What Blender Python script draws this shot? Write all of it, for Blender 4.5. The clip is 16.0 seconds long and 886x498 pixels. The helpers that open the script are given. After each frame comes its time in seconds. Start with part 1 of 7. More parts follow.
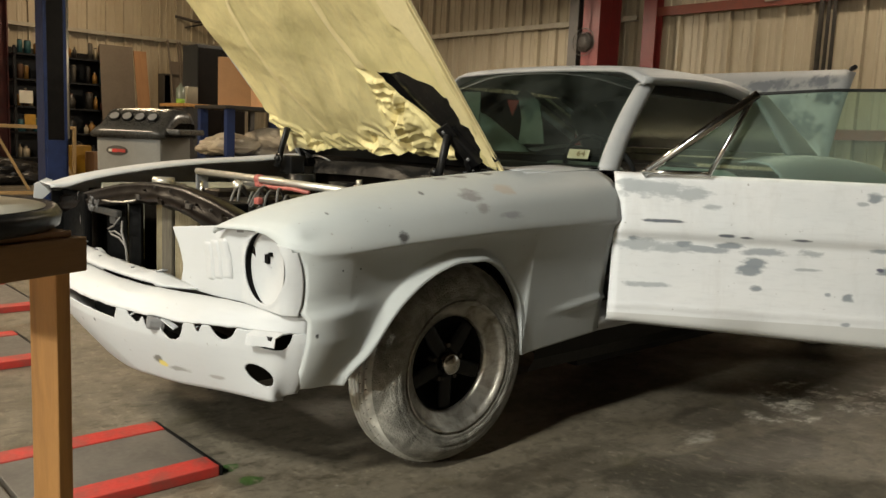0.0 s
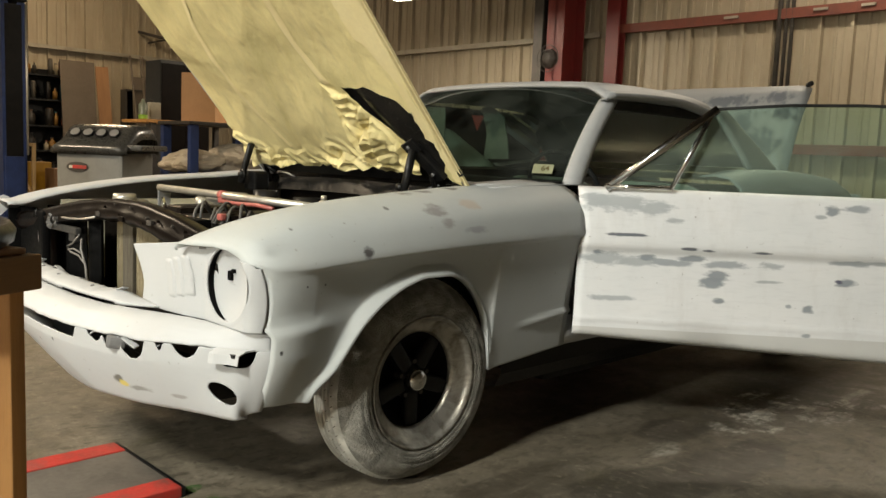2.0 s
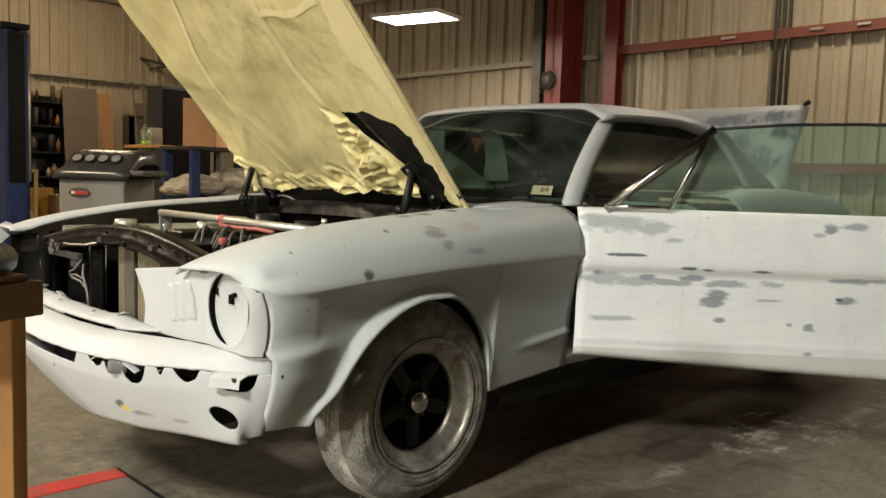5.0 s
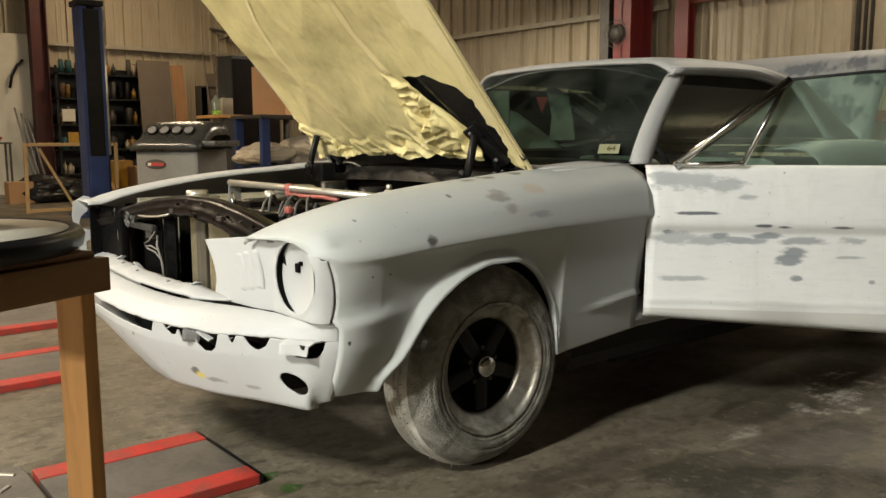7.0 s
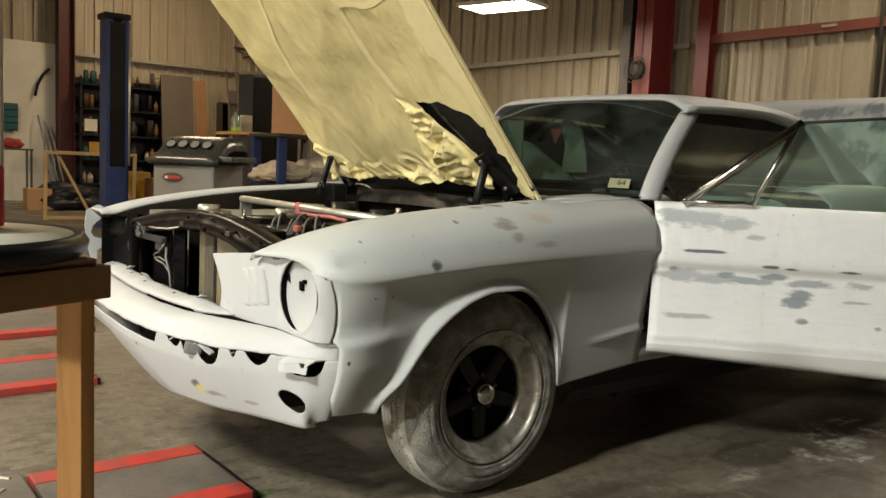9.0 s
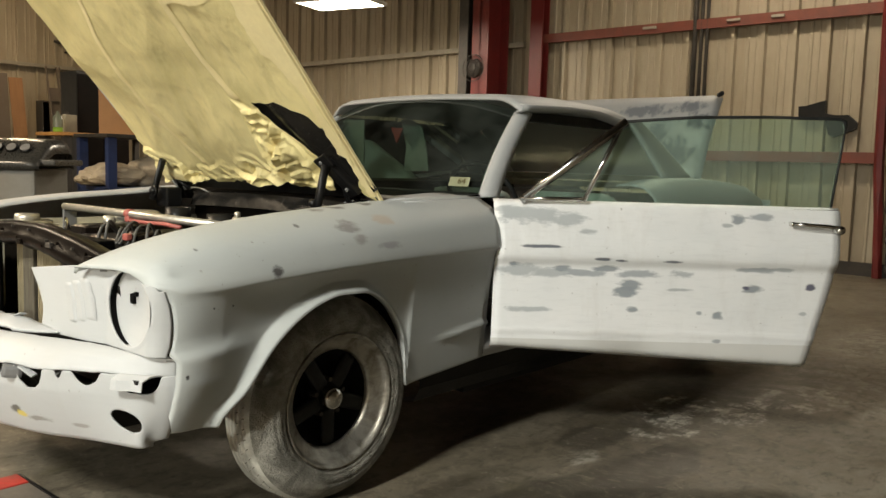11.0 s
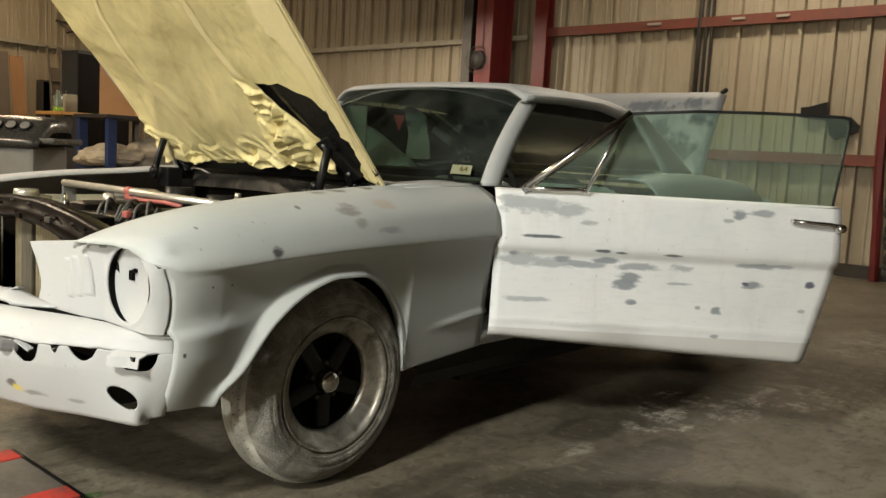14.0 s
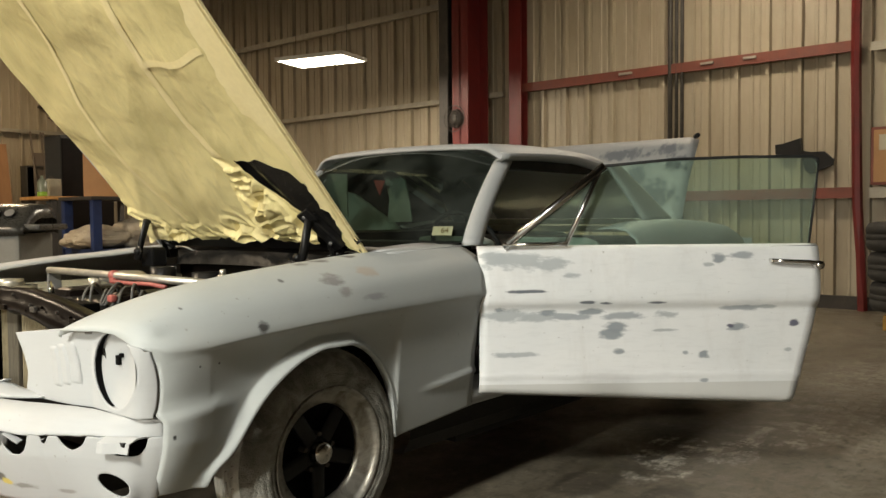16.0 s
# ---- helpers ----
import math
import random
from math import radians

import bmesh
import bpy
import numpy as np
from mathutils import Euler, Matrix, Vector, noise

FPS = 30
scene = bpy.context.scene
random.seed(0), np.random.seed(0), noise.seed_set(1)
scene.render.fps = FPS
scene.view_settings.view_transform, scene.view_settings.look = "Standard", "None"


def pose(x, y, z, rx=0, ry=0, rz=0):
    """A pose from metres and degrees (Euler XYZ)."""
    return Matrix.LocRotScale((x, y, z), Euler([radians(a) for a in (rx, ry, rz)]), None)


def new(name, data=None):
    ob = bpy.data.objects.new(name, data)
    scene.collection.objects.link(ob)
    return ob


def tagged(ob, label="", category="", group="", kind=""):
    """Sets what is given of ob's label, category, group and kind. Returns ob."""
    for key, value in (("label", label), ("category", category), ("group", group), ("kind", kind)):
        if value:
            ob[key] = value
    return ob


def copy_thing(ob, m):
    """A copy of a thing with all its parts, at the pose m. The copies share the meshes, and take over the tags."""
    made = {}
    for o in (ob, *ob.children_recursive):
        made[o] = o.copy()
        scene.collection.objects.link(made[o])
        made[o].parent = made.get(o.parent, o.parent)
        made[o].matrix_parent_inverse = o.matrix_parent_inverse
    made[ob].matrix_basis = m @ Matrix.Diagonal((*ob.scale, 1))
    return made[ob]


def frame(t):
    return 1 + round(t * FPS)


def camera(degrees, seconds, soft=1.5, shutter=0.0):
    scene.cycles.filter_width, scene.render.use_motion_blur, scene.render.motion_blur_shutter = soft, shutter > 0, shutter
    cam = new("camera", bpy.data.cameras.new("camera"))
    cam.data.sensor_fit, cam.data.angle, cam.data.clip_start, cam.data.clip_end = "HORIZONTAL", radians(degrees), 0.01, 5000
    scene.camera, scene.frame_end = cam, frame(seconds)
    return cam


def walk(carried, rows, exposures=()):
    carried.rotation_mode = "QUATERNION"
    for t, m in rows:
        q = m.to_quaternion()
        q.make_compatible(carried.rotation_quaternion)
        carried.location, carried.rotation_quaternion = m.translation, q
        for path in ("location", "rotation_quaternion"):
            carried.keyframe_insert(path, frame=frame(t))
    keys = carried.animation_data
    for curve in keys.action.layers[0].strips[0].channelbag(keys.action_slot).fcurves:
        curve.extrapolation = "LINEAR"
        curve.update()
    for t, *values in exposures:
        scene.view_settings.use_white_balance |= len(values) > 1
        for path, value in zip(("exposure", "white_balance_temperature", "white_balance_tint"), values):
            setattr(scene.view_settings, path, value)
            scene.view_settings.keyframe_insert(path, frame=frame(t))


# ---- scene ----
LENS = 56.65
cam = camera(LENS, 16.0, 1.5)
PATH = [
    (0, 1.6964, 2.5558, 1.0066, 82.376, -2.509, 137.932),
    (0.5, 1.6930, 2.5511, 1.0055, 82.051, -2.519, 137.288),
    (1, 1.6838, 2.5601, 1.0120, 83.245, -0.994, 135.310),
    (1.5, 1.6809, 2.5560, 1.0073, 83.189, -1.683, 134.615),
    (2, 1.6896, 2.5561, 1.0054, 83.547, -2.369, 135.607),
    (2.5, 1.6918, 2.5560, 1.0048, 83.724, -2.508, 136.094),
    (3, 1.6946, 2.5537, 1.0022, 83.835, -2.886, 136.056),
    (3.5, 1.6944, 2.5555, 1.0029, 84.224, -2.656, 135.810),
    (4, 1.6936, 2.5673, 1.0072, 85.164, -1.846, 135.481),
    (6.3, 1.6874, 2.5586, 1.0065, 84.025, -1.248, 136.714),
    (6.5, 1.6673, 2.5550, 1.0057, 82.412, -0.334, 137.404),
    (7, 1.6660, 2.5691, 1.0162, 82.266, 0.082, 140.456),
    (7.5, 1.6717, 2.5836, 1.0174, 83.473, -1.572, 143.207),
    (8, 1.6635, 2.5909, 1.0135, 83.992, -2.083, 143.561),
    (8.2, 1.6575, 2.5916, 1.0128, 84.216, -2.221, 143.462),
    (10.3, 1.6554, 2.5820, 1.0226, 83.670, -2.564, 134.993),
    (10.5, 1.6489, 2.5793, 1.0233, 83.912, -2.436, 133.680),
    (11, 1.6372, 2.5921, 1.0289, 84.259, -1.685, 130.941),
    (11.5, 1.6283, 2.5912, 1.0274, 84.285, -1.406, 129.596),
    (12, 1.6227, 2.5929, 1.0250, 84.312, -1.394, 128.568),
    (12.5, 1.6201, 2.5927, 1.0229, 84.306, -1.434, 127.760),
    (13, 1.6229, 2.5925, 1.0191, 84.594, -2.478, 127.706),
    (13.5, 1.6419, 2.5832, 1.0135, 84.412, -3.295, 130.365),
    (14, 1.6392, 2.5803, 1.0093, 83.736, -3.325, 130.902),
    (14.5, 1.6470, 2.5985, 1.0216, 85.841, -1.134, 131.789),
    (15, 1.6453, 2.5934, 1.0189, 85.593, -1.462, 131.282),
    (15.5, 1.6419, 2.5994, 1.0223, 85.977, -0.907, 130.999),
    (16, 1.6435, 2.6152, 1.0297, 87.711, 0.434, 129.975),
]
walk(cam, [(t, pose(x, y, z, rx, ry, rz)) for t, x, y, z, rx, ry, rz in PATH])

# ---- light ----
world = bpy.data.worlds.new("world")
scene.world = world
world.use_nodes = True
world.node_tree.nodes["Background"].inputs[0].default_value = (0.9, 0.85, 0.75, 1)
world.node_tree.nodes["Background"].inputs[1].default_value = 0.003


# ---- materials ----
def mat(name, base=(0.5, 0.5, 0.5), rough=0.6, metal=0.0):
    m = bpy.data.materials.new(name)
    m.use_nodes = True
    n = m.node_tree
    b = n.nodes["Principled BSDF"]
    b.inputs["Base Color"].default_value = (*base, 1)
    b.inputs["Roughness"].default_value = rough
    b.inputs["Metallic"].default_value = metal
    return m, n, b


def node(n, kind, **inputs):
    k = n.nodes.new(kind)
    for key, v in inputs.items():
        k.inputs[key.replace("_", " ")].default_value = v
    return k


def coords(n, scale=(1, 1, 1), obj=True):
    c = n.nodes.new("ShaderNodeTexCoord")
    m = n.nodes.new("ShaderNodeMapping")
    m.inputs["Scale"].default_value = scale
    n.links.new(c.outputs["Object" if obj else "Generated"], m.inputs[0])
    return m.outputs[0]


def noise_fac(n, vec, scale, detail=6, rough=0.6, lo=0.4, hi=0.6, warp=0.0):
    t = n.nodes.new("ShaderNodeTexNoise")
    t.inputs["Scale"].default_value, t.inputs["Detail"].default_value = scale, detail
    t.inputs["Roughness"].default_value, t.inputs["Distortion"].default_value = rough, warp
    n.links.new(vec, t.inputs["Vector"])
    r = n.nodes.new("ShaderNodeMapRange")
    r.inputs[1].default_value, r.inputs[2].default_value = lo, hi
    n.links.new(t.outputs["Fac"], r.inputs[0])
    return r.outputs[0]


def mix(n, fac, a, b):
    k = n.nodes.new("ShaderNodeMix")
    k.data_type = "RGBA"
    for i, v in ((0, fac), (6, a), (7, b)):
        if isinstance(v, (tuple, float, int)):
            k.inputs[i].default_value = (*v, 1) if isinstance(v, tuple) else v
        else:
            n.links.new(v, k.inputs[i])
    return k.outputs[2]


def math_node(n, op, a, b=0.0):
    k = n.nodes.new("ShaderNodeMath")
    k.operation = op
    for i, v in ((0, a), (1, b)):
        if isinstance(v, (float, int)):
            k.inputs[i].default_value = v
        else:
            n.links.new(v, k.inputs[i])
    return k.outputs[0]


def bump(n, b, fac, strength=0.2, dist=0.002):
    k = n.nodes.new("ShaderNodeBump")
    k.inputs["Strength"].default_value, k.inputs["Distance"].default_value = strength, dist
    n.links.new(fac, k.inputs["Height"])
    n.links.new(k.outputs[0], b.inputs["Normal"])


def surface(name, base, second, rough=0.6, metal=0.0, scale=6.0, fine=60.0, amount=0.6, bumps=0.15, dist=0.001, squash=(1, 1, 1)):
    """A two-scale worn surface: blotches of a second colour, fine grain, bump, uneven gloss."""
    m, n, b = mat(name, base, rough, metal)
    v = coords(n, squash)
    big = noise_fac(n, v, scale, 8, 0.65, 0.42, 0.68, 0.6)
    small = noise_fac(n, v, fine, 4, 0.6, 0.3, 0.75)
    f = math_node(n, "MULTIPLY", big, amount)
    c = mix(n, f, base, second)
    c2 = mix(n, math_node(n, "MULTIPLY", small, 0.25), c, tuple(x * 0.7 for x in base))
    n.links.new(c2, b.inputs["Base Color"])
    n.links.new(math_node(n, "ADD", math_node(n, "MULTIPLY", small, 0.15), rough - 0.07), b.inputs["Roughness"])
    bump(n, b, small, bumps, dist)
    return m


def patch_fac(n, vec, cx, cy, cz, rx, ry, rz, wob=0.75, scale=26.0, soft=0.25):
    """An uneven spot round a place, 1 inside and 0 outside."""
    s = n.nodes.new("ShaderNodeVectorMath")
    s.operation = "SUBTRACT"
    n.links.new(vec, s.inputs[0])
    s.inputs[1].default_value = (cx, cy, cz)
    d = n.nodes.new("ShaderNodeVectorMath")
    d.operation = "DIVIDE"
    n.links.new(s.outputs[0], d.inputs[0])
    d.inputs[1].default_value = (rx, ry, rz)
    ln = n.nodes.new("ShaderNodeVectorMath")
    ln.operation = "LENGTH"
    n.links.new(d.outputs[0], ln.inputs[0])
    t = n.nodes.new("ShaderNodeTexNoise")
    t.inputs["Scale"].default_value, t.inputs["Detail"].default_value, t.inputs["Roughness"].default_value = scale, 7, 0.65
    sq = n.nodes.new("ShaderNodeVectorMath")
    sq.operation = "MULTIPLY"
    sq.inputs[1].default_value = (0.55, 0.8, 1.5)
    n.links.new(vec, sq.inputs[0])
    n.links.new(sq.outputs[0], t.inputs["Vector"])
    w = math_node(n, "ADD", ln.outputs["Value"], math_node(n, "MULTIPLY", math_node(n, "SUBTRACT", t.outputs["Fac"], 0.5), wob * 4))
    r = n.nodes.new("ShaderNodeMapRange")
    r.inputs[1].default_value, r.inputs[2].default_value, r.inputs[3].default_value, r.inputs[4].default_value = 1.1 - soft, 1.1, 1, 0
    n.links.new(w, r.inputs[0])
    return r.outputs[0]


def primer(name, base, spots=(), haze=(0.50, 0.52, 0.54), amount=0.25, band=None):
    """Sanded primer with darker rub-through spots: (x, y, z, rx, ry, rz, colour)."""
    m, n, b = mat(name, base, 0.62)
    v = coords(n)
    c = mix(n, math_node(n, "MULTIPLY", noise_fac(n, v, 3.5, 6, 0.6, 0.4, 0.7, 0.4), amount), base, haze)
    fine = noise_fac(n, v, 220, 3, 0.6, 0.3, 0.7)
    c = mix(n, math_node(n, "MULTIPLY", noise_fac(n, coords(n, (1, 1, 6)), 14, 5, 0.6, 0.5, 0.75), 0.12), c, (0.36, 0.37, 0.38))
    c = mix(n, math_node(n, "MULTIPLY", noise_fac(n, v, 62, 3, 0.55, 0.71, 0.75), 0.55), c, (0.22, 0.20, 0.18))
    c = mix(n, math_node(n, "MULTIPLY", noise_fac(n, coords(n, (1.0, 1.0, 0.35)), 9, 7, 0.7, 0.52, 0.75), 0.22), c, (0.45, 0.43, 0.40))
    if band:
        sep = n.nodes.new("ShaderNodeSeparateXYZ")
        n.links.new(v, sep.inputs[0])
        low = node(n, "ShaderNodeMapRange")
        low.inputs[1].default_value, low.inputs[2].default_value, low.inputs[3].default_value, low.inputs[4].default_value = band[0] - 0.002, band[0] + 0.002, 0.75, 0
        n.links.new(sep.outputs["Z"], low.inputs[0])
        c = mix(n, low.outputs[0], c, band[1])
    for x, y, z, rx, ry, rz, col in spots:
        c = mix(n, math_node(n, "MULTIPLY", patch_fac(n, v, x, y, z, rx * 1.1, ry, rz * 1.05, 0.65, 24.0, 0.5), 0.95), c, col)
    n.links.new(c, b.inputs["Base Color"])
    n.links.new(math_node(n, "ADD", math_node(n, "MULTIPLY", fine, 0.12), 0.5), b.inputs["Roughness"])
    bump(n, b, fine, 0.06, 0.0005)
    return m


GREY = (0.20, 0.22, 0.25)
DARK = (0.10, 0.115, 0.14)
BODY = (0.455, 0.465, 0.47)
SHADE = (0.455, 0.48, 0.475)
M_GREYP = primer("grey_primer", (0.52, 0.53, 0.535), (), (0.40, 0.42, 0.43), 0.4)
M_PRIMER = primer("body_primer", BODY)
M_FENDER = primer("fender_primer", SHADE, (
    (0.284, 0.83, 0.736, 0.019, 0.1, 0.017, (0.075, 0.07, 0.07)),
    # hole in the side panel, its dark inside painted as a spot
    (0.537, 0.84, 0.491, 0.0055, 0.1, 0.0065, (0.01, 0.01, 0.01)),
    (0.462, 0.84, 0.655, 0.004, 0.1, 0.004, (0.05, 0.05, 0.05)),
    (0.405, 0.84, 0.656, 0.004, 0.1, 0.004, (0.05, 0.05, 0.05)),
    (0.0, 0.80, 0.845, 0.035, 0.2, 0.016, (0.26, 0.25, 0.245)),
    (-0.02, 0.80, 0.81, 0.03, 0.2, 0.014, (0.30, 0.29, 0.28)),
    (-0.16, 0.80, 0.86, 0.035, 0.2, 0.016, (0.44, 0.39, 0.335)),
    (0.02, 0.7, 0.892, 0.025, 0.1, 0.008, (0.18, 0.17, 0.16)),
    (-0.06, 0.7, 0.894, 0.025, 0.1, 0.008, (0.18, 0.17, 0.16)),
    (-0.18, 0.7, 0.905, 0.02, 0.1, 0.006, (0.12, 0.12, 0.12)),
    (-0.13, 0.82, 0.785, 0.045, 0.2, 0.012, (0.30, 0.30, 0.31)),
    (0.48, 0.8, 0.80, 0.006, 0.1, 0.005, (0.15, 0.15, 0.15)),
    (0.16, 0.8, 0.85, 0.008, 0.1, 0.006, (0.15, 0.15, 0.15)),
), (0.385, 0.41, 0.41), 0.4)
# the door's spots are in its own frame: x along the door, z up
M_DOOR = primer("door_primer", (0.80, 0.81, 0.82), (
    (0.131, 0, 0.867, 0.123, 0.2, 0.030, (0.43, 0.46, 0.48)),
    (0.051, 0, 0.872, 0.044, 0.2, 0.030, (0.43, 0.46, 0.48)),
    (0.250, 0, 0.858, 0.060, 0.2, 0.024, (0.43, 0.46, 0.48)),
    (0.322, 0, 0.816, 0.028, 0.2, 0.012, (0.43, 0.46, 0.48)),
    (0.169, 0, 0.760, 0.064, 0.2, 0.006, DARK),
    (0.099, 0, 0.674, 0.090, 0.2, 0.022, (0.43, 0.46, 0.48)),
    (0.219, 0, 0.666, 0.072, 0.2, 0.016, (0.43, 0.46, 0.48)),
    (0.064, 0, 0.693, 0.022, 0.2, 0.010, (0.27, 0.30, 0.33)),
    (0.238, 0, 0.680, 0.028, 0.2, 0.012, (0.27, 0.30, 0.33)),
    (0.293, 0, 0.668, 0.044, 0.2, 0.012, (0.36, 0.39, 0.42)),
    (0.374, 0, 0.720, 0.034, 0.2, 0.006, DARK),
    (0.447, 0, 0.716, 0.020, 0.2, 0.005, DARK),
    (0.637, 0, 0.717, 0.032, 0.2, 0.006, DARK),
    (0.404, 0, 0.685, 0.052, 0.2, 0.012, (0.27, 0.30, 0.33)),
    (0.349, 0, 0.663, 0.060, 0.2, 0.010, (0.36, 0.39, 0.42)),
    (0.509, 0, 0.667, 0.072, 0.2, 0.014, (0.36, 0.39, 0.42)),
    (0.491, 0, 0.631, 0.040, 0.2, 0.020, (0.27, 0.30, 0.33)),
    (0.468, 0, 0.604, 0.040, 0.2, 0.018, (0.27, 0.30, 0.33)),
    (0.670, 0, 0.672, 0.044, 0.2, 0.012, (0.43, 0.46, 0.48)),
    (0.858, 0, 0.871, 0.024, 0.2, 0.018, (0.27, 0.30, 0.33)),
    (0.948, 0, 0.880, 0.044, 0.2, 0.012, (0.36, 0.39, 0.42)),
    (1.031, 0, 0.696, 0.044, 0.2, 0.008, (0.43, 0.46, 0.48)),
    (0.940, 0, 0.693, 0.064, 0.2, 0.010, (0.36, 0.39, 0.42)),
    (0.921, 0, 0.626, 0.032, 0.2, 0.014, (0.27, 0.30, 0.33)),
    (0.898, 0, 0.629, 0.016, 0.2, 0.008, (0.10, 0.10, 0.15)),
    (1.134, 0, 0.638, 0.016, 0.2, 0.012, (0.10, 0.10, 0.15)),
    (0.500, 0, 0.540, 0.020, 0.2, 0.010, (0.27, 0.30, 0.33)),
    (0.739, 0, 0.534, 0.012, 0.2, 0.008, (0.36, 0.39, 0.42)),
    (0.802, 0, 0.527, 0.020, 0.2, 0.014, (0.27, 0.30, 0.33)),
    (0.806, 0, 0.431, 0.016, 0.2, 0.008, (0.36, 0.39, 0.42)),
    (1.113, 0, 0.540, 0.014, 0.2, 0.008, (0.43, 0.46, 0.48)),
    (0.124, 0, 0.532, 0.072, 0.2, 0.010, (0.43, 0.46, 0.48)),
    (0.663, 0, 0.615, 0.040, 0.2, 0.006, (0.43, 0.46, 0.48)),
    (0.819, 0, 0.850, 0.020, 0.2, 0.008, (0.43, 0.46, 0.48)),
), (0.68, 0.71, 0.73), 0.5, (0.425, (0.56, 0.56, 0.54)))
M_VALANCE = primer("valance_primer", BODY, (
    (0.75, 0.392, 0.368, 0.3, 0.022, 0.013, (0.12, 0.115, 0.10)),
    (0.75, 0.412, 0.356, 0.3, 0.022, 0.010, (0.62, 0.50, 0.12)),
    (0.75, 0.455, 0.350, 0.3, 0.036, 0.008, (0.25, 0.245, 0.23)),
    (0.75, 0.575, 0.345, 0.3, 0.026, 0.006, (0.30, 0.29, 0.28)),
    (0.75, 0.10, 0.43, 0.3, 0.006, 0.006, (0.10, 0.10, 0.10)),
    (0.75, -0.02, 0.41, 0.3, 0.006, 0.006, (0.12, 0.12, 0.12)),
))
M_LID = primer("trunk_lid_primer", BODY, (
    (-0.15, 0.40, 0.2, 0.12, 0.16, 0.4, GREY), (-0.3, 0.25, 0.2, 0.1, 0.10, 0.4, GREY), (-0.4, 0.48, 0.2, 0.06, 0.10, 0.4, DARK),
    (-0.48, 0.1, 0.2, 0.05, 0.2, 0.4, GREY), (-0.5, 0.42, 0.2, 0.06, 0.1, 0.4, GREY)), (0.42, 0.45, 0.48), 0.6)
M_BLACK = surface("black_paint", (0.007, 0.007, 0.0075), (0.018, 0.017, 0.015), 0.38, 0, 8, 80, 0.5)
M_BAY = surface("engine_bay_paint", (0.0045, 0.003, 0.0025), (0.010, 0.007, 0.005), 0.36, 0, 9, 90, 0.6)
M_ARM = surface("scuffed_grey_metal", (0.20, 0.20, 0.20), (0.12, 0.12, 0.12), 0.5)
M_ARMDARK = surface("dark_grey_metal", (0.035, 0.035, 0.034), (0.06, 0.058, 0.052), 0.45)
M_FIN = surface("tan_fins", (0.40, 0.34, 0.22), (0.24, 0.19, 0.11), 0.5, 0.2, 9, 90, 0.7)
M_STREAK = surface("streaked_metal", (0.22, 0.195, 0.15), (0.07, 0.058, 0.042), 0.4, 0.3, 7, 70, 0.9, 0.15, 0.001, (1, 6, 0.5))
M_CLIP = surface("faded_red_rubber", (0.40, 0.11, 0.09), (0.28, 0.07, 0.06), 0.5)
M_PLUG = surface("grey_plug_wire", (0.075, 0.075, 0.072), (0.14, 0.135, 0.12), 0.5)
M_FILM = surface("torn_film", (0.16, 0.155, 0.15), (0.03, 0.028, 0.026), 0.2, 0, 40, 90, 0.9)
M_WHEELBLK = surface("matt_black", (0.0022, 0.0022, 0.0022), (0.005, 0.0047, 0.0042), 0.75)
# tyre and tread rubber is lightened for dust and for light the wheel misses
M_TYRE = surface("dusty_rubber", (0.19, 0.183, 0.16), (0.46, 0.44, 0.385), 0.85, 0, 13, 170, 0.9, 1.0, 0.004)
M_TYRE2 = surface("old_rubber", (0.022, 0.021, 0.019), (0.05, 0.046, 0.04), 0.8, 0, 9, 80, 0.6)
M_TREAD = surface("lightened_worn_tread", (0.36, 0.35, 0.31), (0.60, 0.58, 0.51), 0.85, 0, 9, 60, 0.85, 0.5, 0.003)
M_BRACE = surface("glossy_black_paint", (0.010, 0.0095, 0.009), (0.03, 0.027, 0.022), 0.22, 0, 9, 60, 0.6)
M_SPOKE = surface("satin_black", (0.003, 0.003, 0.003), (0.006, 0.0055, 0.005), 0.55)
M_RIM = surface("dull_aluminium", (0.50, 0.48, 0.43), (0.15, 0.13, 0.095), 0.38, 0.8, 17, 60, 1.0, 0.4, 0.001)
M_CHROME = surface("chrome", (0.72, 0.71, 0.69), (0.4, 0.38, 0.34), 0.16, 1.0, 20, 90, 0.35, 0.05)
M_STEEL = surface("brushed_steel", (0.58, 0.55, 0.48), (0.36, 0.33, 0.28), 0.4, 0.7, 14, 90, 0.5)


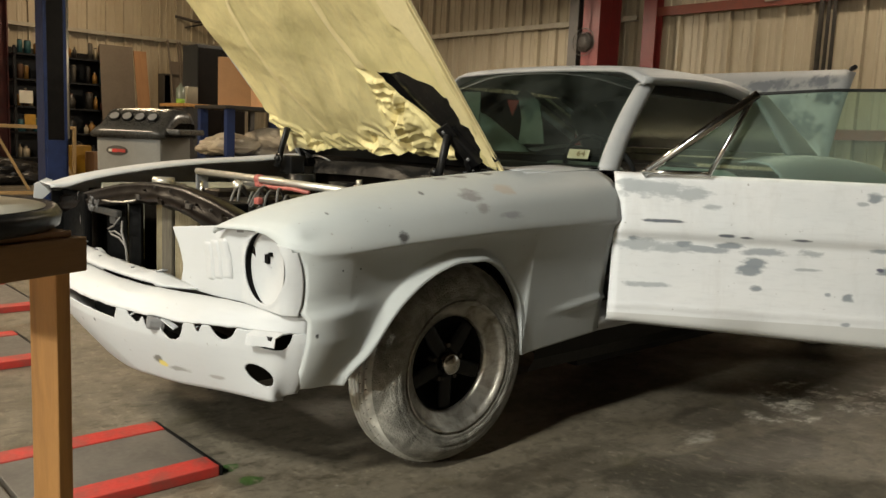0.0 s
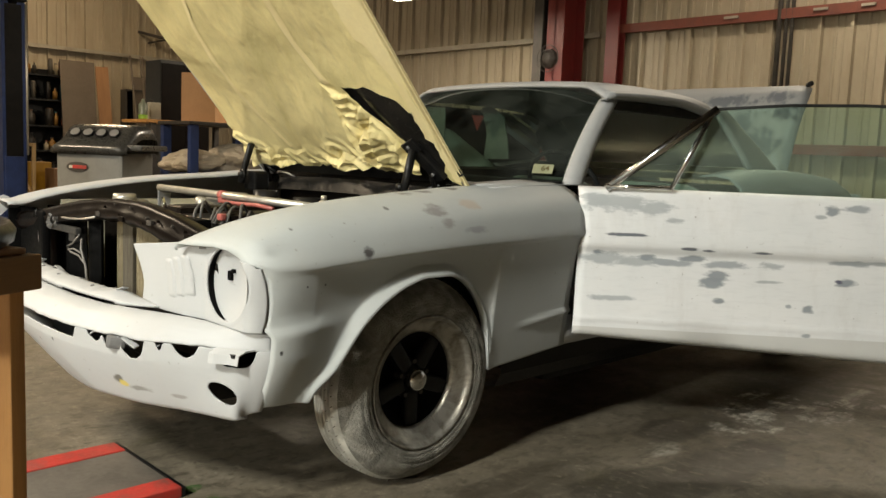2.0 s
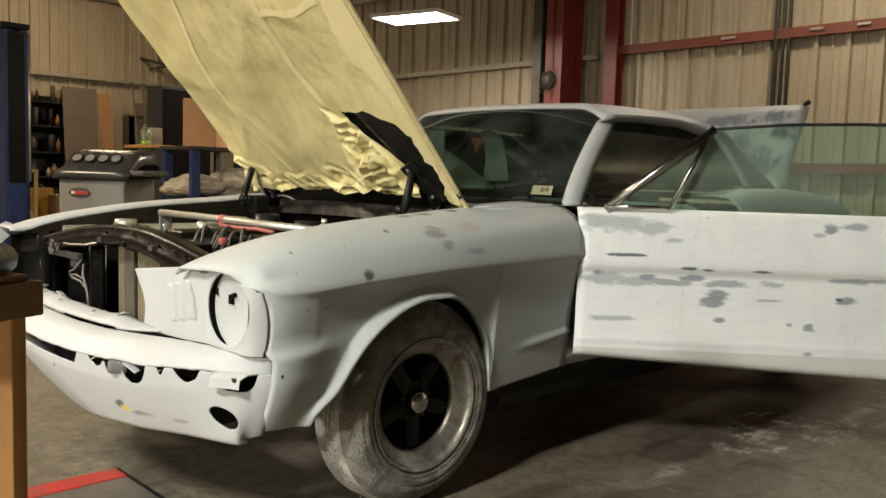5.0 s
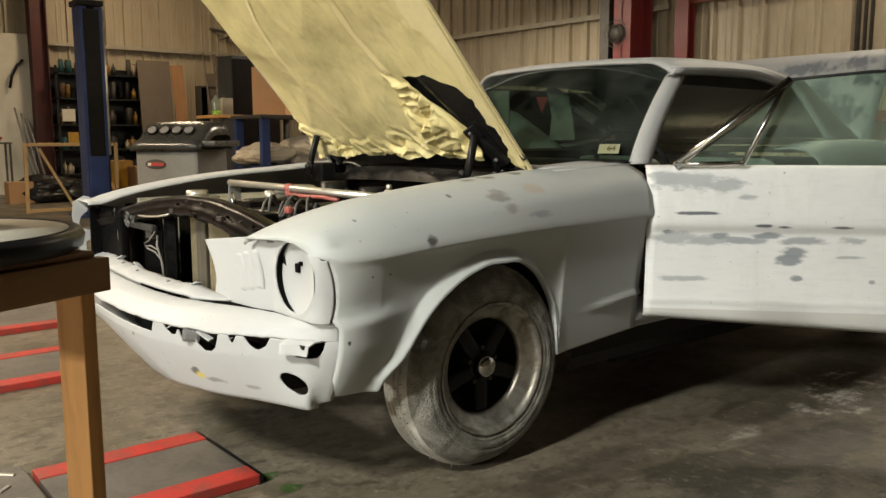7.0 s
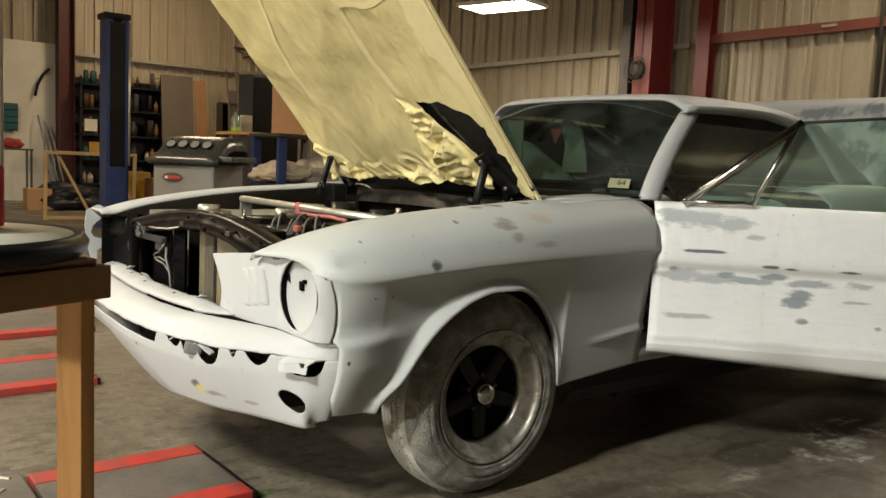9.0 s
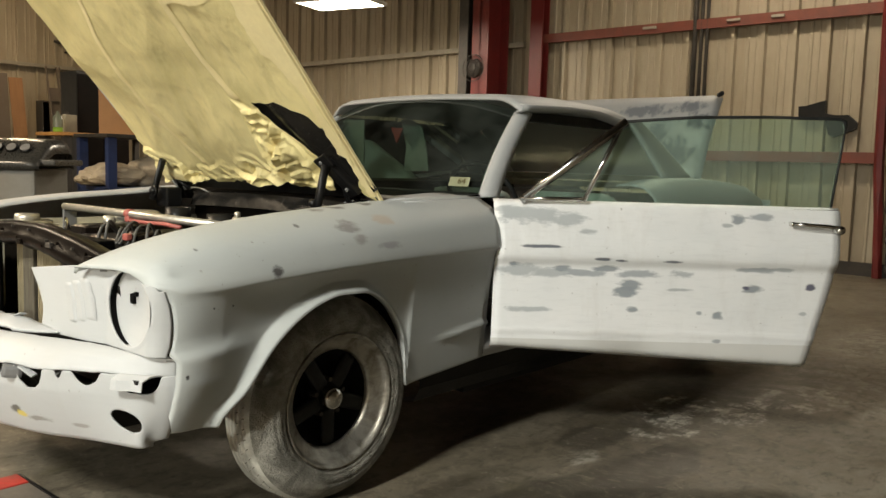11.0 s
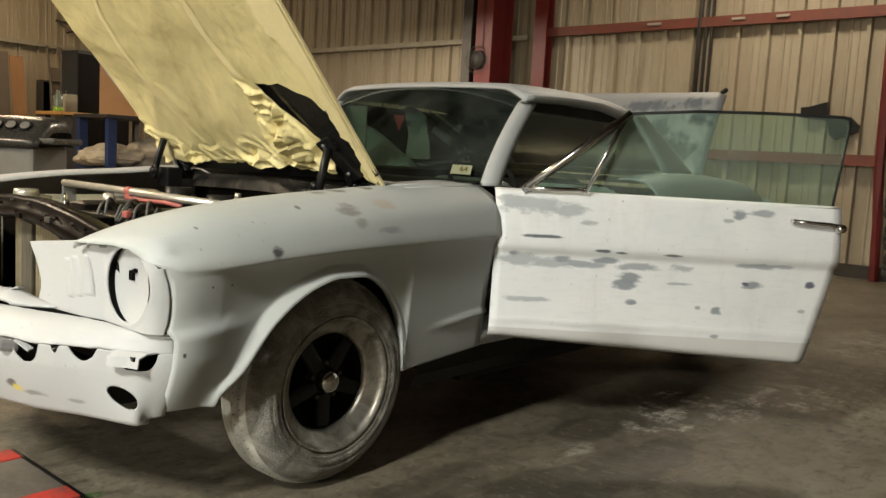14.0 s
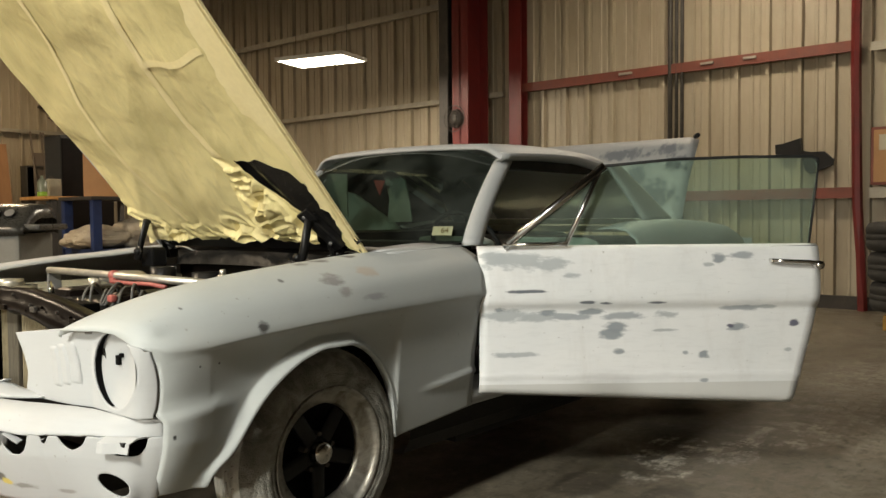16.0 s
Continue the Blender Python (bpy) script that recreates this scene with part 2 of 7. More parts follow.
def paper_material():
    """Thin yellow paper: broad tonal patches painting in olive shading, crease lines and fine wrinkles."""
    m, n, b = mat("masking_paper", (0.84, 0.715, 0.36), 0.42)
    v = coords(n)
    c = mix(n, noise_fac(n, v, 2.6, 5, 0.55, 0.36, 0.66, 0.5), (0.85, 0.735, 0.375), (0.60, 0.52, 0.25))
    c = mix(n, math_node(n, "MULTIPLY", noise_fac(n, coords(n, (1, 2.4, 1)), 7, 7, 0.65, 0.5, 0.70), 0.6), c, (0.53, 0.455, 0.215))
    n.links.new(c, b.inputs["Base Color"])
    vo = n.nodes.new("ShaderNodeTexVoronoi")
    vo.feature = "DISTANCE_TO_EDGE"
    vo.inputs["Scale"].default_value = 6.0
    w = n.nodes.new("ShaderNodeMix")
    w.data_type = "VECTOR"
    w.inputs[0].default_value = 0.12
    tn = n.nodes.new("ShaderNodeTexNoise")
    tn.inputs["Scale"].default_value = 5.0
    n.links.new(v, tn.inputs["Vector"])
    n.links.new(v, w.inputs[4])
    n.links.new(tn.outputs["Color"], w.inputs[5])
    n.links.new(w.outputs[1], vo.inputs["Vector"])
    edge = n.nodes.new("ShaderNodeMapRange")
    edge.inputs[1].default_value, edge.inputs[2].default_value = 0.0, 0.035
    n.links.new(vo.outputs["Distance"], edge.inputs[0])
    wr = noise_fac(n, coords(n, (1, 1.6, 1)), 22, 6, 0.65, 0.3, 0.7)
    big = noise_fac(n, v, 5, 3, 0.5, 0.25, 0.75)
    h = math_node(n, "ADD", math_node(n, "MULTIPLY", edge.outputs[0], 0.03), math_node(n, "ADD", math_node(n, "MULTIPLY", wr, 0.25), big))
    bump(n, b, h, 0.8, 0.009)
    return m


M_PAPER = paper_material()
M_TAPE = surface("masking_tape", (0.88, 0.76, 0.43), (0.80, 0.67, 0.34), 0.5, 0, 8, 60, 0.6)
M_RED = surface("red_plastic", (0.62, 0.025, 0.03), (0.46, 0.02, 0.02), 0.4, 0, 9, 80, 0.5)
M_WIRE = surface("grey_wire", (0.16, 0.15, 0.14), (0.3, 0.28, 0.25), 0.5)
M_SEAT = surface("pale_green_vinyl", (0.33, 0.40, 0.36), (0.22, 0.28, 0.25), 0.5, 0, 5, 60, 0.5)
M_CREAM = surface("cream_metal", (0.50, 0.47, 0.36), (0.3, 0.27, 0.2), 0.5)
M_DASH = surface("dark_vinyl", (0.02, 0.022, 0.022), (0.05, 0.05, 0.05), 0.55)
M_RAG = surface("red_cloth", (0.42, 0.045, 0.03), (0.28, 0.03, 0.02), 0.7)
M_CLOTH = surface("pale_green_cloth", (0.36, 0.44, 0.36), (0.18, 0.24, 0.19), 0.7, 0, 14, 60, 0.8)
M_STICKER = surface("yellowed_sticker", (0.40, 0.42, 0.27), (0.32, 0.34, 0.20), 0.5)
M_OLIVE = surface("olive_print", (0.12, 0.09, 0.02), (0.09, 0.07, 0.02), 0.5)
for _m, _v in ((M_WHEELBLK, 0.10), (M_BLACK, 0.28), (M_BAY, 0.16), (M_DASH, 0.2), (M_TYRE, 0.15), (M_TREAD, 0.15), (M_PAPER, 0.3)):
    _m.node_tree.nodes["Principled BSDF"].inputs["Specular IOR Level"].default_value = _v
M_LAMP, _n, _b = mat("lamp_glow", (1, 1, 1), 0.5)
_b.inputs["Emission Color"].default_value = (1, 0.88, 0.70, 1)
_b.inputs["Emission Strength"].default_value = 14.0


def glass(name, tint=(0.75, 0.9, 0.82), clear=0.88, blur=0.03):
    """A thin pane: mostly see-through, with a real gloss."""
    m = bpy.data.materials.new(name)
    m.use_nodes = True
    n = m.node_tree
    n.nodes.clear()
    o = n.nodes.new("ShaderNodeOutputMaterial")
    tr = node(n, "ShaderNodeBsdfTransparent", Color=(*tint, 1))
    gl = node(n, "ShaderNodeBsdfGlossy", Color=(0.95, 1, 0.97, 1), Roughness=blur)
    haze = node(n, "ShaderNodeBsdfDiffuse", Color=(0.5, 0.58, 0.53, 1))
    a = n.nodes.new("ShaderNodeMixShader")
    v = coords(n)
    d = math_node(n, "ADD", math_node(n, "MULTIPLY", noise_fac(n, v, 5, 5, 0.6, 0.35, 0.75), 0.08), 1 - clear - 0.04)
    n.links.new(d, a.inputs[0])
    n.links.new(tr.outputs[0], a.inputs[1])
    n.links.new(haze.outputs[0], a.inputs[2])
    f = node(n, "ShaderNodeFresnel", IOR=1.5)
    s = n.nodes.new("ShaderNodeMixShader")
    n.links.new(f.outputs[0], s.inputs[0])
    n.links.new(a.outputs[0], s.inputs[1])
    n.links.new(gl.outputs[0], s.inputs[2])
    n.links.new(s.outputs[0], o.inputs[0])
    return m


M_GLASS = glass("window_glass", (0.78, 0.91, 0.84), 0.92)
# windshield tint is deepened to carry the darkness of the unlit cabin
M_WS = glass("windshield_glass", (0.16, 0.215, 0.18), 0.955)

M_SIDE = glass("side_glass", (0.50, 0.60, 0.53), 0.74)
M_REAR = glass("rear_glass", (0.58, 0.80, 0.64), 0.56, 0.4)

M_WALL = surface("wall_sheet_paint", (0.415, 0.36, 0.265), (0.27, 0.215, 0.14), 0.5, 0.0, 1.6, 25, 0.6, 0.08, 0.001, (1, 1, 0.25))
M_GIRT_RED = surface("red_girt_paint", (0.20, 0.055, 0.035), (0.11, 0.05, 0.04), 0.6, 0, 5, 40, 0.6)
M_COL_RED = surface("red_column_paint", (0.15, 0.014, 0.012), (0.07, 0.013, 0.010), 0.5, 0, 4, 50, 0.5)
M_GIRT = surface("galvanised_girt", (0.42, 0.39, 0.32), (0.28, 0.25, 0.2), 0.5, 0.3, 6, 50, 0.6)
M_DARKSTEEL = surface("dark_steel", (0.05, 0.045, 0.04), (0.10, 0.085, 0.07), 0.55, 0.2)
M_BLUE = surface("blue_lift_paint", (0.026, 0.048, 0.15), (0.010, 0.015, 0.045), 0.42, 0, 5, 60, 0.6)
# leg pine is lightened as if lit, rail pine darkened as if shaded
M_WOOD = surface("pine_lumber", (0.54, 0.27, 0.08), (0.32, 0.145, 0.04), 0.55, 0, 3.5, 60, 0.8, 0.25, 0.001, (8, 8, 0.7))
M_WOOD_SHADE = surface("shaded_pine_rail", (0.22, 0.11, 0.035), (0.09, 0.045, 0.018), 0.6, 0, 3.5, 60, 0.8, 0.25, 0.001, (0.7, 8, 8))
M_PINE = surface("pale_pine", (0.50, 0.33, 0.15), (0.36, 0.22, 0.09), 0.55, 0, 3.5, 60, 0.7)
M_PLY = surface("plywood", (0.32, 0.17, 0.075), (0.22, 0.11, 0.05), 0.6, 0, 3, 40, 0.7, 0.1, 0.001, (4, 4, 0.6))
M_BOARD = surface("grey_brown_board", (0.13, 0.105, 0.08), (0.09, 0.07, 0.055), 0.7, 0, 3, 30, 0.6)
M_CARD = surface("cardboard", (0.42, 0.23, 0.10), (0.35, 0.19, 0.085), 0.7, 0, 4, 60, 0.5)
M_WHITE = surface("white_sheet", (0.62, 0.59, 0.50), (0.48, 0.44, 0.35), 0.6, 0, 2, 30, 0.5)
M_MACHINE = surface("grey_machine", (0.20, 0.20, 0.185), (0.15, 0.145, 0.13), 0.5, 0, 4, 60, 0.5)
M_MACHTOP = surface("dark_machine_top", (0.035, 0.036, 0.034), (0.09, 0.085, 0.075), 0.30, 0, 6, 60, 0.5)
M_GREENLIQ = surface("green_liquid", (0.25, 0.42, 0.04), (0.2, 0.35, 0.03), 0.3)
M_YELLOW = surface("yellow_plastic", (0.42, 0.23, 0.02), (0.22, 0.12, 0.02), 0.5)
M_JUG = surface("milky_plastic", (0.70, 0.67, 0.58), (0.6, 0.56, 0.47), 0.4, 0, 4, 60, 0.4)
M_PLATE = surface("grimy_plate", (0.14, 0.125, 0.105), (0.07, 0.062, 0.052), 0.6, 0.2, 6, 60, 0.7)
M_PLATERED = surface("red_edge_paint", (0.44, 0.032, 0.022), (0.15, 0.06, 0.045), 0.6, 0, 11, 90, 0.85)
M_FOIL = surface("crumpled_bag", (0.62, 0.54, 0.42), (0.40, 0.33, 0.23), 0.35)
M_CLOUDY = surface("cloudy_bottle", (0.16, 0.18, 0.13), (0.24, 0.25, 0.2), 0.25)


def floor_material():
    m, n, b = mat("oily_concrete", (0.15, 0.135, 0.115), 0.5)
    v = coords(n)
    c = mix(n, noise_fac(n, v, 0.7, 8, 0.65, 0.35, 0.7, 0.3), (0.185, 0.160, 0.118), (0.098, 0.082, 0.058))
    c = mix(n, math_node(n, "MULTIPLY", noise_fac(n, v, 2.6, 9, 0.72, 0.5, 0.76), 0.45), c, (0.19, 0.168, 0.125))
    c = mix(n, math_node(n, "MULTIPLY", noise_fac(n, v, 1.6, 9, 0.72, 0.53, 0.68), 0.8), c, (0.042, 0.034, 0.023))
    c = mix(n, math_node(n, "MULTIPLY", noise_fac(n, v, 7.5, 10, 0.75, 0.52, 0.66), 0.7), c, (0.050, 0.041, 0.028))
    c = mix(n, math_node(n, "MULTIPLY", noise_fac(n, coords(n, (1.6, 5, 1)), 4.0, 9, 0.72, 0.56, 0.70), 0.5), c, (0.25, 0.225, 0.175))
    # spilled filler dust, scuffed
    dust = noise_fac(n, v, 9, 12, 0.72, 0.47, 0.56)
    streak = noise_fac(n, coords(n, (2.2, 9, 1)), 2.2, 10, 0.75, 0.42, 0.56)
    # dry pale stretches
    pale = noise_fac(n, v, 5.0, 9, 0.7, 0.36, 0.6, 0.4)
    for x, y, rx, ry, k, tone in ((-2.1, 2.1, 1.3, 0.42, 0.75, (0.30, 0.27, 0.215)), (-4.3, 1.5, 1.5, 0.5, 0.6, (0.27, 0.24, 0.185)), (-5.6, 0.9, 1.6, 0.9, 0.4, (0.25, 0.225, 0.175)), (-1.3, 1.85, 0.30, 0.18, 0.5, (0.27, 0.245, 0.195))):
        c = mix(n, math_node(n, "MULTIPLY", math_node(n, "MULTIPLY", patch_fac(n, v, x, y, 0, rx, ry, 1, 0.5, 2.4), pale), k), c, tone)
    # dark oil patches; the long one also paints in the door's shadow
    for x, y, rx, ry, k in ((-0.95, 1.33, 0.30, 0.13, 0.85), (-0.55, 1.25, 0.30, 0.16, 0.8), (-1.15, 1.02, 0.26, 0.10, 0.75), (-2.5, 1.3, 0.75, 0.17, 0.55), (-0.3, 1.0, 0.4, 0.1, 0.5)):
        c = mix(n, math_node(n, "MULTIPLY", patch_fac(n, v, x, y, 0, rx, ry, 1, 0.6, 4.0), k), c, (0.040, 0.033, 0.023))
    for x, y, rx, ry, k in ((-1.72, 1.08, 0.24, 0.14, 1.0), (-1.85, 1.32, 0.30, 0.10, 0.6), (-1.45, 1.15, 0.20, 0.13, 0.7), (-0.88, 1.1, 0.12, 0.06, 0.3), (-2.3, 1.42, 0.35, 0.2, 0.3), (-2.7, 1.5, 0.6, 0.3, 0.2), (-4.0, 1.3, 0.5, 0.2, 0.3)):
        f = patch_fac(n, v, x, y, 0, rx, ry, 1, 0.6, 6.0)
        d = math_node(n, "MULTIPLY", dust, math_node(n, "ADD", math_node(n, "MULTIPLY", streak, 0.75), 0.25))
        c = mix(n, math_node(n, "MULTIPLY", math_node(n, "MULTIPLY", f, d), k), c, (0.85, 0.82, 0.73))
    c = mix(n, math_node(n, "MULTIPLY", patch_fac(n, v, 0.55, 0.52, 0, 0.035, 0.03, 1, 0.4, 40), 0.9), c, (0.03, 0.09, 0.015))
    c = mix(n, math_node(n, "MULTIPLY", patch_fac(n, v, 0.58, 0.40, 0, 0.05, 0.03, 1, 0.4, 40), 0.9), c, (0.03, 0.10, 0.015))
    c = mix(n, math_node(n, "MULTIPLY", noise_fac(n, coords(n, (1, 1.8, 1)), 13, 9, 0.78, 0.5, 0.62, 0.5), 0.8), c, (0.050, 0.041, 0.027))
    c = mix(n, math_node(n, "MULTIPLY", noise_fac(n, coords(n, (1.7, 1, 1)), 19, 9, 0.78, 0.54, 0.66, 0.5), 0.5), c, (0.34, 0.30, 0.22))
    c = mix(n, math_node(n, "MULTIPLY", noise_fac(n, v, 3.3, 6, 0.7, 0.55, 0.72), 0.4), c, (0.115, 0.10, 0.045))
    specks = noise_fac(n, v, 55, 2, 0.5, 0.72, 0.76)
    c = mix(n, math_node(n, "MULTIPLY", specks, 0.6), c, (0.45, 0.43, 0.38))
    n.links.new(c, b.inputs["Base Color"])
    g = noise_fac(n, v, 2.2, 7, 0.65, 0.35, 0.7)
    n.links.new(math_node(n, "ADD", math_node(n, "MULTIPLY", g, 0.42), 0.30), b.inputs["Roughness"])
    bump(n, b, noise_fac(n, v, 34, 8, 0.75, 0.3, 0.7), 0.3, 0.003)
    return m


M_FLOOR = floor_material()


# ---- mesh tools ----
def link(name, bm, material, smooth=False):
    me = bpy.data.meshes.new(name)
    bm.normal_update()
    bm.to_mesh(me)
    bm.free()
    for k in (material if isinstance(material, (list, tuple)) else [material]):
        me.materials.append(k)
    if smooth:
        for p in me.polygons:
            p.use_smooth = True
    return new(name, me)


def part(name, bm, material, parent, label="", smooth=False):
    ob = link(name, bm, material, smooth)
    ob.parent = parent
    if label:
        tagged(ob, label)
    return ob


def empty(name, m, label, category, group="", kind=""):
    ob = new(name)
    ob.empty_display_size = 0.1
    ob.matrix_basis = m
    return tagged(ob, label, category, group, kind)


def box(bm, c, s, m=None, bevel=0.0):
    """A box of size s round c, turned by m, with bevelled edges."""
    r = bmesh.ops.create_cube(bm, size=1)
    bmesh.ops.scale(bm, vec=s, verts=r["verts"])
    if bevel:
        es = list({e for v in r["verts"] for e in v.link_edges})
        r2 = bmesh.ops.bevel(bm, geom=es, offset=bevel, segments=2, affect="EDGES", profile=0.6)
        vs = list({v for f in r2["faces"] for v in f.verts} | {v for v in r["verts"] if v.is_valid})
    else:
        vs = r["verts"]
    bmesh.ops.translate(bm, vec=c, verts=vs)
    if m is not None:
        bmesh.ops.transform(bm, matrix=m, verts=vs)
    return vs


def boxed(c, s, m=None, bevel=0.0):
    bm = bmesh.new()
    box(bm, c, s, m, bevel)
    return bm


def cyl(bm, a, b, r0, r1=None, seg=16, caps=True):
    """A cylinder or cone from a to b."""
    a, b = Vector(a), Vector(b)
    d = b - a
    r = bmesh.ops.create_cone(bm, cap_ends=caps, segments=seg, radius1=r0, radius2=r0 if r1 is None else r1, depth=d.length)
    bmesh.ops.transform(bm, matrix=Matrix.Translation((a + b) / 2) @ d.to_track_quat("Z", "Y").to_matrix().to_4x4(), verts=r["verts"])
    return r["verts"]


def tube(bm, pts, r, seg=8):
    """A round tube through the points."""
    pts = [Vector(p) for p in pts]
    rings = []
    for i, p in enumerate(pts):
        d = (pts[min(i + 1, len(pts) - 1)] - pts[max(i - 1, 0)]).normalized()
        q = d.to_track_quat("Z", "Y")
        rings.append([bm.verts.new(p + q @ Vector((r * math.cos(k * 6.28318 / seg), r * math.sin(k * 6.28318 / seg), 0))) for k in range(seg)])
    for a, b in zip(rings, rings[1:]):
        for k in range(seg):
            bm.faces.new((a[k], a[(k + 1) % seg], b[(k + 1) % seg], b[k]))
    bm.faces.new(rings[0][::-1])
    bm.faces.new(rings[-1])


def grid(bm, rows, flip=False):
    """A sheet of quads through rows of points."""
    vs = [[bm.verts.new(p) for p in r] for r in rows]
    for a, b in zip(vs, vs[1:]):
        for i in range(len(a) - 1):
            q = (a[i], a[i + 1], b[i + 1], b[i])
            bm.faces.new(q[::-1] if flip else q)
    return vs


def lathe(bm, prof, m=None, seg=48):
    """Turns a profile of (radius, height) about z."""
    vs = []
    for r, h in prof:
        vs.append([bm.verts.new((r * math.cos(2 * math.pi * k / seg), r * math.sin(2 * math.pi * k / seg), h)) for k in range(seg)])
    for a, b in zip(vs, vs[1:]):
        for k in range(seg):
            bm.faces.new((a[k], a[(k + 1) % seg], b[(k + 1) % seg], b[k]))
    if m is not None:
        bmesh.ops.transform(bm, matrix=m, verts=[v for r in vs for v in r])


def prism(bm, outline, thick, m=None):
    """A plate: an outline in x and z, thick along y."""
    a = [bm.verts.new((x, 0, z)) for x, z in outline]
    b = [bm.verts.new((x, thick, z)) for x, z in outline]
    bm.faces.new(a)
    bm.faces.new(b[::-1])
    for i in range(len(a)):
        j = (i + 1) % len(a)
        bm.faces.new((a[j], a[i], b[i], b[j]))
    if m is not None:
        bmesh.ops.transform(bm, matrix=m, verts=a + b)


def ease(xs, ys):
    """A smooth curve through the places (xs rising)."""
    xs, ys = np.array(xs, float), np.array(ys, float)
    d = np.diff(ys) / np.diff(xs)
    k = np.concatenate([[d[0]], np.where(d[1:] * d[:-1] > 0, 2 * d[1:] * d[:-1] / (d[1:] + d[:-1] + 1e-12), 0), [d[-1]]])

    def f(x):
        x = min(max(x, xs[0]), xs[-1])
        i = min(int(np.searchsorted(xs, x, "right")) - 1, len(xs) - 2)
        h = xs[i + 1] - xs[i]
        t = (x - xs[i]) / h
        return float(ys[i] * (1 + 2 * t) * (1 - t) ** 2 + k[i] * h * t * (1 - t) ** 2 + ys[i + 1] * t * t * (3 - 2 * t) + k[i + 1] * h * t * t * (t - 1))
    return f


def shell(ob, t, offset=-1.0):
    s = ob.modifiers.new("thickness", "SOLIDIFY")
    s.thickness, s.offset = t, offset
    return ob


def wob(x, y, z, s, a):
    return a * (noise.noise(Vector((x * s, y * s, z * s))))


# ---- the building ----
M_COL_DARK = surface("dark_red_paint", (0.075, 0.012, 0.009), (0.035, 0.014, 0.010), 0.55, 0, 3, 50, 0.7)
WX, WY, TOP = -7.9, -14.0, 5.6
wall_1 = tagged(link("wall_1", boxed((WX - 0.16, 0.0, TOP / 2), (0.2, 28.4, TOP)), M_WALL), "beige corrugated steel wall with girts, grimy", "wall", kind="structure")
wall_2 = tagged(link("wall_2", boxed((3.0, WY - 0.16, TOP / 2), (22.0, 0.2, TOP)), M_WALL), "beige corrugated steel wall above the shelves", "wall", kind="structure")
wall_3 = tagged(link("wall_3", boxed((14.1, 0.0, TOP / 2), (0.2, 28.4, TOP)), M_WALL), "beige steel wall of the workshop", "wall", kind="structure")
wall_4 = tagged(link("wall_4", boxed((3.0, 14.1, TOP / 2), (22.0, 0.2, TOP)), M_WALL), "beige steel wall of the workshop", "wall", kind="structure")
# roof is out of view; its unlit dark is put into the colour
tagged(link("ceiling", boxed((3.0, 0.0, TOP + 0.1), (22.4, 28.6, 0.2)), M_DARKSTEEL), "roof underside, its unlit dark put into the colour", "ceiling", kind="structure")
bm = bmesh.new()
grid(bm, [[(x, y, 0) for y in np.linspace(-14.2, 14.2, 12)] for x in np.linspace(-8.1, 14.2, 12)], True)
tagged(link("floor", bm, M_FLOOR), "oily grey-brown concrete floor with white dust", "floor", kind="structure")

PITCH = 0.35


def sheet_mesh(wide=3 * PITCH):
    """One wall sheet up to three ribs wide, along x, its face towards +y."""
    prof = []
    for k in range(3):
        o = k * PITCH
        prof += [(o, 0), (o + 0.012, 0.055), (o + 0.05, 0.055), (o + 0.062, 0), (o + 0.12, 0), (o + 0.126, 0.006), (o + 0.142, 0.006), (o + 0.148, 0), (o + 0.196, 0), (o + 0.206, 0.011), (o + 0.226, 0.011), (o + 0.236, 0)]
    prof = [q for q in prof if q[0] < wide - 0.01]
    prof.append((wide - 0.004, 0))
    bm = bmesh.new()
    grid(bm, [[(x, y, z) for x, y in prof] for z in (0.06, TOP)], True)
    me = bpy.data.meshes.new("sheet")
    bm.to_mesh(me)
    bm.free()
    me.materials.append(M_WALL)
    return me


SHEET, SHEET_CUT = sheet_mesh(), sheet_mesh(0.56)
# the sheets before and behind the conduits start afresh, with a narrow one between
for wall, m, count, me in ((wall_1, lambda k: pose(WX - 0.05, 9.249 - k * 3 * PITCH, 0, 0, 0, -90), 10, SHEET), (wall_1, lambda k: pose(WX - 0.05, -1.251, 0, 0, 0, -90), 1, SHEET_CUT), (wall_1, lambda k: pose(WX - 0.05, -1.811 - k * 3 * PITCH, 0, 0, 0, -90), 12, SHEET), (wall_2, lambda k: pose(WX + k * 3 * PITCH, WY - 0.05, 0), 16, SHEET)):
    for k in range(count):
        s = new("sheet", me)
        s.parent = wall
        s.matrix_basis = m(k)


def girt(a, b, size, material, label, category="girt"):
    """A level C-section rail along a wall."""
    a, b = Vector(a), Vector(b)
    d = b - a
    m = Matrix.Translation((a + b) / 2) @ Matrix.Rotation(math.atan2(d.y, d.x), 4, "Z")
    bm = bmesh.new()
    box(bm, (0, 0, 0), (d.length, 0.012, size), m)
    for s in (-1, 1):
        box(bm, (0, 0.03, s * (size / 2 - 0.005)), (d.length, 0.05, 0.01), m)
    return tagged(link("girt", bm, material), label, category, kind="structure")


GX = WX + 0.075
girt((GX, -4.0, 2.79), (GX, 0.36, 2.79), 0.115, M_GIRT_RED, "rusty red steel girt with worn spots")
girt((GX, -4.0, 1.247), (GX, 0.36, 1.247), 0.115, M_GIRT_RED, "rusty red steel girt, low on the wall")
girt((GX, -13.9, 2.74), (GX, -5.0, 2.74), 0.07, M_GIRT, "pale galvanised girt along the wall")
girt((GX, -4.8, 2.74), (GX, -4.2, 2.74), 0.07, M_GIRT, "short pale galvanised girt between columns")
girt((GX, -13.9, 4.15), (GX, -5.0, 4.15), 0.09, M_GIRT, "pale galvanised girt high on the wall")
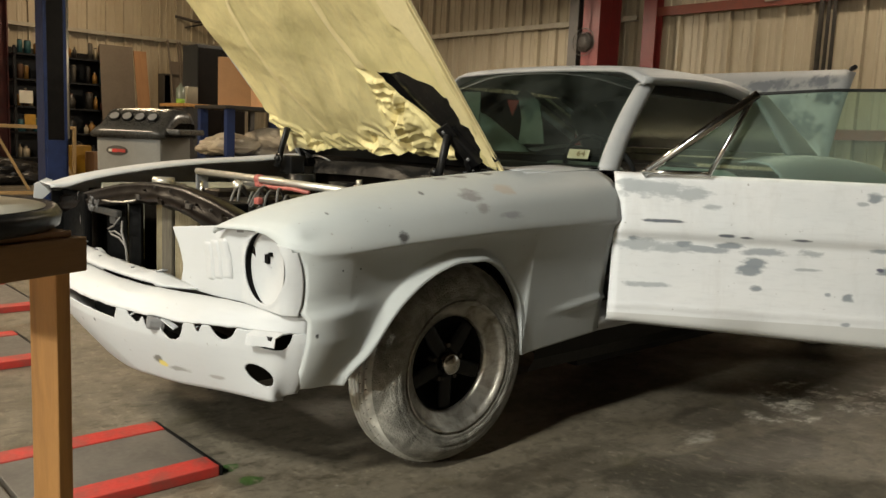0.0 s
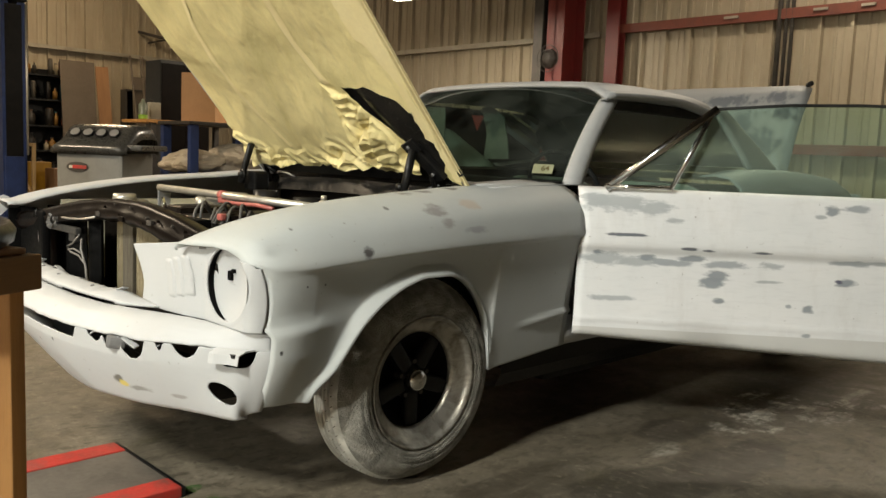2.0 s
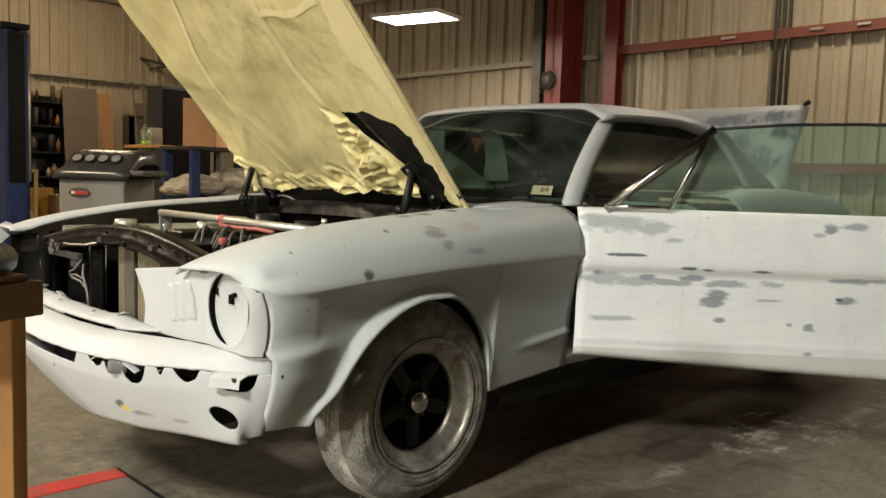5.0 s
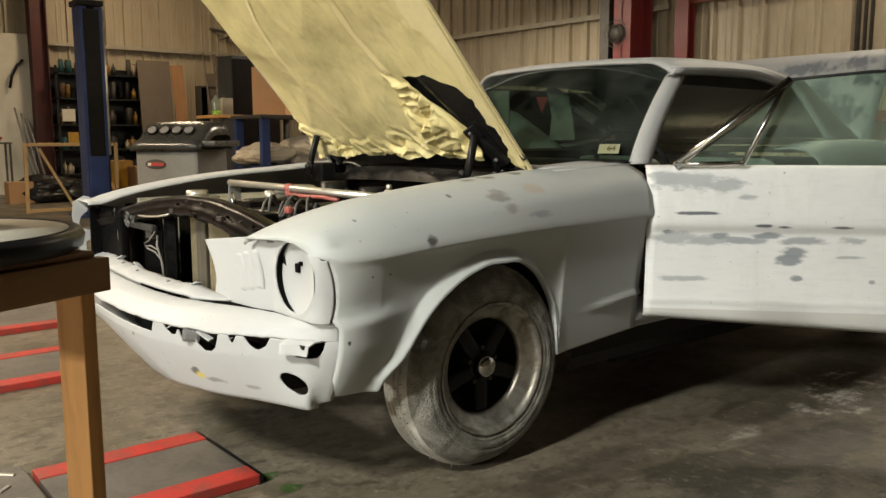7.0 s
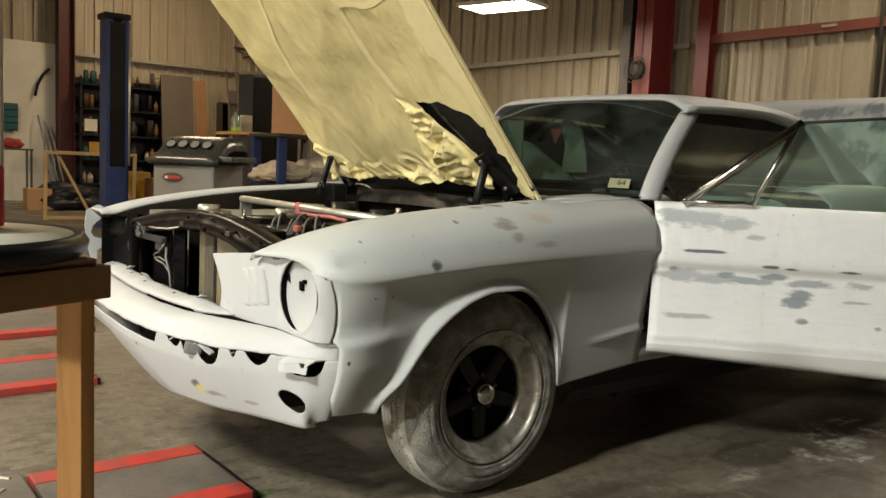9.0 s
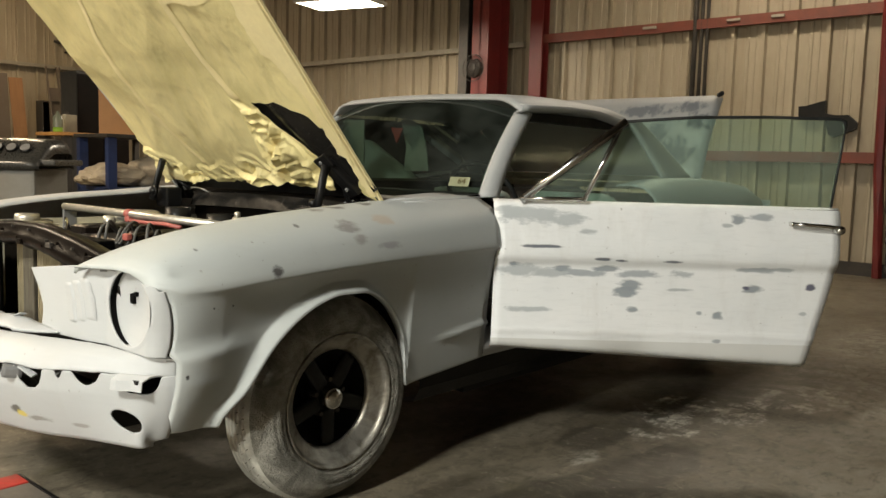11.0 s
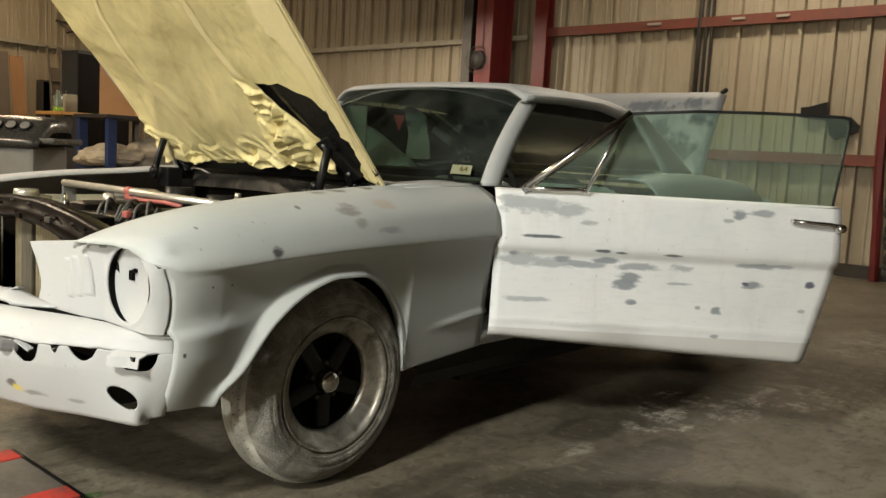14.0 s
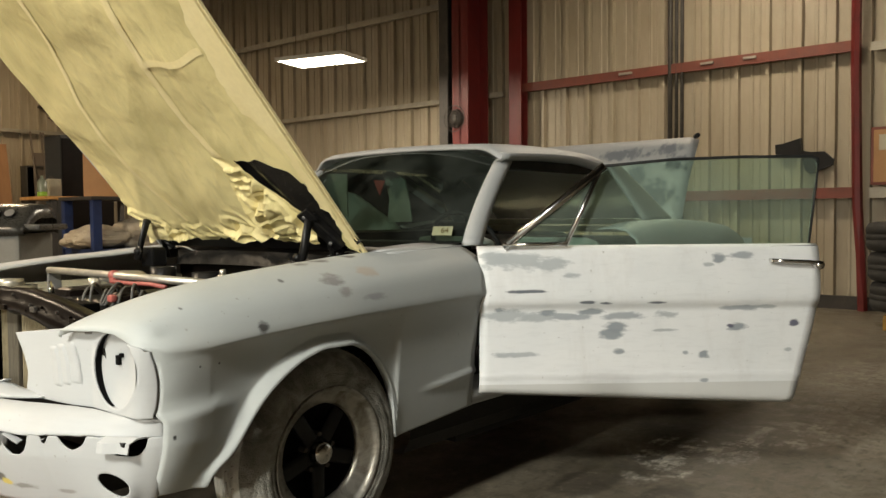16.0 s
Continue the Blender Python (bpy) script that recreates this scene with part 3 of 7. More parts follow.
girt((GX, 0.5, 2.76), (GX, 9.0, 2.76), 0.09, M_GIRT, "pale galvanised girt beyond the red post")
girt((GX, 0.5, 1.24), (GX, 9.0, 1.24), 0.11, M_GIRT, "pale galvanised girt behind the tyres")
girt((7.9, WY + 0.075, 2.74), (-7.8, WY + 0.075, 2.74), 0.07, M_GIRT, "pale galvanised girt above the shelves")
girt((7.9, WY + 0.075, 4.3), (-7.8, WY + 0.075, 4.3), 0.09, M_GIRT, "pale galvanised girt high on the wall")
for y, z, w in ((-2.3, 2.80, 0.3), (-1.25, 2.80, 0.26), (-0.75, 2.80, 0.24)):
    bm = boxed((GX + 0.02, y, z), (0.03, w * 0.6, 0.03), bevel=0.006)
    tagged(link("clip", bm, M_GIRT), "pale worn clip on the red girt", "clip", kind="structure")


def column(x, y, w, d, material, label, z=TOP, flange=0.02):
    bm = bmesh.new()
    box(bm, (x, y, z / 2), (d, flange, z))
    box(bm, (x - d / 2 + flange / 2, y, z / 2), (flange, w, z))
    box(bm, (x + d / 2 - flange / 2, y, z / 2), (flange, w, z))
    box(bm, (x, y, 0.012), (d + 0.12, w + 0.1, 0.024))
    return tagged(link("column", bm, material), label, "steel column", kind="structure")


column(-7.52, -4.55, 0.28, 0.46, M_COL_RED, "dark red steel main column of the frame")
# separate dark slab added as the red column's dark left flange
bm = boxed((-7.55, -4.86, 2.8), (0.5, 0.16, 5.6), bevel=0.01)
tagged(link("column_flange", bm, M_DARKSTEEL), "dark slab added as the red column's left flange", "duct", kind="structure")
column(WX + 0.14, -3.9, 0.2, 0.16, M_COL_RED, "bright red steel door post on the wall")
bm = bmesh.new()
tube(bm, [(WX + 0.13, 0.46, 0), (WX + 0.14, 0.44, 0.6), (WX + 0.13, 0.40, 1.1), (WX + 0.12, 0.37, 2.5), (WX + 0.12, 0.36, TOP)], 0.05, 6)
tagged(link("column", bm, M_COL_RED), "thin dented red steel post", "steel post", kind="structure")
column(-2.35, WY + 0.3, 0.25, 0.28, M_COL_DARK, "dark red steel column by the shelves")
for k, y in enumerate((-1.72, -1.64, -1.57)):
    bm = bmesh.new()
    tube(bm, [(WX + 0.06, y, 0.9), (WX + 0.06, y, TOP)], 0.022 if k else 0.03, 8)
    tagged(link("conduit", bm, M_DARKSTEEL, True), "dark steel conduit up the wall", "conduit", "conduits on the wall", "structure")
bm = boxed((WX + 0.03, -3.0, 0.07), (0.05, 12.0, 0.14))
tagged(link("baseboard", bm, M_DARKSTEEL), "dark base rail of the steel wall", "base rail", kind="structure")

# ---- the car: x ahead, y to its left, z up, from the ground below the front axle ----
car = empty("car", pose(0, 0, 0), "old two-door coupe in light grey primer, hood and door open", "car")

z_top = ease([-0.7, -0.3, -0.07, 0.15, 0.345, 0.525, 0.62, 0.68, 0.76], [0.926, 0.910, 0.893, 0.875, 0.852, 0.822, 0.801, 0.783, 0.748])
z_char = ease([-0.7, -0.638, -0.341, -0.059, 0.297, 0.425, 0.53, 0.7], [0.753, 0.751, 0.743, 0.735, 0.713, 0.699, 0.684, 0.66])
y_char = ease([-0.7, -0.1, 0.2, 0.40, 0.48, 0.53, 0.56, 0.575], [0.868, 0.866, 0.854, 0.837, 0.825, 0.813, 0.801, 0.792])
ARCH = [(0.430, 0.335), (0.424, 0.356), (0.369, 0.417), (0.319, 0.485), (0.268, 0.544), (0.20, 0.598), (0.129, 0.634), (0.055, 0.652), (-0.025, 0.651), (-0.092, 0.635), (-0.163, 0.595), (-0.212, 0.544), (-0.248, 0.478), (-0.258, 0.42), (-0.264, 0.37), (-0.266, 0.322)]
_ax = np.array([p[0] for p in ARCH[::-1]])
_az = np.array([p[1] for p in ARCH[::-1]])
arch_z = ease(_ax, _az)
_fine = np.array([(x, arch_z(x)) for x in np.linspace(-0.266, 0.430, 200)])


def low_edge(x):
    if x >= 0.430:
        return 0.333
    if x <= -0.266:
        return 0.319 + 0.075 * (-0.266 - x)
    return max(arch_z(x), 0.319)


FINE = [0.01, 0.025, 0.045, 0.07, 0.10] + [0.13 + 0.025 * k for k in range(33)] + [0.95, 0.97, 0.985, 1.0]
BROW = [(0.668, 0.512, 0.730), (0.671, 0.512, 0.740), (0.671, 0.518, 0.746), (0.656, 0.570, 0.747), (0.634, 0.640, 0.749), (0.621, 0.695, 0.744), (0.615, 0.735, 0.731), (0.6115, 0.752, 0.7215), (0.6065, 0.768, 0.7185), (0.6005, 0.779, 0.717), (0.5935, 0.787, 0.7155), (0.5875, 0.792, 0.712), (0.5825, 0.7955, 0.705)]
seam_x = ease([0.52, 0.545, 0.569, 0.596, 0.623, 0.664, 0.692, 0.705], [0.566, 0.577, 0.572, 0.568, 0.567, 0.571, 0.578, 0.5825])
seam_y = ease([0.52, 0.545, 0.569, 0.596, 0.623, 0.664, 0.692, 0.705], [0.803, 0.7975, 0.8005, 0.802, 0.8025, 0.8005, 0.797, 0.7955])


def tuck(z):
    """How far the lower front corner draws in towards its edge."""
    d = max(0.0, 0.47 - z)
    return 0.16 * d + 1.5 * d * d


def smooth(v):
    v = min(1.0, max(0.0, v))
    return v * v * (3 - 2 * v)


def fender(side):
    """The skin of a front fender, from the hood gap over the crown and the side crease to the arch and sill."""
    xs = sorted(set(list(np.linspace(-0.668, -0.275, 14)) + list(np.linspace(-0.266, -0.16, 20)) + list(np.linspace(-0.15, 0.35, 40)) + list(np.linspace(0.358, 0.430, 14)) + list(np.linspace(0.438, 0.575, 10))))
    rows = []
    for x in xs[::-1]:
        u = (x + 0.668) / (0.575 + 0.668)
        yc, zc, zt, zb = y_char(x), z_char(x), z_top(x), low_edge(x)
        fx = lambda k: x + max(0.0, u - 0.72) / 0.28 * k  # the brow reaches further ahead than the side
        row = []
        top = [(0.590, -0.050, 0.115), (0.594, -0.012, 0.115), (0.602, -0.003, 0.113), (0.64, 0.0, 0.10), (0.69, 0.001, 0.088), (0.74, -0.010, 0.070), (0.785, -0.032, 0.045)]
        if side < 0:
            top = [(y - 0.03 * (y < 0.6), (0.25 * dz if y < 0.6 else 0.5 * dz) + 0.014 * max(0.0, u - 0.5) / 0.5, 0.185) for y, dz, k in top]
        for y, dz, k in top:
            yy = min(y, yc - 0.022 - (0.785 - y) * 0.6)
            row.append((fx(k) - 0.045 * smooth((-0.55 - x) / 0.118), yy if y > 0.7 else y, z_top(min(fx(k), 0.705)) + dz))
        kf = top[-1][2]
        zt = z_top(fx(kf))
        for t in (0.25, 0.5, 0.72, 0.88):
            z = (zt - 0.032) * (1 - t) + (zc + 0.012) * t
            row.append((fx(kf * (1 - t)) - 0.045 * (1 - t) ** 2 * smooth((-0.55 - x) / 0.118), yc - 0.045 * (1 - t) ** 1.6 + 0.004 * t, z))
        row.append((fx(0), yc + 0.006, zc + 0.008))
        row.append((fx(0), yc + 0.004, zc))
        fade = smooth((0.61 - x) / 0.34)
        for t in FINE:
            z = zc * (1 - t) + zb * t
            y = yc - (0.027 * (1 - math.exp(-t / 0.12)) + 0.008 * math.sin(math.pi * t)) * fade - (0.010 + 0.028 * min(1.0, max(0.0, -x / 0.3))) * t * t
            d = float(np.min(np.hypot(_fine[:, 0] - x, _fine[:, 1] - z)))
            wide = 0.036 if x > -0.05 else 0.012 + 0.024 * max(0, (x + 0.17) / 0.12)
            lip = 0.0
            if d < wide:
                lip = 0.027 * min(1.0, (1 - d / wide) * 1.25) * (1.0 if x > -0.05 else max(0.2, 1 + 5.0 * (x + 0.05)))
            # a bulge rising at the front corner and a spear ahead of the door
            cz = 0.54 - z
            bulge = 0.0
            if x > 0.27:
                bulge = 0.020 * smooth((x - 0.27) / 0.24) * (math.exp(-cz / 0.22) if cz > 0 else math.exp(-(cz / 0.026) ** 2))
            y += max(lip, bulge) + 0.006 * smooth((x - 0.36) / 0.20) * smooth(t / 0.5)
            y -= tuck(z) * smooth((x - 0.25) / 0.24)
            if x < -0.38:
                y += 0.011 * math.exp(-((0.478 - 0.12 * (x + 0.66) - z) / 0.009) ** 2) * min(1, (-0.38 - x) / 0.12)
            row.append((x, y, z))
        lx, ly, lz = row[-1]
        row.append((lx, ly - 0.03, lz + (0.004 if low_edge(x) < 0.365 else 0.0)))
        soft = min(1.0, max(0.0, (x - 0.545) / 0.05))
        if soft:  # the side crease dies away in a rounded front corner
            for _ in range(26):
                row[5:26] = [tuple(p[c] + soft * 0.5 * ((row[i - 1][c] + row[i + 1][c]) / 2 - p[c]) for c in range(3)) for i, p in enumerate(row[5:26], 5)]
        if side > 0:  # the front edge follows the brow over the lamp and the seam beside it
            if not rows:
                shift = [(e[0] - p[0], e[1] - p[1], e[2] - p[2]) for e, p in zip(BROW, row)]
                for px, py, pz in row[len(BROW):]:
                    low = smooth((0.555 - pz) / 0.03)
                    shift.append(((seam_x(pz) - px) * (1 - low) - 0.013 * low, (seam_y(pz) - py) * (1 - low), 0.0))
                edge = [(p[0] + d[0], p[1] + d[1], p[2] + d[2]) for p, d in zip(row, shift)]
                fold = [(ex - 0.006, ey - 0.002, ez - 0.003) if i < 7 else (ex - 0.004, ey - 0.0025, ez - 0.010) if i < len(BROW) else (ex - 0.006, ey - 0.007, ez) for i, (ex, ey, ez) in enumerate(edge)]
                rows.append([(px, side * py, pz) for px, py, pz in fold])
            k = min(1.0, max(0.0, (x - 0.36) / 0.215)) ** 1.9
            row = [(p[0] + d[0] * k, p[1] + d[1] * k, p[2] + d[2] * k) for p, d in zip(row, shift)]
        rows.append([(px, side * py, pz) for px, py, pz in row])
    bm = bmesh.new()
    grid(bm, rows, side < 0)
    return bm


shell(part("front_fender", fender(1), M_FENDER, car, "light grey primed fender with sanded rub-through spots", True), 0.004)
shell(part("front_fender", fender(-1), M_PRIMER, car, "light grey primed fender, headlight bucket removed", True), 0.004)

bm = bmesh.new()
prism(bm, [(0.763, 0.775), (0.72, 0.797), (0.70, 0.79), (0.704, 0.747), (0.738, 0.715), (0.745, 0.690), (0.735, 0.672), (0.694, 0.660), (0.692, 0.638), (0.722, 0.618), (0.722, 0.585), (0.745, 0.583), (0.762, 0.65), (0.768, 0.72)], 0.004, pose(0, -0.744, 0))
part("fender_flange", bm, M_PRIMER, car, "primed fender flange with bolt cut-outs")
# wheel-house liner
for s in (1, -1):
    bm = bmesh.new()
    rows = []
    for y in (0.745, 0.60, 0.36):
        rows.append([(0.07 + 0.40 * math.cos(a), s * y, 0.30 + 0.40 * math.sin(a)) for a in np.linspace(0.12, math.pi - 0.05, 26)])
    grid(bm, rows)
    box(bm, (0.07, s * 0.36, 0.48), (0.76, 0.01, 0.4))
    part("wheel_house", bm, M_BLACK, car, "black inner wheel house", True)

nose = ease([-0.815, -0.77, -0.70, -0.60, -0.40, -0.15, 0, 0.15, 0.40, 0.58, 0.68, 0.735, 0.765, 0.785, 0.796, 0.801], [0.69, 0.715, 0.738, 0.754, 0.777, 0.795, 0.799, 0.792, 0.748, 0.672, 0.630, 0.607, 0.590, 0.574, 0.560, 0.545])
skirt = ease([-0.806, -0.5, -0.27, -0.08, 0.15, 0.3, 0.69, 0.74, 0.806], [0.10, 0.055, 0.012, -0.008, -0.010, -0.004, 0.0, 0.006, 0.024])


def wrap(profile, y0, y1, n=48, bend=None):
    """A sheet wrapped round the nose: profile(y) gives places (offset ahead of the nose line, height)."""
    rows = []
    for e in np.linspace(-1, 1, n):
        y = (y0 + y1) / 2 + (y1 - y0) / 2 * (e + 0.10 * math.sin(math.pi * e))
        k = 1 if y < 0.55 else max(0.0, 1 - (y - 0.55) / 0.25)
        rows.append([(nose(y) + o * k + (bend(y, z) if bend else 0), y, z) for o, z in profile(y)])
    bm = bmesh.new()
    grid(bm, rows)
    return bm


def pierce(bm, inside):
    """Opens a hole where inside() is under 1 and draws its rim true."""
    outer = {v for v in bm.verts if v.is_boundary and inside(v.co)[0] > 1}
    bmesh.ops.delete(bm, geom=[f for f in bm.faces if inside(f.calc_center_median())[0] < 1], context="FACES")
    for v in bm.verts:
        f, cy, cz = inside(v.co)
        if v.is_boundary and f < 1.35 and v not in outer:
            v.co.y, v.co.z = cy + (v.co.y - cy) / f, cz + (v.co.z - cz) / f
    return bm


def fog(c, side):
    """How far a place lies from the tilted round lamp hole: under 1 is inside."""
    a, b = side * c.y - 0.702, c.z - 0.374
    return math.hypot((a * 0.88 - b * 0.47) / 0.041, (a * 0.47 + b * 0.88) / 0.0245), side * 0.702, 0.374


def v_top(y):
    """The valance's ragged upper edge: a long open slot, then torn notches."""
    z = 0.466 - 0.006 * min(1, max(0, (y + 0.1) / 0.3)) if y < 0.235 else 0.494
    if 0.225 < y < 0.27:
        z = 0.460 + 0.034 * min(1, max(0, (y - 0.232) / 0.02))
    for c, w, h, p in ((0.338, 0.036, 0.026, 2), (0.400, 0.030, 0.036, 6), (0.474, 0.040, 0.055, 3), (0.553, 0.010, 0.022, 2), (0.618, 0.034, 0.034, 2), (0.738, 0.042, 0.046, 6), (-0.66, 0.03, 0.03, 2)):
        d = abs(y - c + 0.006 * noise.noise(Vector((y * 60, 0, 3)))) / w
        if d < 1:
            z = min(z, 0.494 - h * (1 - d ** p))
    return z + 0.0022 * noise.noise(Vector((y * 45, 0, 0))) + 0.001 * noise.noise(Vector((y * 140, 0, 4)))


def valance_profile(y):
    lo, hi = skirt(y), v_top(y)
    out = [(-0.12, 0.30 + lo), (-0.03, 0.301 + lo), (-0.012, 0.306 + lo)]
    for t in np.linspace(0, 1, 54):
        z = (0.314 + lo) * (1 - t) + hi * t
        out.append((v_off(z), z))
    return out


def v_off(z):
    """The valance's face: a steep upper band over a crease, tucked in below it."""
    return 0.046 + 0.006 * (z - 0.44) / 0.05 if z > 0.44 else 0.046 - 0.30 * (0.44 - z) - 0.8 * (0.44 - z) ** 2


def facet(y, z):
    """A soft crease where the valance turns off towards its far end."""
    return -0.55 * max(0.0, 0.10 + (0.40 - z) * 1.6 - y) * max(0.0, 0.475 - z) * (1 if y > -0.45 else max(0.0, 1 - (-0.45 - y) / 0.3))


bm = wrap(valance_profile, -0.806, 0.801, 420, facet)
pierce(bm, lambda c: fog(c, 1))
for v in bm.verts:  # drawn in with the fender's corner
    v.co.y -= tuck(v.co.z) * smooth((v.co.y - 0.715) / 0.08)
shell(part("front_valance", bm, M_VALANCE, car, "primed front valance with ragged cut-outs and lamp holes", True), 0.004)


def deflector_profile(y):
    a = 0.549 + 0.005 * min(1, max(0, (y - 0.27) / 0.1)) - 0.012 * min(1, max(0, (y - 0.5) / 0.2))
    a += 0.0025 * noise.noise(Vector((y * 9, 0, 11))) + 0.0012 * noise.noise(Vector((y * 30, 0, 12)))
    lip = 0.497 + 0.005 * noise.noise(Vector((y * 13, 0, 1))) + 0.0022 * noise.noise(Vector((y * 45, 0, 7)))
    b = 0.005 * noise.noise(Vector((y * 10, 3, 1)))
    d = 0.004 * noise.noise(Vector((y * 7, 5, 1))) + 0.002 * noise.noise(Vector((y * 24, 5, 3)))
    return [(-0.06, a - 0.012), (-0.035, a), (-0.022, a), (-0.005, a - 0.005), (0.012 + d, a - 0.012), (0.026 + d, a - 0.021 + d), (0.036, a - 0.033 - d), (0.050, lip + 0.007), (0.058 + b, lip), (0.055 + b, lip - 0.004)]


shell(part("stone_deflector", wrap(deflector_profile, -0.806, 0.801, 220), M_PRIMER, car, "primed stone deflector, bent along its lip", True), 0.003)


def rail_profile(y):
    k = min(1.0, max(0.0, (y - 0.27) / 0.13))
    w = 0.006 * noise.noise(Vector((y * 11, 1, 6))) + 0.003 * noise.noise(Vector((y * 37, 1, 2)))
    f = -0.030 - 0.055 * k * k
    g = 0.559 if -0.03 < y < 0.29 else 0.553
    return [(o, 0.552 + (z - 0.552) * (1 - 0.85 * k)) for o, z in ((-0.100, 0.566), (-0.094, 0.579 + w), (-0.078, 0.581 + w), ((f - 0.078) / 2, 0.575 + w), (f - 0.004, 0.569), (f, 0.565), (f - 0.002, g))]


shell(part("grille_rail", wrap(rail_profile, -0.74, 0.40, 100), M_PRIMER, car, "primed lower grille rail, dented and dusty", True), 0.003)
for y, o, dz in ((-0.50, -0.088, 0.580), (-0.36, -0.07, 0.578), (-0.30, -0.088, 0.580), (-0.17, -0.066, 0.576), (-0.02, -0.085, 0.580), (0.10, -0.068, 0.577), (0.20, -0.085, 0.580)):
    bm = bmesh.new()
    cyl(bm, (nose(y) + o, y, dz - 0.004), (nose(y) + o, y, dz + 0.004), 0.0065, 0.0055, 6)
    part("bolt", bm, M_ARM, car, "grey bolt in the grille rail")
for y, o, tl in ((-0.44, -0.082, 25), (-0.23, -0.086, -18), (0.25, -0.078, 20)):
    part("rail_tab", boxed((0, 0, 0), (0.020, 0.034, 0.003), pose(nose(y) + o, y, 0.588, tl, -14, 10), 0.001), M_PRIMER, car, "bent primed tab on the grille rail")
# what hangs in the torn openings
bm = bmesh.new()
grid(bm, [[(nose(y) + 0.040 + dx + 0.004 * math.sin(y * 90), y, z) for dx, z in ((-0.03, 0.497), (0.0, 0.497), (0.022, 0.487), (0.026, 0.462))] for y in np.linspace(0.700, 0.778, 9)])
bm.transform(Matrix.Translation((-0.012, 0, 0)))
tab = shell(part("bumper_bracket", bm, M_PRIMER, car, "bent primed bracket tab with a slot"), 0.004)
part("slot", boxed((nose(0.757) + 0.043, 0.757, 0.484), (0.010, 0.024, 0.010), None, 0.002), M_BLACK, tab, "dark slot")
for y, o, z, s, t in ((0.315, 0.050, 0.487, (0.016, 0.030, 0.004), 30), (0.465, 0.056, 0.482, (0.018, 0.05, 0.005), -28), (0.54, 0.052, 0.478, (0.016, 0.018, 0.004), 40)):
    part("bumper_bracket", boxed((0, 0, 0), s, pose(nose(y) + o - 0.008, y, z, t, 12, 18), 0.0015), M_PRIMER, car, "bent primed bracket tab")
part("bracket_arm", boxed((0, 0, 0), (0.05, 0.078, 0.034), pose(nose(0.40) + 0.035, 0.40, 0.476, 0, -8, -24), 0.010), M_ARM, car, "grey bumper bracket stub")

# headlight bucket with its gills
face = ease([0.26, 0.40, 0.50, 0.545, 0.575, 0.67, 0.758, 0.776, 0.789, 0.80, 0.812], [0.676, 0.656, 0.637, 0.621, 0.612, 0.610, 0.609, 0.602, 0.590, 0.571, 0.545])
bm = bmesh.new()
HC, HR = (0.679, 0.652), 0.0955
brow_z = ease([p[1] for p in BROW[2:]], [p[2] for p in BROW[2:]])
left_edge = ease([0.545, 0.569, 0.612, 0.659, 0.718, 0.73], [0.305, 0.317, 0.325, 0.31, 0.273, 0.268])
rows = []
for e in np.linspace(0, 1, 190):
    row = []
    y1 = 0.27 + 0.534 * e
    t0 = min(1, e / 0.6)
    lo, hi = 0.553 - 0.010 * t0, 0.720 + 0.036 * t0
    if y1 > 0.60:
        hi = min(hi, max(0.704, brow_z(min(y1, 0.7955)) + 0.0015))
    for t in np.linspace(0, 1, 76):
        z = lo * (1 - t) + hi * t
        yl = left_edge(z)
        yy = yl + (seam_y(z) - 0.0006 - yl) * e
        g = 0.0
        bow = 0.016 * (0.655 - z) / 0.05 if z > 0.655 else 0.006 * (0.655 - z) / 0.06
        for k in range(3):
            d = (yy - (0.450 + 0.033 * k + bow)) / 0.0165
            if abs(d) < 1 and 0.592 + 0.006 * k < z < 0.694 + 0.008 * k:
                end = min(1, (z - 0.592 - 0.006 * k) / 0.005, (0.694 + 0.008 * k - z) / 0.005)
                g = max(g, (0.0065 * (1 + d) / 2) * min(1.0, (1 - d) / 0.36) * end)
            if k == 2 and 1 <= d < 1.2 and 0.60 < z < 0.70:
                g = -0.006
        r = math.hypot(yy - HC[0], z - HC[1])
        g += 0.0018 * math.exp(-((r - HR - 0.004) / 0.006) ** 2)
        row.append((face(min(yy, 0.812)) + g, yy, z))
    rows.append(row)
grid(bm, rows)
pierce(bm, lambda c: (math.hypot(c.y - HC[0], c.z - HC[1]) / HR, HC[0], HC[1]))
bucket = shell(part("headlight_bucket", bm, M_PRIMER, car, "primed headlight bucket with three gills, lamp removed", True), 0.004)
bm = bmesh.new()
mh = pose(0.603, HC[0], HC[1], 0, 90, -4.9)
lathe(bm, [(HR + 0.004, 0.0), (HR - 0.006, -0.002), (HR * 0.7, -0.009), (HR * 0.35, -0.012), (0.001, -0.013)], mh, 56)
part("bucket_bowl", bm, M_PRIMER, bucket, "primed inner bowl", True)
bm = bmesh.new()
ring = []
for k in range(57):
    a = 2 * math.pi * k / 56
    y, z = HC[0] + (HR + 0.002) * math.cos(a), HC[1] + (HR + 0.002) * math.sin(a)
    ring.append([(face(y) - 0.003, y, z), (0.5 * (face(y) - 0.003) + 0.5 * (0.603 + 0.085 * (y - HC[0])), y, z), (0.603 + 0.085 * (y - HC[0]), y, z)])
# this side of the gap wall is black for the shade in it
grid(bm, ring[12:41])
part("gap_wall", bm, M_WHEELBLK, bucket, "wall of the gap round the bowl, black for its shade", True)
bm = bmesh.new()
grid(bm, ring[40:] + ring[1:13])
part("bucket_lip", bm, M_PRIMER, bucket, "primed lip where the bowl meets the bucket", True)
bm = bmesh.new()
box(bm, (-0.022, -0.014, -0.008), (0.024, 0.019, 0.008), mh)
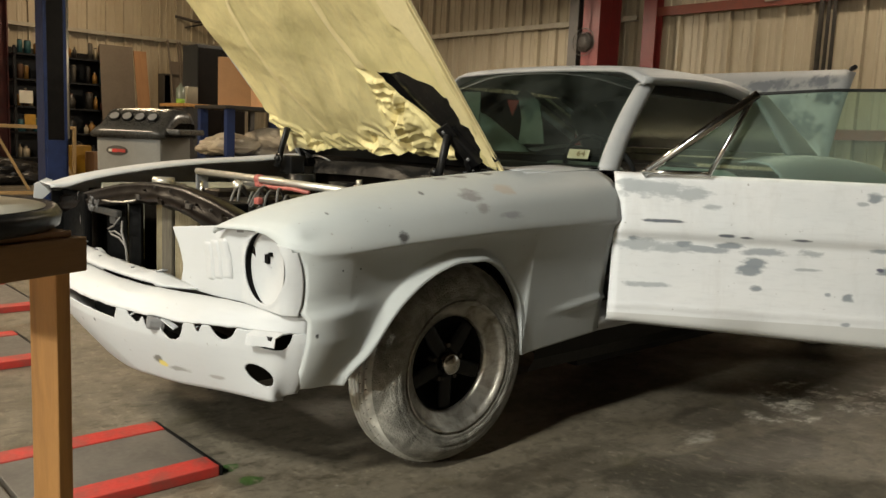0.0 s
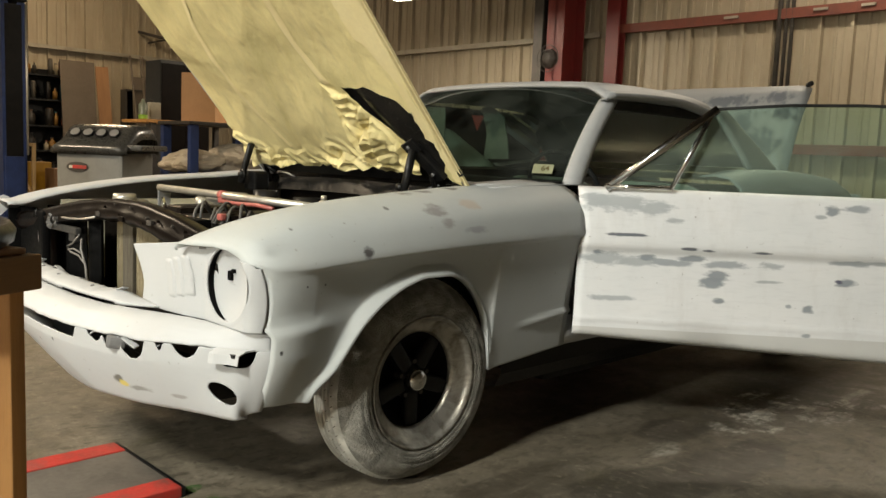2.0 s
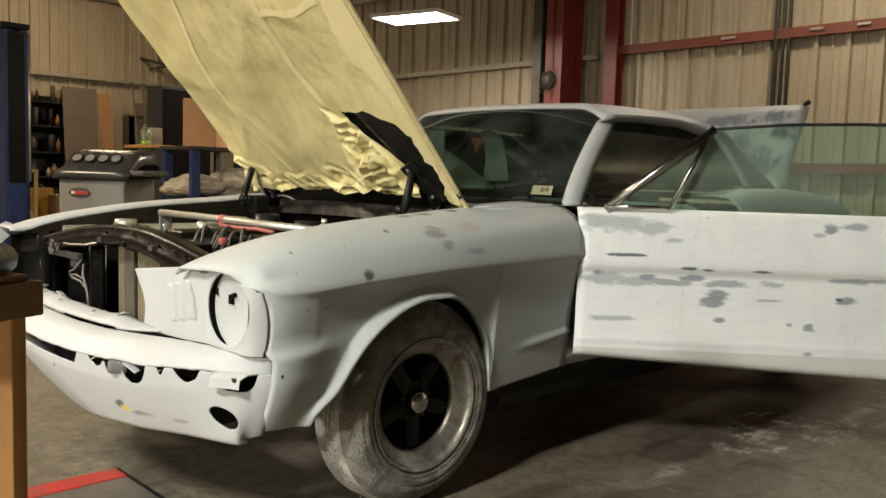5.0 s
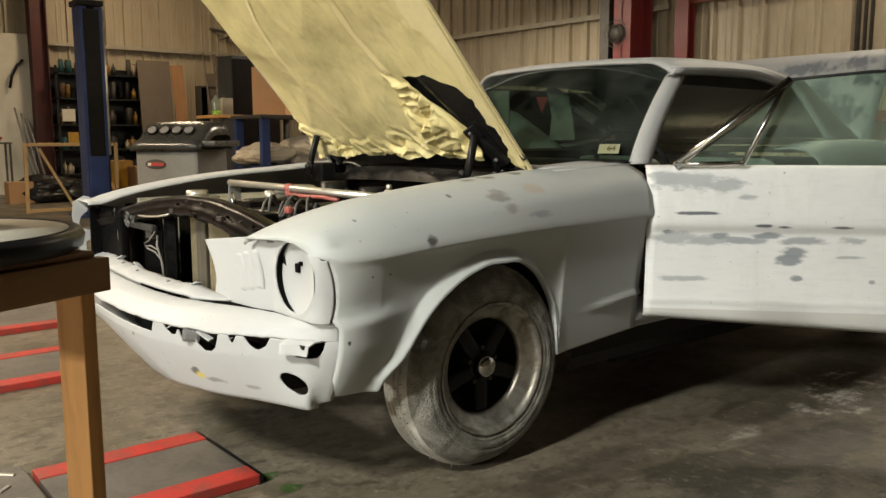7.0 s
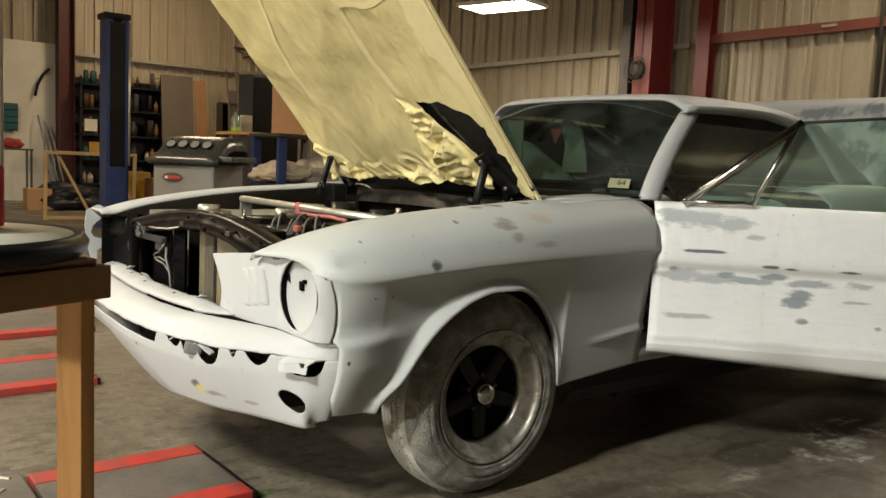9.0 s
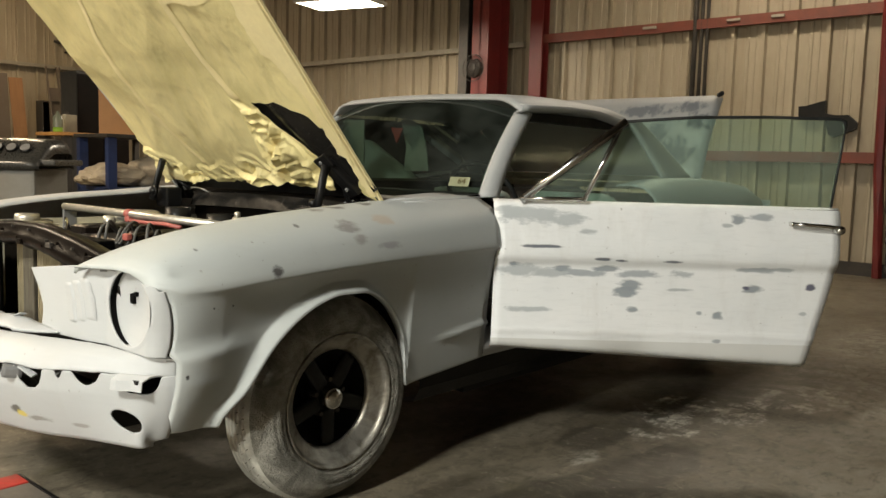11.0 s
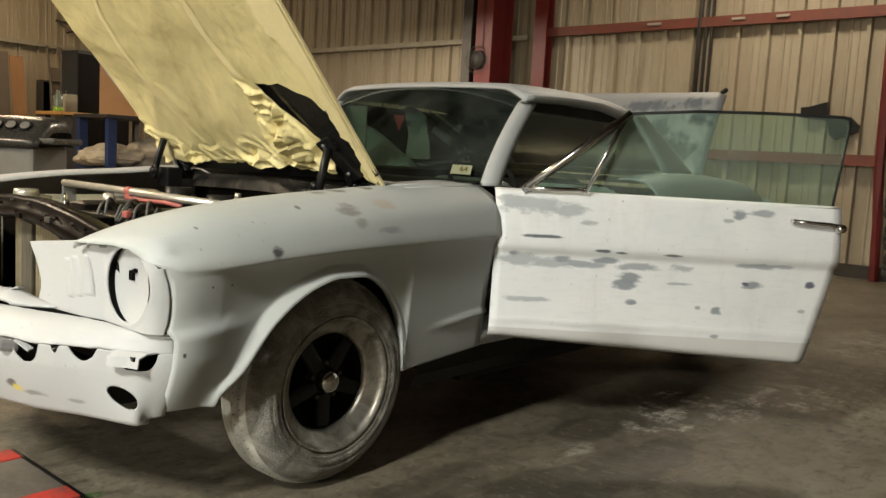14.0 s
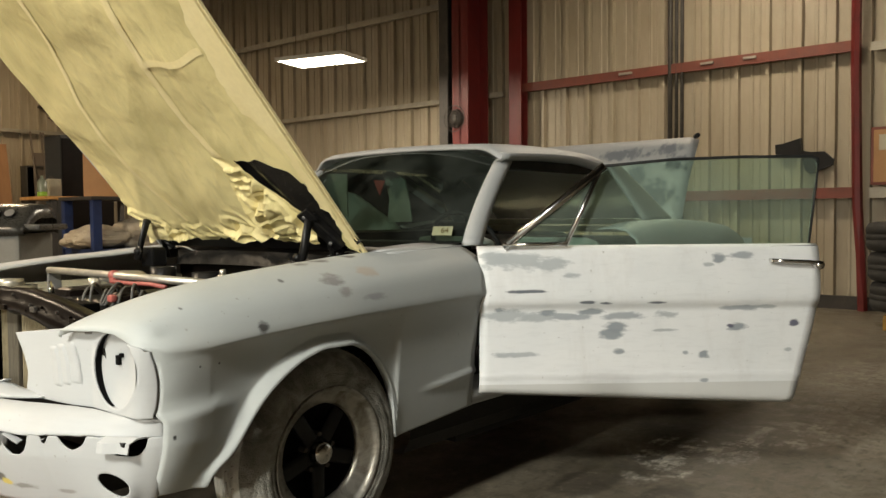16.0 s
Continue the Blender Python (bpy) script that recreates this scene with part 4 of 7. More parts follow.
box(bm, (-0.036, 0.006, -0.007), (0.010, 0.012, 0.008), mh)
part("adjuster", bm, M_WHEELBLK, bucket, "dark adjuster slot")
# grey bar added to give the dark of the recess under the brow
part("brow_slot", boxed((0, 0, 0), (0.004, 0.085, 0.010), pose(face(0.55) + 0.002, 0.55, 0.737, 4, 0, 15), 0.001), M_ARM, bucket, "grey bar in place of the dark recess below the brow")

# radiator support, core and bay
sup_z = ease([-0.70, -0.534, -0.314, -0.164, 0.0, 0.142, 0.296, 0.47, 0.60], [0.735, 0.758, 0.796, 0.816, 0.828, 0.830, 0.816, 0.782, 0.745])
sup_h = ease([-0.7, -0.3, 0.0, 0.15, 0.3, 0.6], [0.05, 0.052, 0.055, 0.062, 0.075, 0.085])
bm = bmesh.new()
rows = []
for y in np.linspace(-0.70, 0.60, 66):
    x, zt, h = 0.632 + (-0.05 if y > 0 else 0.05) * (abs(y) / 0.66) ** 2, sup_z(y), sup_h(y)
    w = 0.004 * noise.noise(Vector((y * 14, 0, 0)))
    rows.append([(x - 0.022, y, zt - h - 0.012 + 2 * w), (x - 0.004, y, zt - h + w), (x + 0.002, y, zt - h * 0.6), (x - 0.006, y, zt - h * 0.55 + w), (x - 0.004, y, zt - 0.012), (x - 0.012, y, zt - 0.002 + w), (x - 0.045, y, zt - 0.004), (x - 0.055, y, zt - 0.03)])
grid(bm, rows)
support = shell(part("radiator_support", bm, M_BAY, car, "dark brown-black radiator support bar", True), 0.004)
rnd = random.Random(12)
for k in range(20):
    y = -0.62 + 1.12 * k / 19 + rnd.uniform(-0.02, 0.02)
    x = 0.632 - 0.05 * (abs(y) / 0.66) ** 2
    z = sup_z(y) - sup_h(y) * rnd.uniform(0.2, 0.8)
    bm = bmesh.new()
    cyl(bm, (x - 0.01, y, z), (x + 0.006, y, z), 0.005, 0.004, 6)
    if k % 3 == 0:
        box(bm, (x + 0.002, y + 0.02, z - 0.012), (0.012, 0.03, 0.016), None, 0.003)
    part("bolt", bm, M_DARKSTEEL if k % 2 else M_BAY, support, "greasy bolt")
bm = bmesh.new()
box(bm, (0.640, -0.37, 0.705), (0.02, 0.27, 0.022), None, 0.005)
box(bm, (0.63, -0.30, 0.690), (0.02, 0.06, 0.05), None, 0.005)
part("latch_bracket", bm, M_ARMDARK, support, "dark grey latch bracket")
bm = bmesh.new()
tube(bm, [(0.645, -0.44, 0.742), (0.648, -0.30, 0.744), (0.647, -0.18, 0.752), (0.64, -0.10, 0.765)], 0.0035, 6)
part("release_rod", bm, M_STEEL, support, "thin bright release rod", True)
for y0, z0, wd, ln, sd in ((-0.605, 0.745, 0.022, 0.085, 2.0), (-0.56, 0.755, 0.016, 0.06, 5.0), (-0.44, 0.752, 0.026, 0.05, 7.0), (-0.38, 0.745, 0.014, 0.035, 9.0)):
    bm = bmesh.new()
    grid(bm, [[(0.662 + 0.014 * noise.noise(Vector((3 * t + sd, 2 * e, 0))), y0 + wd * (e + 0.6 * noise.noise(Vector((4 * t, sd, 1)))) * (1 - 0.4 * t), z0 - ln * t + 0.010 * noise.noise(Vector((5 * e, sd, 4 * t)))) for e in np.linspace(-0.5, 0.5, 6)] for t in np.linspace(0, 1, 12)])
    shell(part("torn_plastic", bm, M_FILM, support, "shred of torn clear plastic"), 0.0012)
bm = bmesh.new()
box(bm, (0.56, 0, 0.49), (0.02, 1.2, 0.03))
for y, w in ((-0.66, 0.12), (0.50, 0.25)):
    box(bm, (0.56, y, 0.61), (0.03, w, 0.30), None, 0.004)
# black panels added for the darkness of the bay behind the fender flange
box(bm, (0.655, -0.62, 0.655), (0.03, 0.26, 0.20), pose(0, 0, 0), 0.01)
box(bm, (0.66, -0.72, 0.60), (0.10, 0.012, 0.30))
part("support_post", bm, M_WHEELBLK, car, "black support uprights and panels filling the dark bay opening")
rad = part("radiator", boxed((0.50, 0.02, 0.62), (0.05, 0.66, 0.34), bevel=0.006), M_WHEELBLK, car, "radiator with tan fins behind dark shrouds")
for k in range(27):
    y = -0.164 + k * 0.0115
    if not -0.090 < y < -0.022:
        part("fin", boxed((0.533, y, 0.615), (0.014, 0.0065, 0.26), None, 0.001), M_FIN, rad)
part("core_strip", boxed((0.540, -0.070, 0.615), (0.014, 0.075, 0.265), None, 0.003), M_STREAK, rad, "streaked grey plate over the core")
for y, w in ((-0.24, 0.14), (-0.46, 0.26)):
    bm = bmesh.new()
    rows = [[(0.585 + 0.012 * math.sin(t * 9 + y * 7), y - w / 2 + w * t, z) for t in np.linspace(0, 1, 14)] for z in (0.45, 0.55, 0.65, 0.76)]
    grid(bm, rows)
    shell(part("shroud", bm, M_WHEELBLK, car, "black plastic shroud", True), 0.004)
for r, pts in ((0.0035, [(0.664, -0.535, 0.715), (0.668, -0.53, 0.66), (0.664, -0.526, 0.60), (0.666, -0.522, 0.565)]), (0.004, [(0.655, -0.17, 0.69), (0.66, -0.165, 0.655), (0.655, -0.14, 0.60), (0.66, -0.115, 0.55)]), (0.003, [(0.655, -0.19, 0.70), (0.655, -0.25, 0.665), (0.655, -0.30, 0.65), (0.655, -0.27, 0.635), (0.655, -0.20, 0.63), (0.655, -0.15, 0.61)]), (0.003, [(0.655, -0.18, 0.64), (0.655, -0.24, 0.648), (0.655, -0.29, 0.64)])):
    bm = bmesh.new()
    tube(bm, pts, r, 6)
    part("hose", bm, M_WIRE, car, "thin grey cable hanging at the front", True)
bm = bmesh.new()
box(bm, (0.1, 0, 0.42), (0.95, 1.1, 0.02))
box(bm, (-0.38, 0, 0.64), (0.02, 1.15, 0.46))
part("bay_lining", bm, M_BAY, car, "dark grimy engine bay walls")
for s, m in ((1, M_BAY), (-1, M_CREAM)):
    bm = bmesh.new()
    box(bm, (0.1, s * 0.575, 0.60), (0.95, 0.02, 0.38))
    box(bm, (0.20, s * 0.52, 0.755), (0.40, 0.12, 0.03), None, 0.01)
    part("inner_apron", bm, m, car, "pale grimy inner apron" if s < 0 else "dark inner apron")
bm = bmesh.new()
rows = [[(-0.33 - 0.02 * k, y, 0.905 - 0.05 * (k == 0) + 0.012 * math.cos(y * 2)) for y in np.linspace(-0.62, 0.62, 20)] for k in (0, 1, 3, 5)]
grid(bm, rows)
part("firewall_lip", bm, M_BRACE, car, "black cowl lip behind the engine", True)
bm = bmesh.new()
rows = [[(-0.30 - 0.02 * t, y, 0.835 + 0.055 * t + 0.01 * math.cos(y * 3)) for y in np.linspace(-0.50, 0.46, 24)] for t in (0, 0.3, 0.7, 1)]
grid(bm, rows, True)
part("firewall_panel", bm, M_BRACE, car, "dark scuffed firewall panel", True)
engine = part("engine", boxed((0.10, 0.0, 0.62), (0.55, 0.42, 0.30), bevel=0.03), M_BLACK, car, "black engine block with covers and hoses")
for s in (1, -1):
    part("valve_cover", boxed((0.10, s * 0.17, 0.76), (0.5, 0.14, 0.07), bevel=0.025), M_BAY, engine)
bm = bmesh.new()
lathe(bm, [(0.001, 0.86), (0.07, 0.86), (0.085, 0.85), (0.085, 0.83), (0.05, 0.82), (0.05, 0.78)], pose(0.05, -0.30, -0.03), 24)
part("filler_cap", bm, M_STEEL, engine, "round bright cap", True)
bm = bmesh.new()
cyl(bm, (0.37, -0.50, 0.775), (0.37, -0.50, 0.79), 0.085, 0.085, 28)
cyl(bm, (0.37, -0.50, 0.79), (0.37, -0.50, 0.815), 0.045, 0.04, 20)
part("shock_tower_cap", bm, M_STEEL, engine, "bright round shock tower cap", True)
bm = bmesh.new()
tube(bm, [(0.256, -0.45, 0.842), (0.258, 0.02, 0.842), (0.260, 0.54, 0.840)], 0.0125, 12)
brace = part("cross_brace", bm, M_STEEL, car, "bare steel brace across the engine bay", True)
part("brace_plate", boxed((0.235, -0.455, 0.800), (0.05, 0.012, 0.085), None, 0.004), M_ARM, brace, "grey bracket plate")
bm = bmesh.new()
cyl(bm, (0.258, 0.015, 0.842), (0.258, 0.040, 0.842), 0.0165, 0.0165, 14)
box(bm, (0.262, 0.03, 0.826), (0.02, 0.026, 0.02), None, 0.004)
part("clip", bm, M_CLIP, brace, "red clip on the brace", True)
bm = bmesh.new()
tube(bm, [(0.27, 0.05, 0.822), (0.275, 0.16, 0.822), (0.28, 0.28, 0.826), (0.285, 0.38, 0.822)], 0.007, 6)
part("red_hose", bm, M_CLIP, engine, "red hose beside the brace", True)
rnd = random.Random(4)
for k in range(9):
    bm = bmesh.new()
    y0, x0, w = 0.05 + 0.024 * k, 0.36 - 0.008 * k, 0.035 + 0.006 * (k % 4)
    arc = [(x0 + 0.10 * (t - 0.5) + 0.012 * math.sin(k + 3 * t), y0 + w * (1.6 * t - 0.3) + 0.012 * math.cos(2.5 * k), 0.762 + (0.052 + 0.012 * math.sin(2.1 * k)) * math.sin(math.pi * min(1, 0.1 + 0.95 * t))) for t in np.linspace(0, 1, 14)]
    tube(bm, arc, 0.0048, 7)
    part("plug_wire", bm, M_PLUG, engine, "", True)
for y, x in ((0.22, 0.37),):
    part("wire_clamp", boxed((x, y, 0.785), (0.02, 0.03, 0.022), pose(0, 0, 0), 0.006), M_CLIP, engine, "red wire clamp")
bm = bmesh.new()
tube(bm, [(0.42, -0.06, 0.79), (0.425, -0.062, 0.815), (0.435, -0.05, 0.826), (0.44, -0.035, 0.815), (0.445, -0.03, 0.77)], 0.006, 8)
part("breather_pipe", bm, M_CHROME, engine, "small bright bent pipe", True)
for x, y, z, r in ((-0.12, -0.3, 0.84, 0.05), (-0.2, 0.25, 0.83, 0.045), (-0.2, -0.12, 0.82, 0.06)):
    bm = bmesh.new()
    cyl(bm, (x, y, z - 0.1), (x, y, z), r, r, 16)
    part("canister", bm, M_BLACK, engine, "black canister at the firewall", True)
for x, y, z, r in ((0.14, -0.34, 0.83, 0.022), (-0.15, 0.05, 0.84, 0.018), (-0.18, 0.35, 0.85, 0.015), (0.05, 0.40, 0.84, 0.014)):
    bm = bmesh.new()
    cyl(bm, (x, y, z - 0.06), (x, y, z - 0.02), r, r, 12)
    cyl(bm, (x, y, z - 0.022), (x, y, z), r * 0.7, r * 0.6, 8)
    part("fitting", bm, M_STEEL, engine, "small metal fitting", True)
bm = bmesh.new()
tube(bm, [(-0.13, -0.50 + 0.02 * math.cos(a), 0.894 + 0.02 * math.sin(a)) for a in np.linspace(0, 2 * math.pi, 21)], 0.004, 6)
box(bm, (-0.20, -0.50, 0.87), (0.07, 0.09, 0.08), None, 0.01)
part("hinge_spring", bm, M_BLACK, car, "black hood hinge spring")

# hood, hinged at the cowl
HB, HT = Vector((-0.31, 0.03, 0.913)), Vector((0.455, 0.03, 1.782))
HL = (HT - HB).length
HA = math.atan2(HT.z - HB.z, HT.x - HB.x)
hood_m = Matrix.Translation(HB) @ Matrix.Rotation(-HA, 4, "Y")
hood = new("hood")
hood.parent = car
hood.matrix_basis = hood_m
tagged(hood, "raised hood, its underside masked with yellow paper")


HALF = 0.622  # half the hood's width

bm = bmesh.new()
rows = []
for x in np.linspace(0, HL, 14):
    w = HALF
    rows.append([(x + 0.10 * (1 - (y / 0.62) ** 2) * (x / HL) ** 4, y * w / 0.62, 0.03 * (1 - (abs(y) / 0.62) ** 4) - 0.013) for y in np.linspace(-0.62, 0.62, 25)])
grid(bm, rows)
shell(part("hood_skin", bm, M_PRIMER, hood, "light grey primed outer skin", True), 0.006)
for s in (1, -1):
    bm = bmesh.new()
    grid(bm, [[(x, s * (HALF - 0.012), -0.017), (x, s * (HALF + 0.003), -0.017), (x, s * (HALF + 0.004), -0.009)] for x in np.linspace(0, HL, 12)], s < 0)
    # near flange takes the tape's cream to carry the light on its edge
    part("hood_edge", bm, M_TAPE if s > 0 else M_PRIMER, hood, "hood flange in tape cream to look lit" if s > 0 else "primed hood flange")
bm = bmesh.new()
grid(bm, [[(x, y * (HALF - 0.08), -0.003) for y in np.linspace(-1, 1, 9)] for x in np.linspace(0.005, HL - 0.02, 12)], True)
part("hood_lining", bm, M_BLACK, hood, "black inner face of the hood")
bm = bmesh.new()
rows = []
for t in np.linspace(0, 1, 14):
    xa, ya = 0.425 - 0.405 * t, 0.375 + 0.165 * t
    rows.append([(xa + 0.36 * o, ya + 0.93 * o, h - 0.012 * t) for o, h in ((-0.062, 0.0), (-0.054, -0.006), (-0.036, -0.012), (-0.010, -0.0155), (0.018, -0.014), (0.040, -0.009), (0.075, -0.007), (0.105, -0.004))])
grid(bm, rows)
part("hood_brace", bm, M_BRACE, hood, "glossy black inner brace where the paper is torn", True)
bm = bmesh.new()
box(bm, (0, 0, 0), (0.15, 0.055, 0.03), pose(0.115, 0.515, -0.030, 0, 0, 158), 0.008)
box(bm, (0, 0, 0), (0.05, 0.075, 0.012), pose(0.19, 0.49, -0.040, 0, 0, 158), 0.004)
part("hinge_plate", bm, M_BLACK, hood, "black hinge plate bolted under the hood")
for xa, ya in ((0.195, 0.485), (0.08, 0.53)):
    bm = bmesh.new()
    cyl(bm, (xa, ya, -0.040), (xa, ya, -0.052), 0.0065, 0.006, 6)
    part("bolt", bm, M_ARM, hood, "bolt in the hinge plate")

GAP = [(0.453, 0.257), (0.418, 0.296), (0.419, 0.401), (0.379, 0.474), (0.369, 0.512), (0.314, 0.546), (0.324, 0.575), (0.258, 0.585), (0.140, 0.605), (0.045, 0.547), (0.048, 0.453), (0.156, 0.468), (0.208, 0.453), (0.257, 0.408), (0.340, 0.332), (0.409, 0.294)]
FOLDS = [(0.455, 0.165), (0.40, 0.19), (0.30, 0.18), (0.20, 0.165), (0.03, 0.12), (0.03, 0.47), (0.19, 0.437), (0.335, 0.33), (0.41, 0.305)]


def inside(poly, x, y):
    c = False
    for (xa, ya), (xb, yb) in zip(poly, poly[1:] + poly[:1]):
        if (ya > y) != (yb > y) and x < (xb - xa) * (y - ya) / (yb - ya) + xa:
            c = not c
    return c


def near(poly, x, y):
    best = 9.0
    for (xa, ya), (xb, yb) in zip(poly, poly[1:] + poly[:1]):
        dx, dy = xb - xa, yb - ya
        t = min(1, max(0, ((x - xa) * dx + (y - ya) * dy) / (dx * dx + dy * dy)))
        best = min(best, math.hypot(x - xa - t * dx, y - ya - t * dy))
    return best


seam_a = ease([0.1, 0.2, 0.4, 0.57, 0.72, 0.82, 0.9, 0.96, 1.07, 1.2], [-0.23, -0.275, -0.338, -0.352, -0.334, -0.288, -0.258, -0.226, -0.195, -0.17])
seam_b = ease([0.40, 0.43, 0.53, 0.60, 0.69, 0.86, 1.0, 1.2], [0.235, 0.225, 0.19, 0.177, 0.180, 0.206, 0.242, 0.29])


def crumple_amount(x, y):
    """How crushed the paper is: at the tear, and along the lower edge and corner."""
    a = 0.0
    if inside(FOLDS, x, y):
        a = min(1.0, near(FOLDS, x, y) / 0.05 + 0.25 * (x < 0.40))
    top = 0.17 + 0.07 * noise.noise(Vector((y * 5, 0, 3))) + 0.12 * max(0.0, (-0.38 - y) / 0.22) + 0.05 * math.exp(-((y - 0.02) / 0.08) ** 2)
    if y < 0.36:
        a = max(a, 0.8 * min(1.0, max(0.0, (top - x) / 0.10)) * min(1.0, max(0.0, (0.36 - y) / 0.1)))
    return a


def ridge(x, y, s, o):
    return 1 - abs(noise.noise(Vector((x * s, y * s, o)))) * 2


def chance(i, j, o):
    v = math.sin(i * 127.1 + j * 311.7 + o * 74.7) * 43758.5453
    return v - math.floor(v)


def planes(x, y, s, o, w=0.45):
    """Flat, sharp-edged planes between chance heights, as in crushed paper."""
    x, y = x * s + w * noise.noise(Vector((x * s * 0.8, y * s * 0.8, o))), y * s + w * noise.noise(Vector((y * s * 0.8, x * s * 0.8, o + 5)))
    i, j = math.floor(x), math.floor(y)
    f, g = x - i, y - j
    a, b, c, d = chance(i, j, o), chance(i + 1, j, o), chance(i, j + 1, o), chance(i + 1, j + 1, o)
    if chance(i, j, o + 9) < 0.5:
        return a + (b - a) * f + (c - a) * g if f + g < 1 else d + (c - d) * (1 - f) + (b - d) * (1 - g)
    return a + (b - a) * f + (d - b) * g if f > g else a + (d - c) * f + (c - a) * g


def paper_z(x, y):
    """How far the paper bellies below the hood."""
    z = -0.016 - 0.012 * noise.noise(Vector((x * 2.2 + y, y * 3.0, 0))) - 0.0025 * noise.noise(Vector((x * 7, y * 9, 3)))
    z -= 0.004 * max(0.0, ridge(0.35 * x + 0.5 * y, 1.3 * y - 0.6 * x, 3.0, 8.0) - 0.72) * 3
    z -= 0.017 * planes(0.6 * x + 0.5 * y, 0.8 * y - 0.4 * x, 4.2, 1.0) + 0.0025 * planes(x, y, 9, 6.0)
    # long slack folds pulled from the seams towards the lower edge
    for px, py, a, w, h in ((0.60, -0.46, 1.8, 0.05, 0.005), (0.66, -0.05, 1.7, 0.08, 0.006), (0.34, -0.16, 0.30, 0.03, 0.006), (0.78, 0.34, 1.85, 0.06, 0.006), (0.28, -0.47, 0.7, 0.04, 0.008), (0.95, -0.02, 1.5, 0.08, 0.006), (0.30, 0.02, 0.25, 0.03, 0.006)):
        e = (x - px) * math.sin(a) - (y - py) * math.cos(a)
        g = (x - px) * math.cos(a) + (y - py) * math.sin(a)
        z -= h * math.exp(-(g / 0.22) ** 2) * (math.exp(-(e / w) ** 2) if e > 0 else math.exp(-(e / (0.6 * w)) ** 2))
    a = crumple_amount(x, y)
    if a:
        wx = 0.05 * noise.noise(Vector((x * 6, y * 6, 1.0)))
        p, q = 0.80 * x - 0.60 * y + wx, 0.60 * x + 0.80 * y - wx
        # sagging pleats: long faces that look down, short ones that look up
        for s, h, o in ((6.0, 0.036, 1.0), (17.0, 0.012, 6.0)):
            e = (x + 0.30 * y) * s + 1.5 * noise.noise(Vector((x * 7, y * 7, o))) + 0.9 * planes(p, q, 9, o, 0.2)
            z -= a * h * (min(1.0, (e - math.floor(e)) / 0.8) - max(0.0, (e - math.floor(e) - 0.8) / 0.2) - 0.4)
        z -= a * 0.060 * (0.65 * planes(p * 0.6, q, 12, 2.0, 0.25) + 0.50 * planes(p * 0.8, q, 25, 5.0, 0.2) + 0.12 * planes(p, q, 52, 8.0, 0.2) - 0.66)
    for f, on in ((seam_a, x > 0.1), (seam_b, x > 0.44)):
        if on:
            z -= 0.003 * math.exp(-((y - f(x)) / 0.012) ** 2)
    return min(z, -0.006)


bm = bmesh.new()
NX, NY = 240, 250
vs = []
for i in range(NX + 1):
    row = []
    for j in range(NY + 1):
        y0 = -1 + 2 * j / NY
        low = (0.062 if y0 < 0.8 else 0.062 - 0.25 * (y0 - 0.8)) + 0.016 * noise.noise(Vector((y0 * 5, 0, 5))) + 0.010 * noise.noise(Vector((y0 * 19, 0, 2)))
        x = low + (HL - 0.04 - low) * i / NX
        y = y0 * (HALF - 0.012 - 0.004 * abs(noise.noise(Vector((x * 9, y0 * 3, 1)))))
        row.append(bm.verts.new((x + 0.09 * (1 - y0 * y0) * (x / HL) ** 4, y, paper_z(x, y))))
    vs.append(row)
for i in range(NX):
    for j in range(NY):
        q = (vs[i][j], vs[i + 1][j], vs[i + 1][j + 1], vs[i][j + 1])
        c = (q[0].co + q[2].co) / 2
        if not inside(GAP, c.x + 0.006 * noise.noise(Vector((c.x * 25, c.y * 25, 0))), c.y + 0.006 * noise.noise(Vector((c.x * 22, c.y * 22, 4)))):
            f = bm.faces.new(q)
            f.smooth = crumple_amount(c.x, c.y) < 0.10
bmesh.ops.delete(bm, geom=[v for v in bm.verts if not v.link_faces], context="VERTS")
rim = [v for v in bm.verts if v.is_boundary and 0.015 < v.co.x < 0.45 and 0.0 < v.co.y < HALF - 0.03]
for _ in range(6):  # a torn edge without steps
    to = {}
    for v in rim:
        around = [e.other_vert(v).co for e in v.link_edges if e.is_boundary]
        if len(around) == 2:
            to[v] = (v.co * 0.4 + (around[0] + around[1]) * 0.3)
    for v, c in to.items():
        v.co = c
paper = part("masking_paper", bm, M_PAPER, hood, "crumpled yellow masking paper, torn at one corner")
# tape along the seams and the edge
for k, (f, xa, w) in enumerate(((seam_a, 0.16, 0.024), (seam_b, 0.44, 0.034), (lambda x: HALF - 0.004 - (0.017 + 0.035 * min(1.0, max(0.0, (x - 0.40) / 0.2))), 0.03, 0.066))):
    bm = bmesh.new()
    rows = []
    for x in np.linspace(xa, HL - 0.05, 60):
        y, ww = f(x), w * (1 + 0.35 * noise.noise(Vector((x * 9, k * 3.0, 0)))) if k < 2 else 0.034 + 0.07 * min(1.0, max(0.0, (x - 0.40) / 0.2))
        rows.append([(x + 0.05 * (1 - (yy / 0.6) ** 2) * (x / HL) ** 4, yy, (paper_z(x, yy) if k < 2 else -0.019) - 0.003) for yy in (y - ww / 2 - (0.022 * (math.floor(x * 5.3 + 0.4 * math.sin(x * 31)) % 2) + 0.01 * noise.noise(Vector((x * 40, 0, 2))) if k == 2 else 0), y, y + ww / 2)])
    grid(bm, rows, True)
    part("tape", bm, M_TAPE, paper, "strip of cream masking tape", True)
bm = bmesh.new()
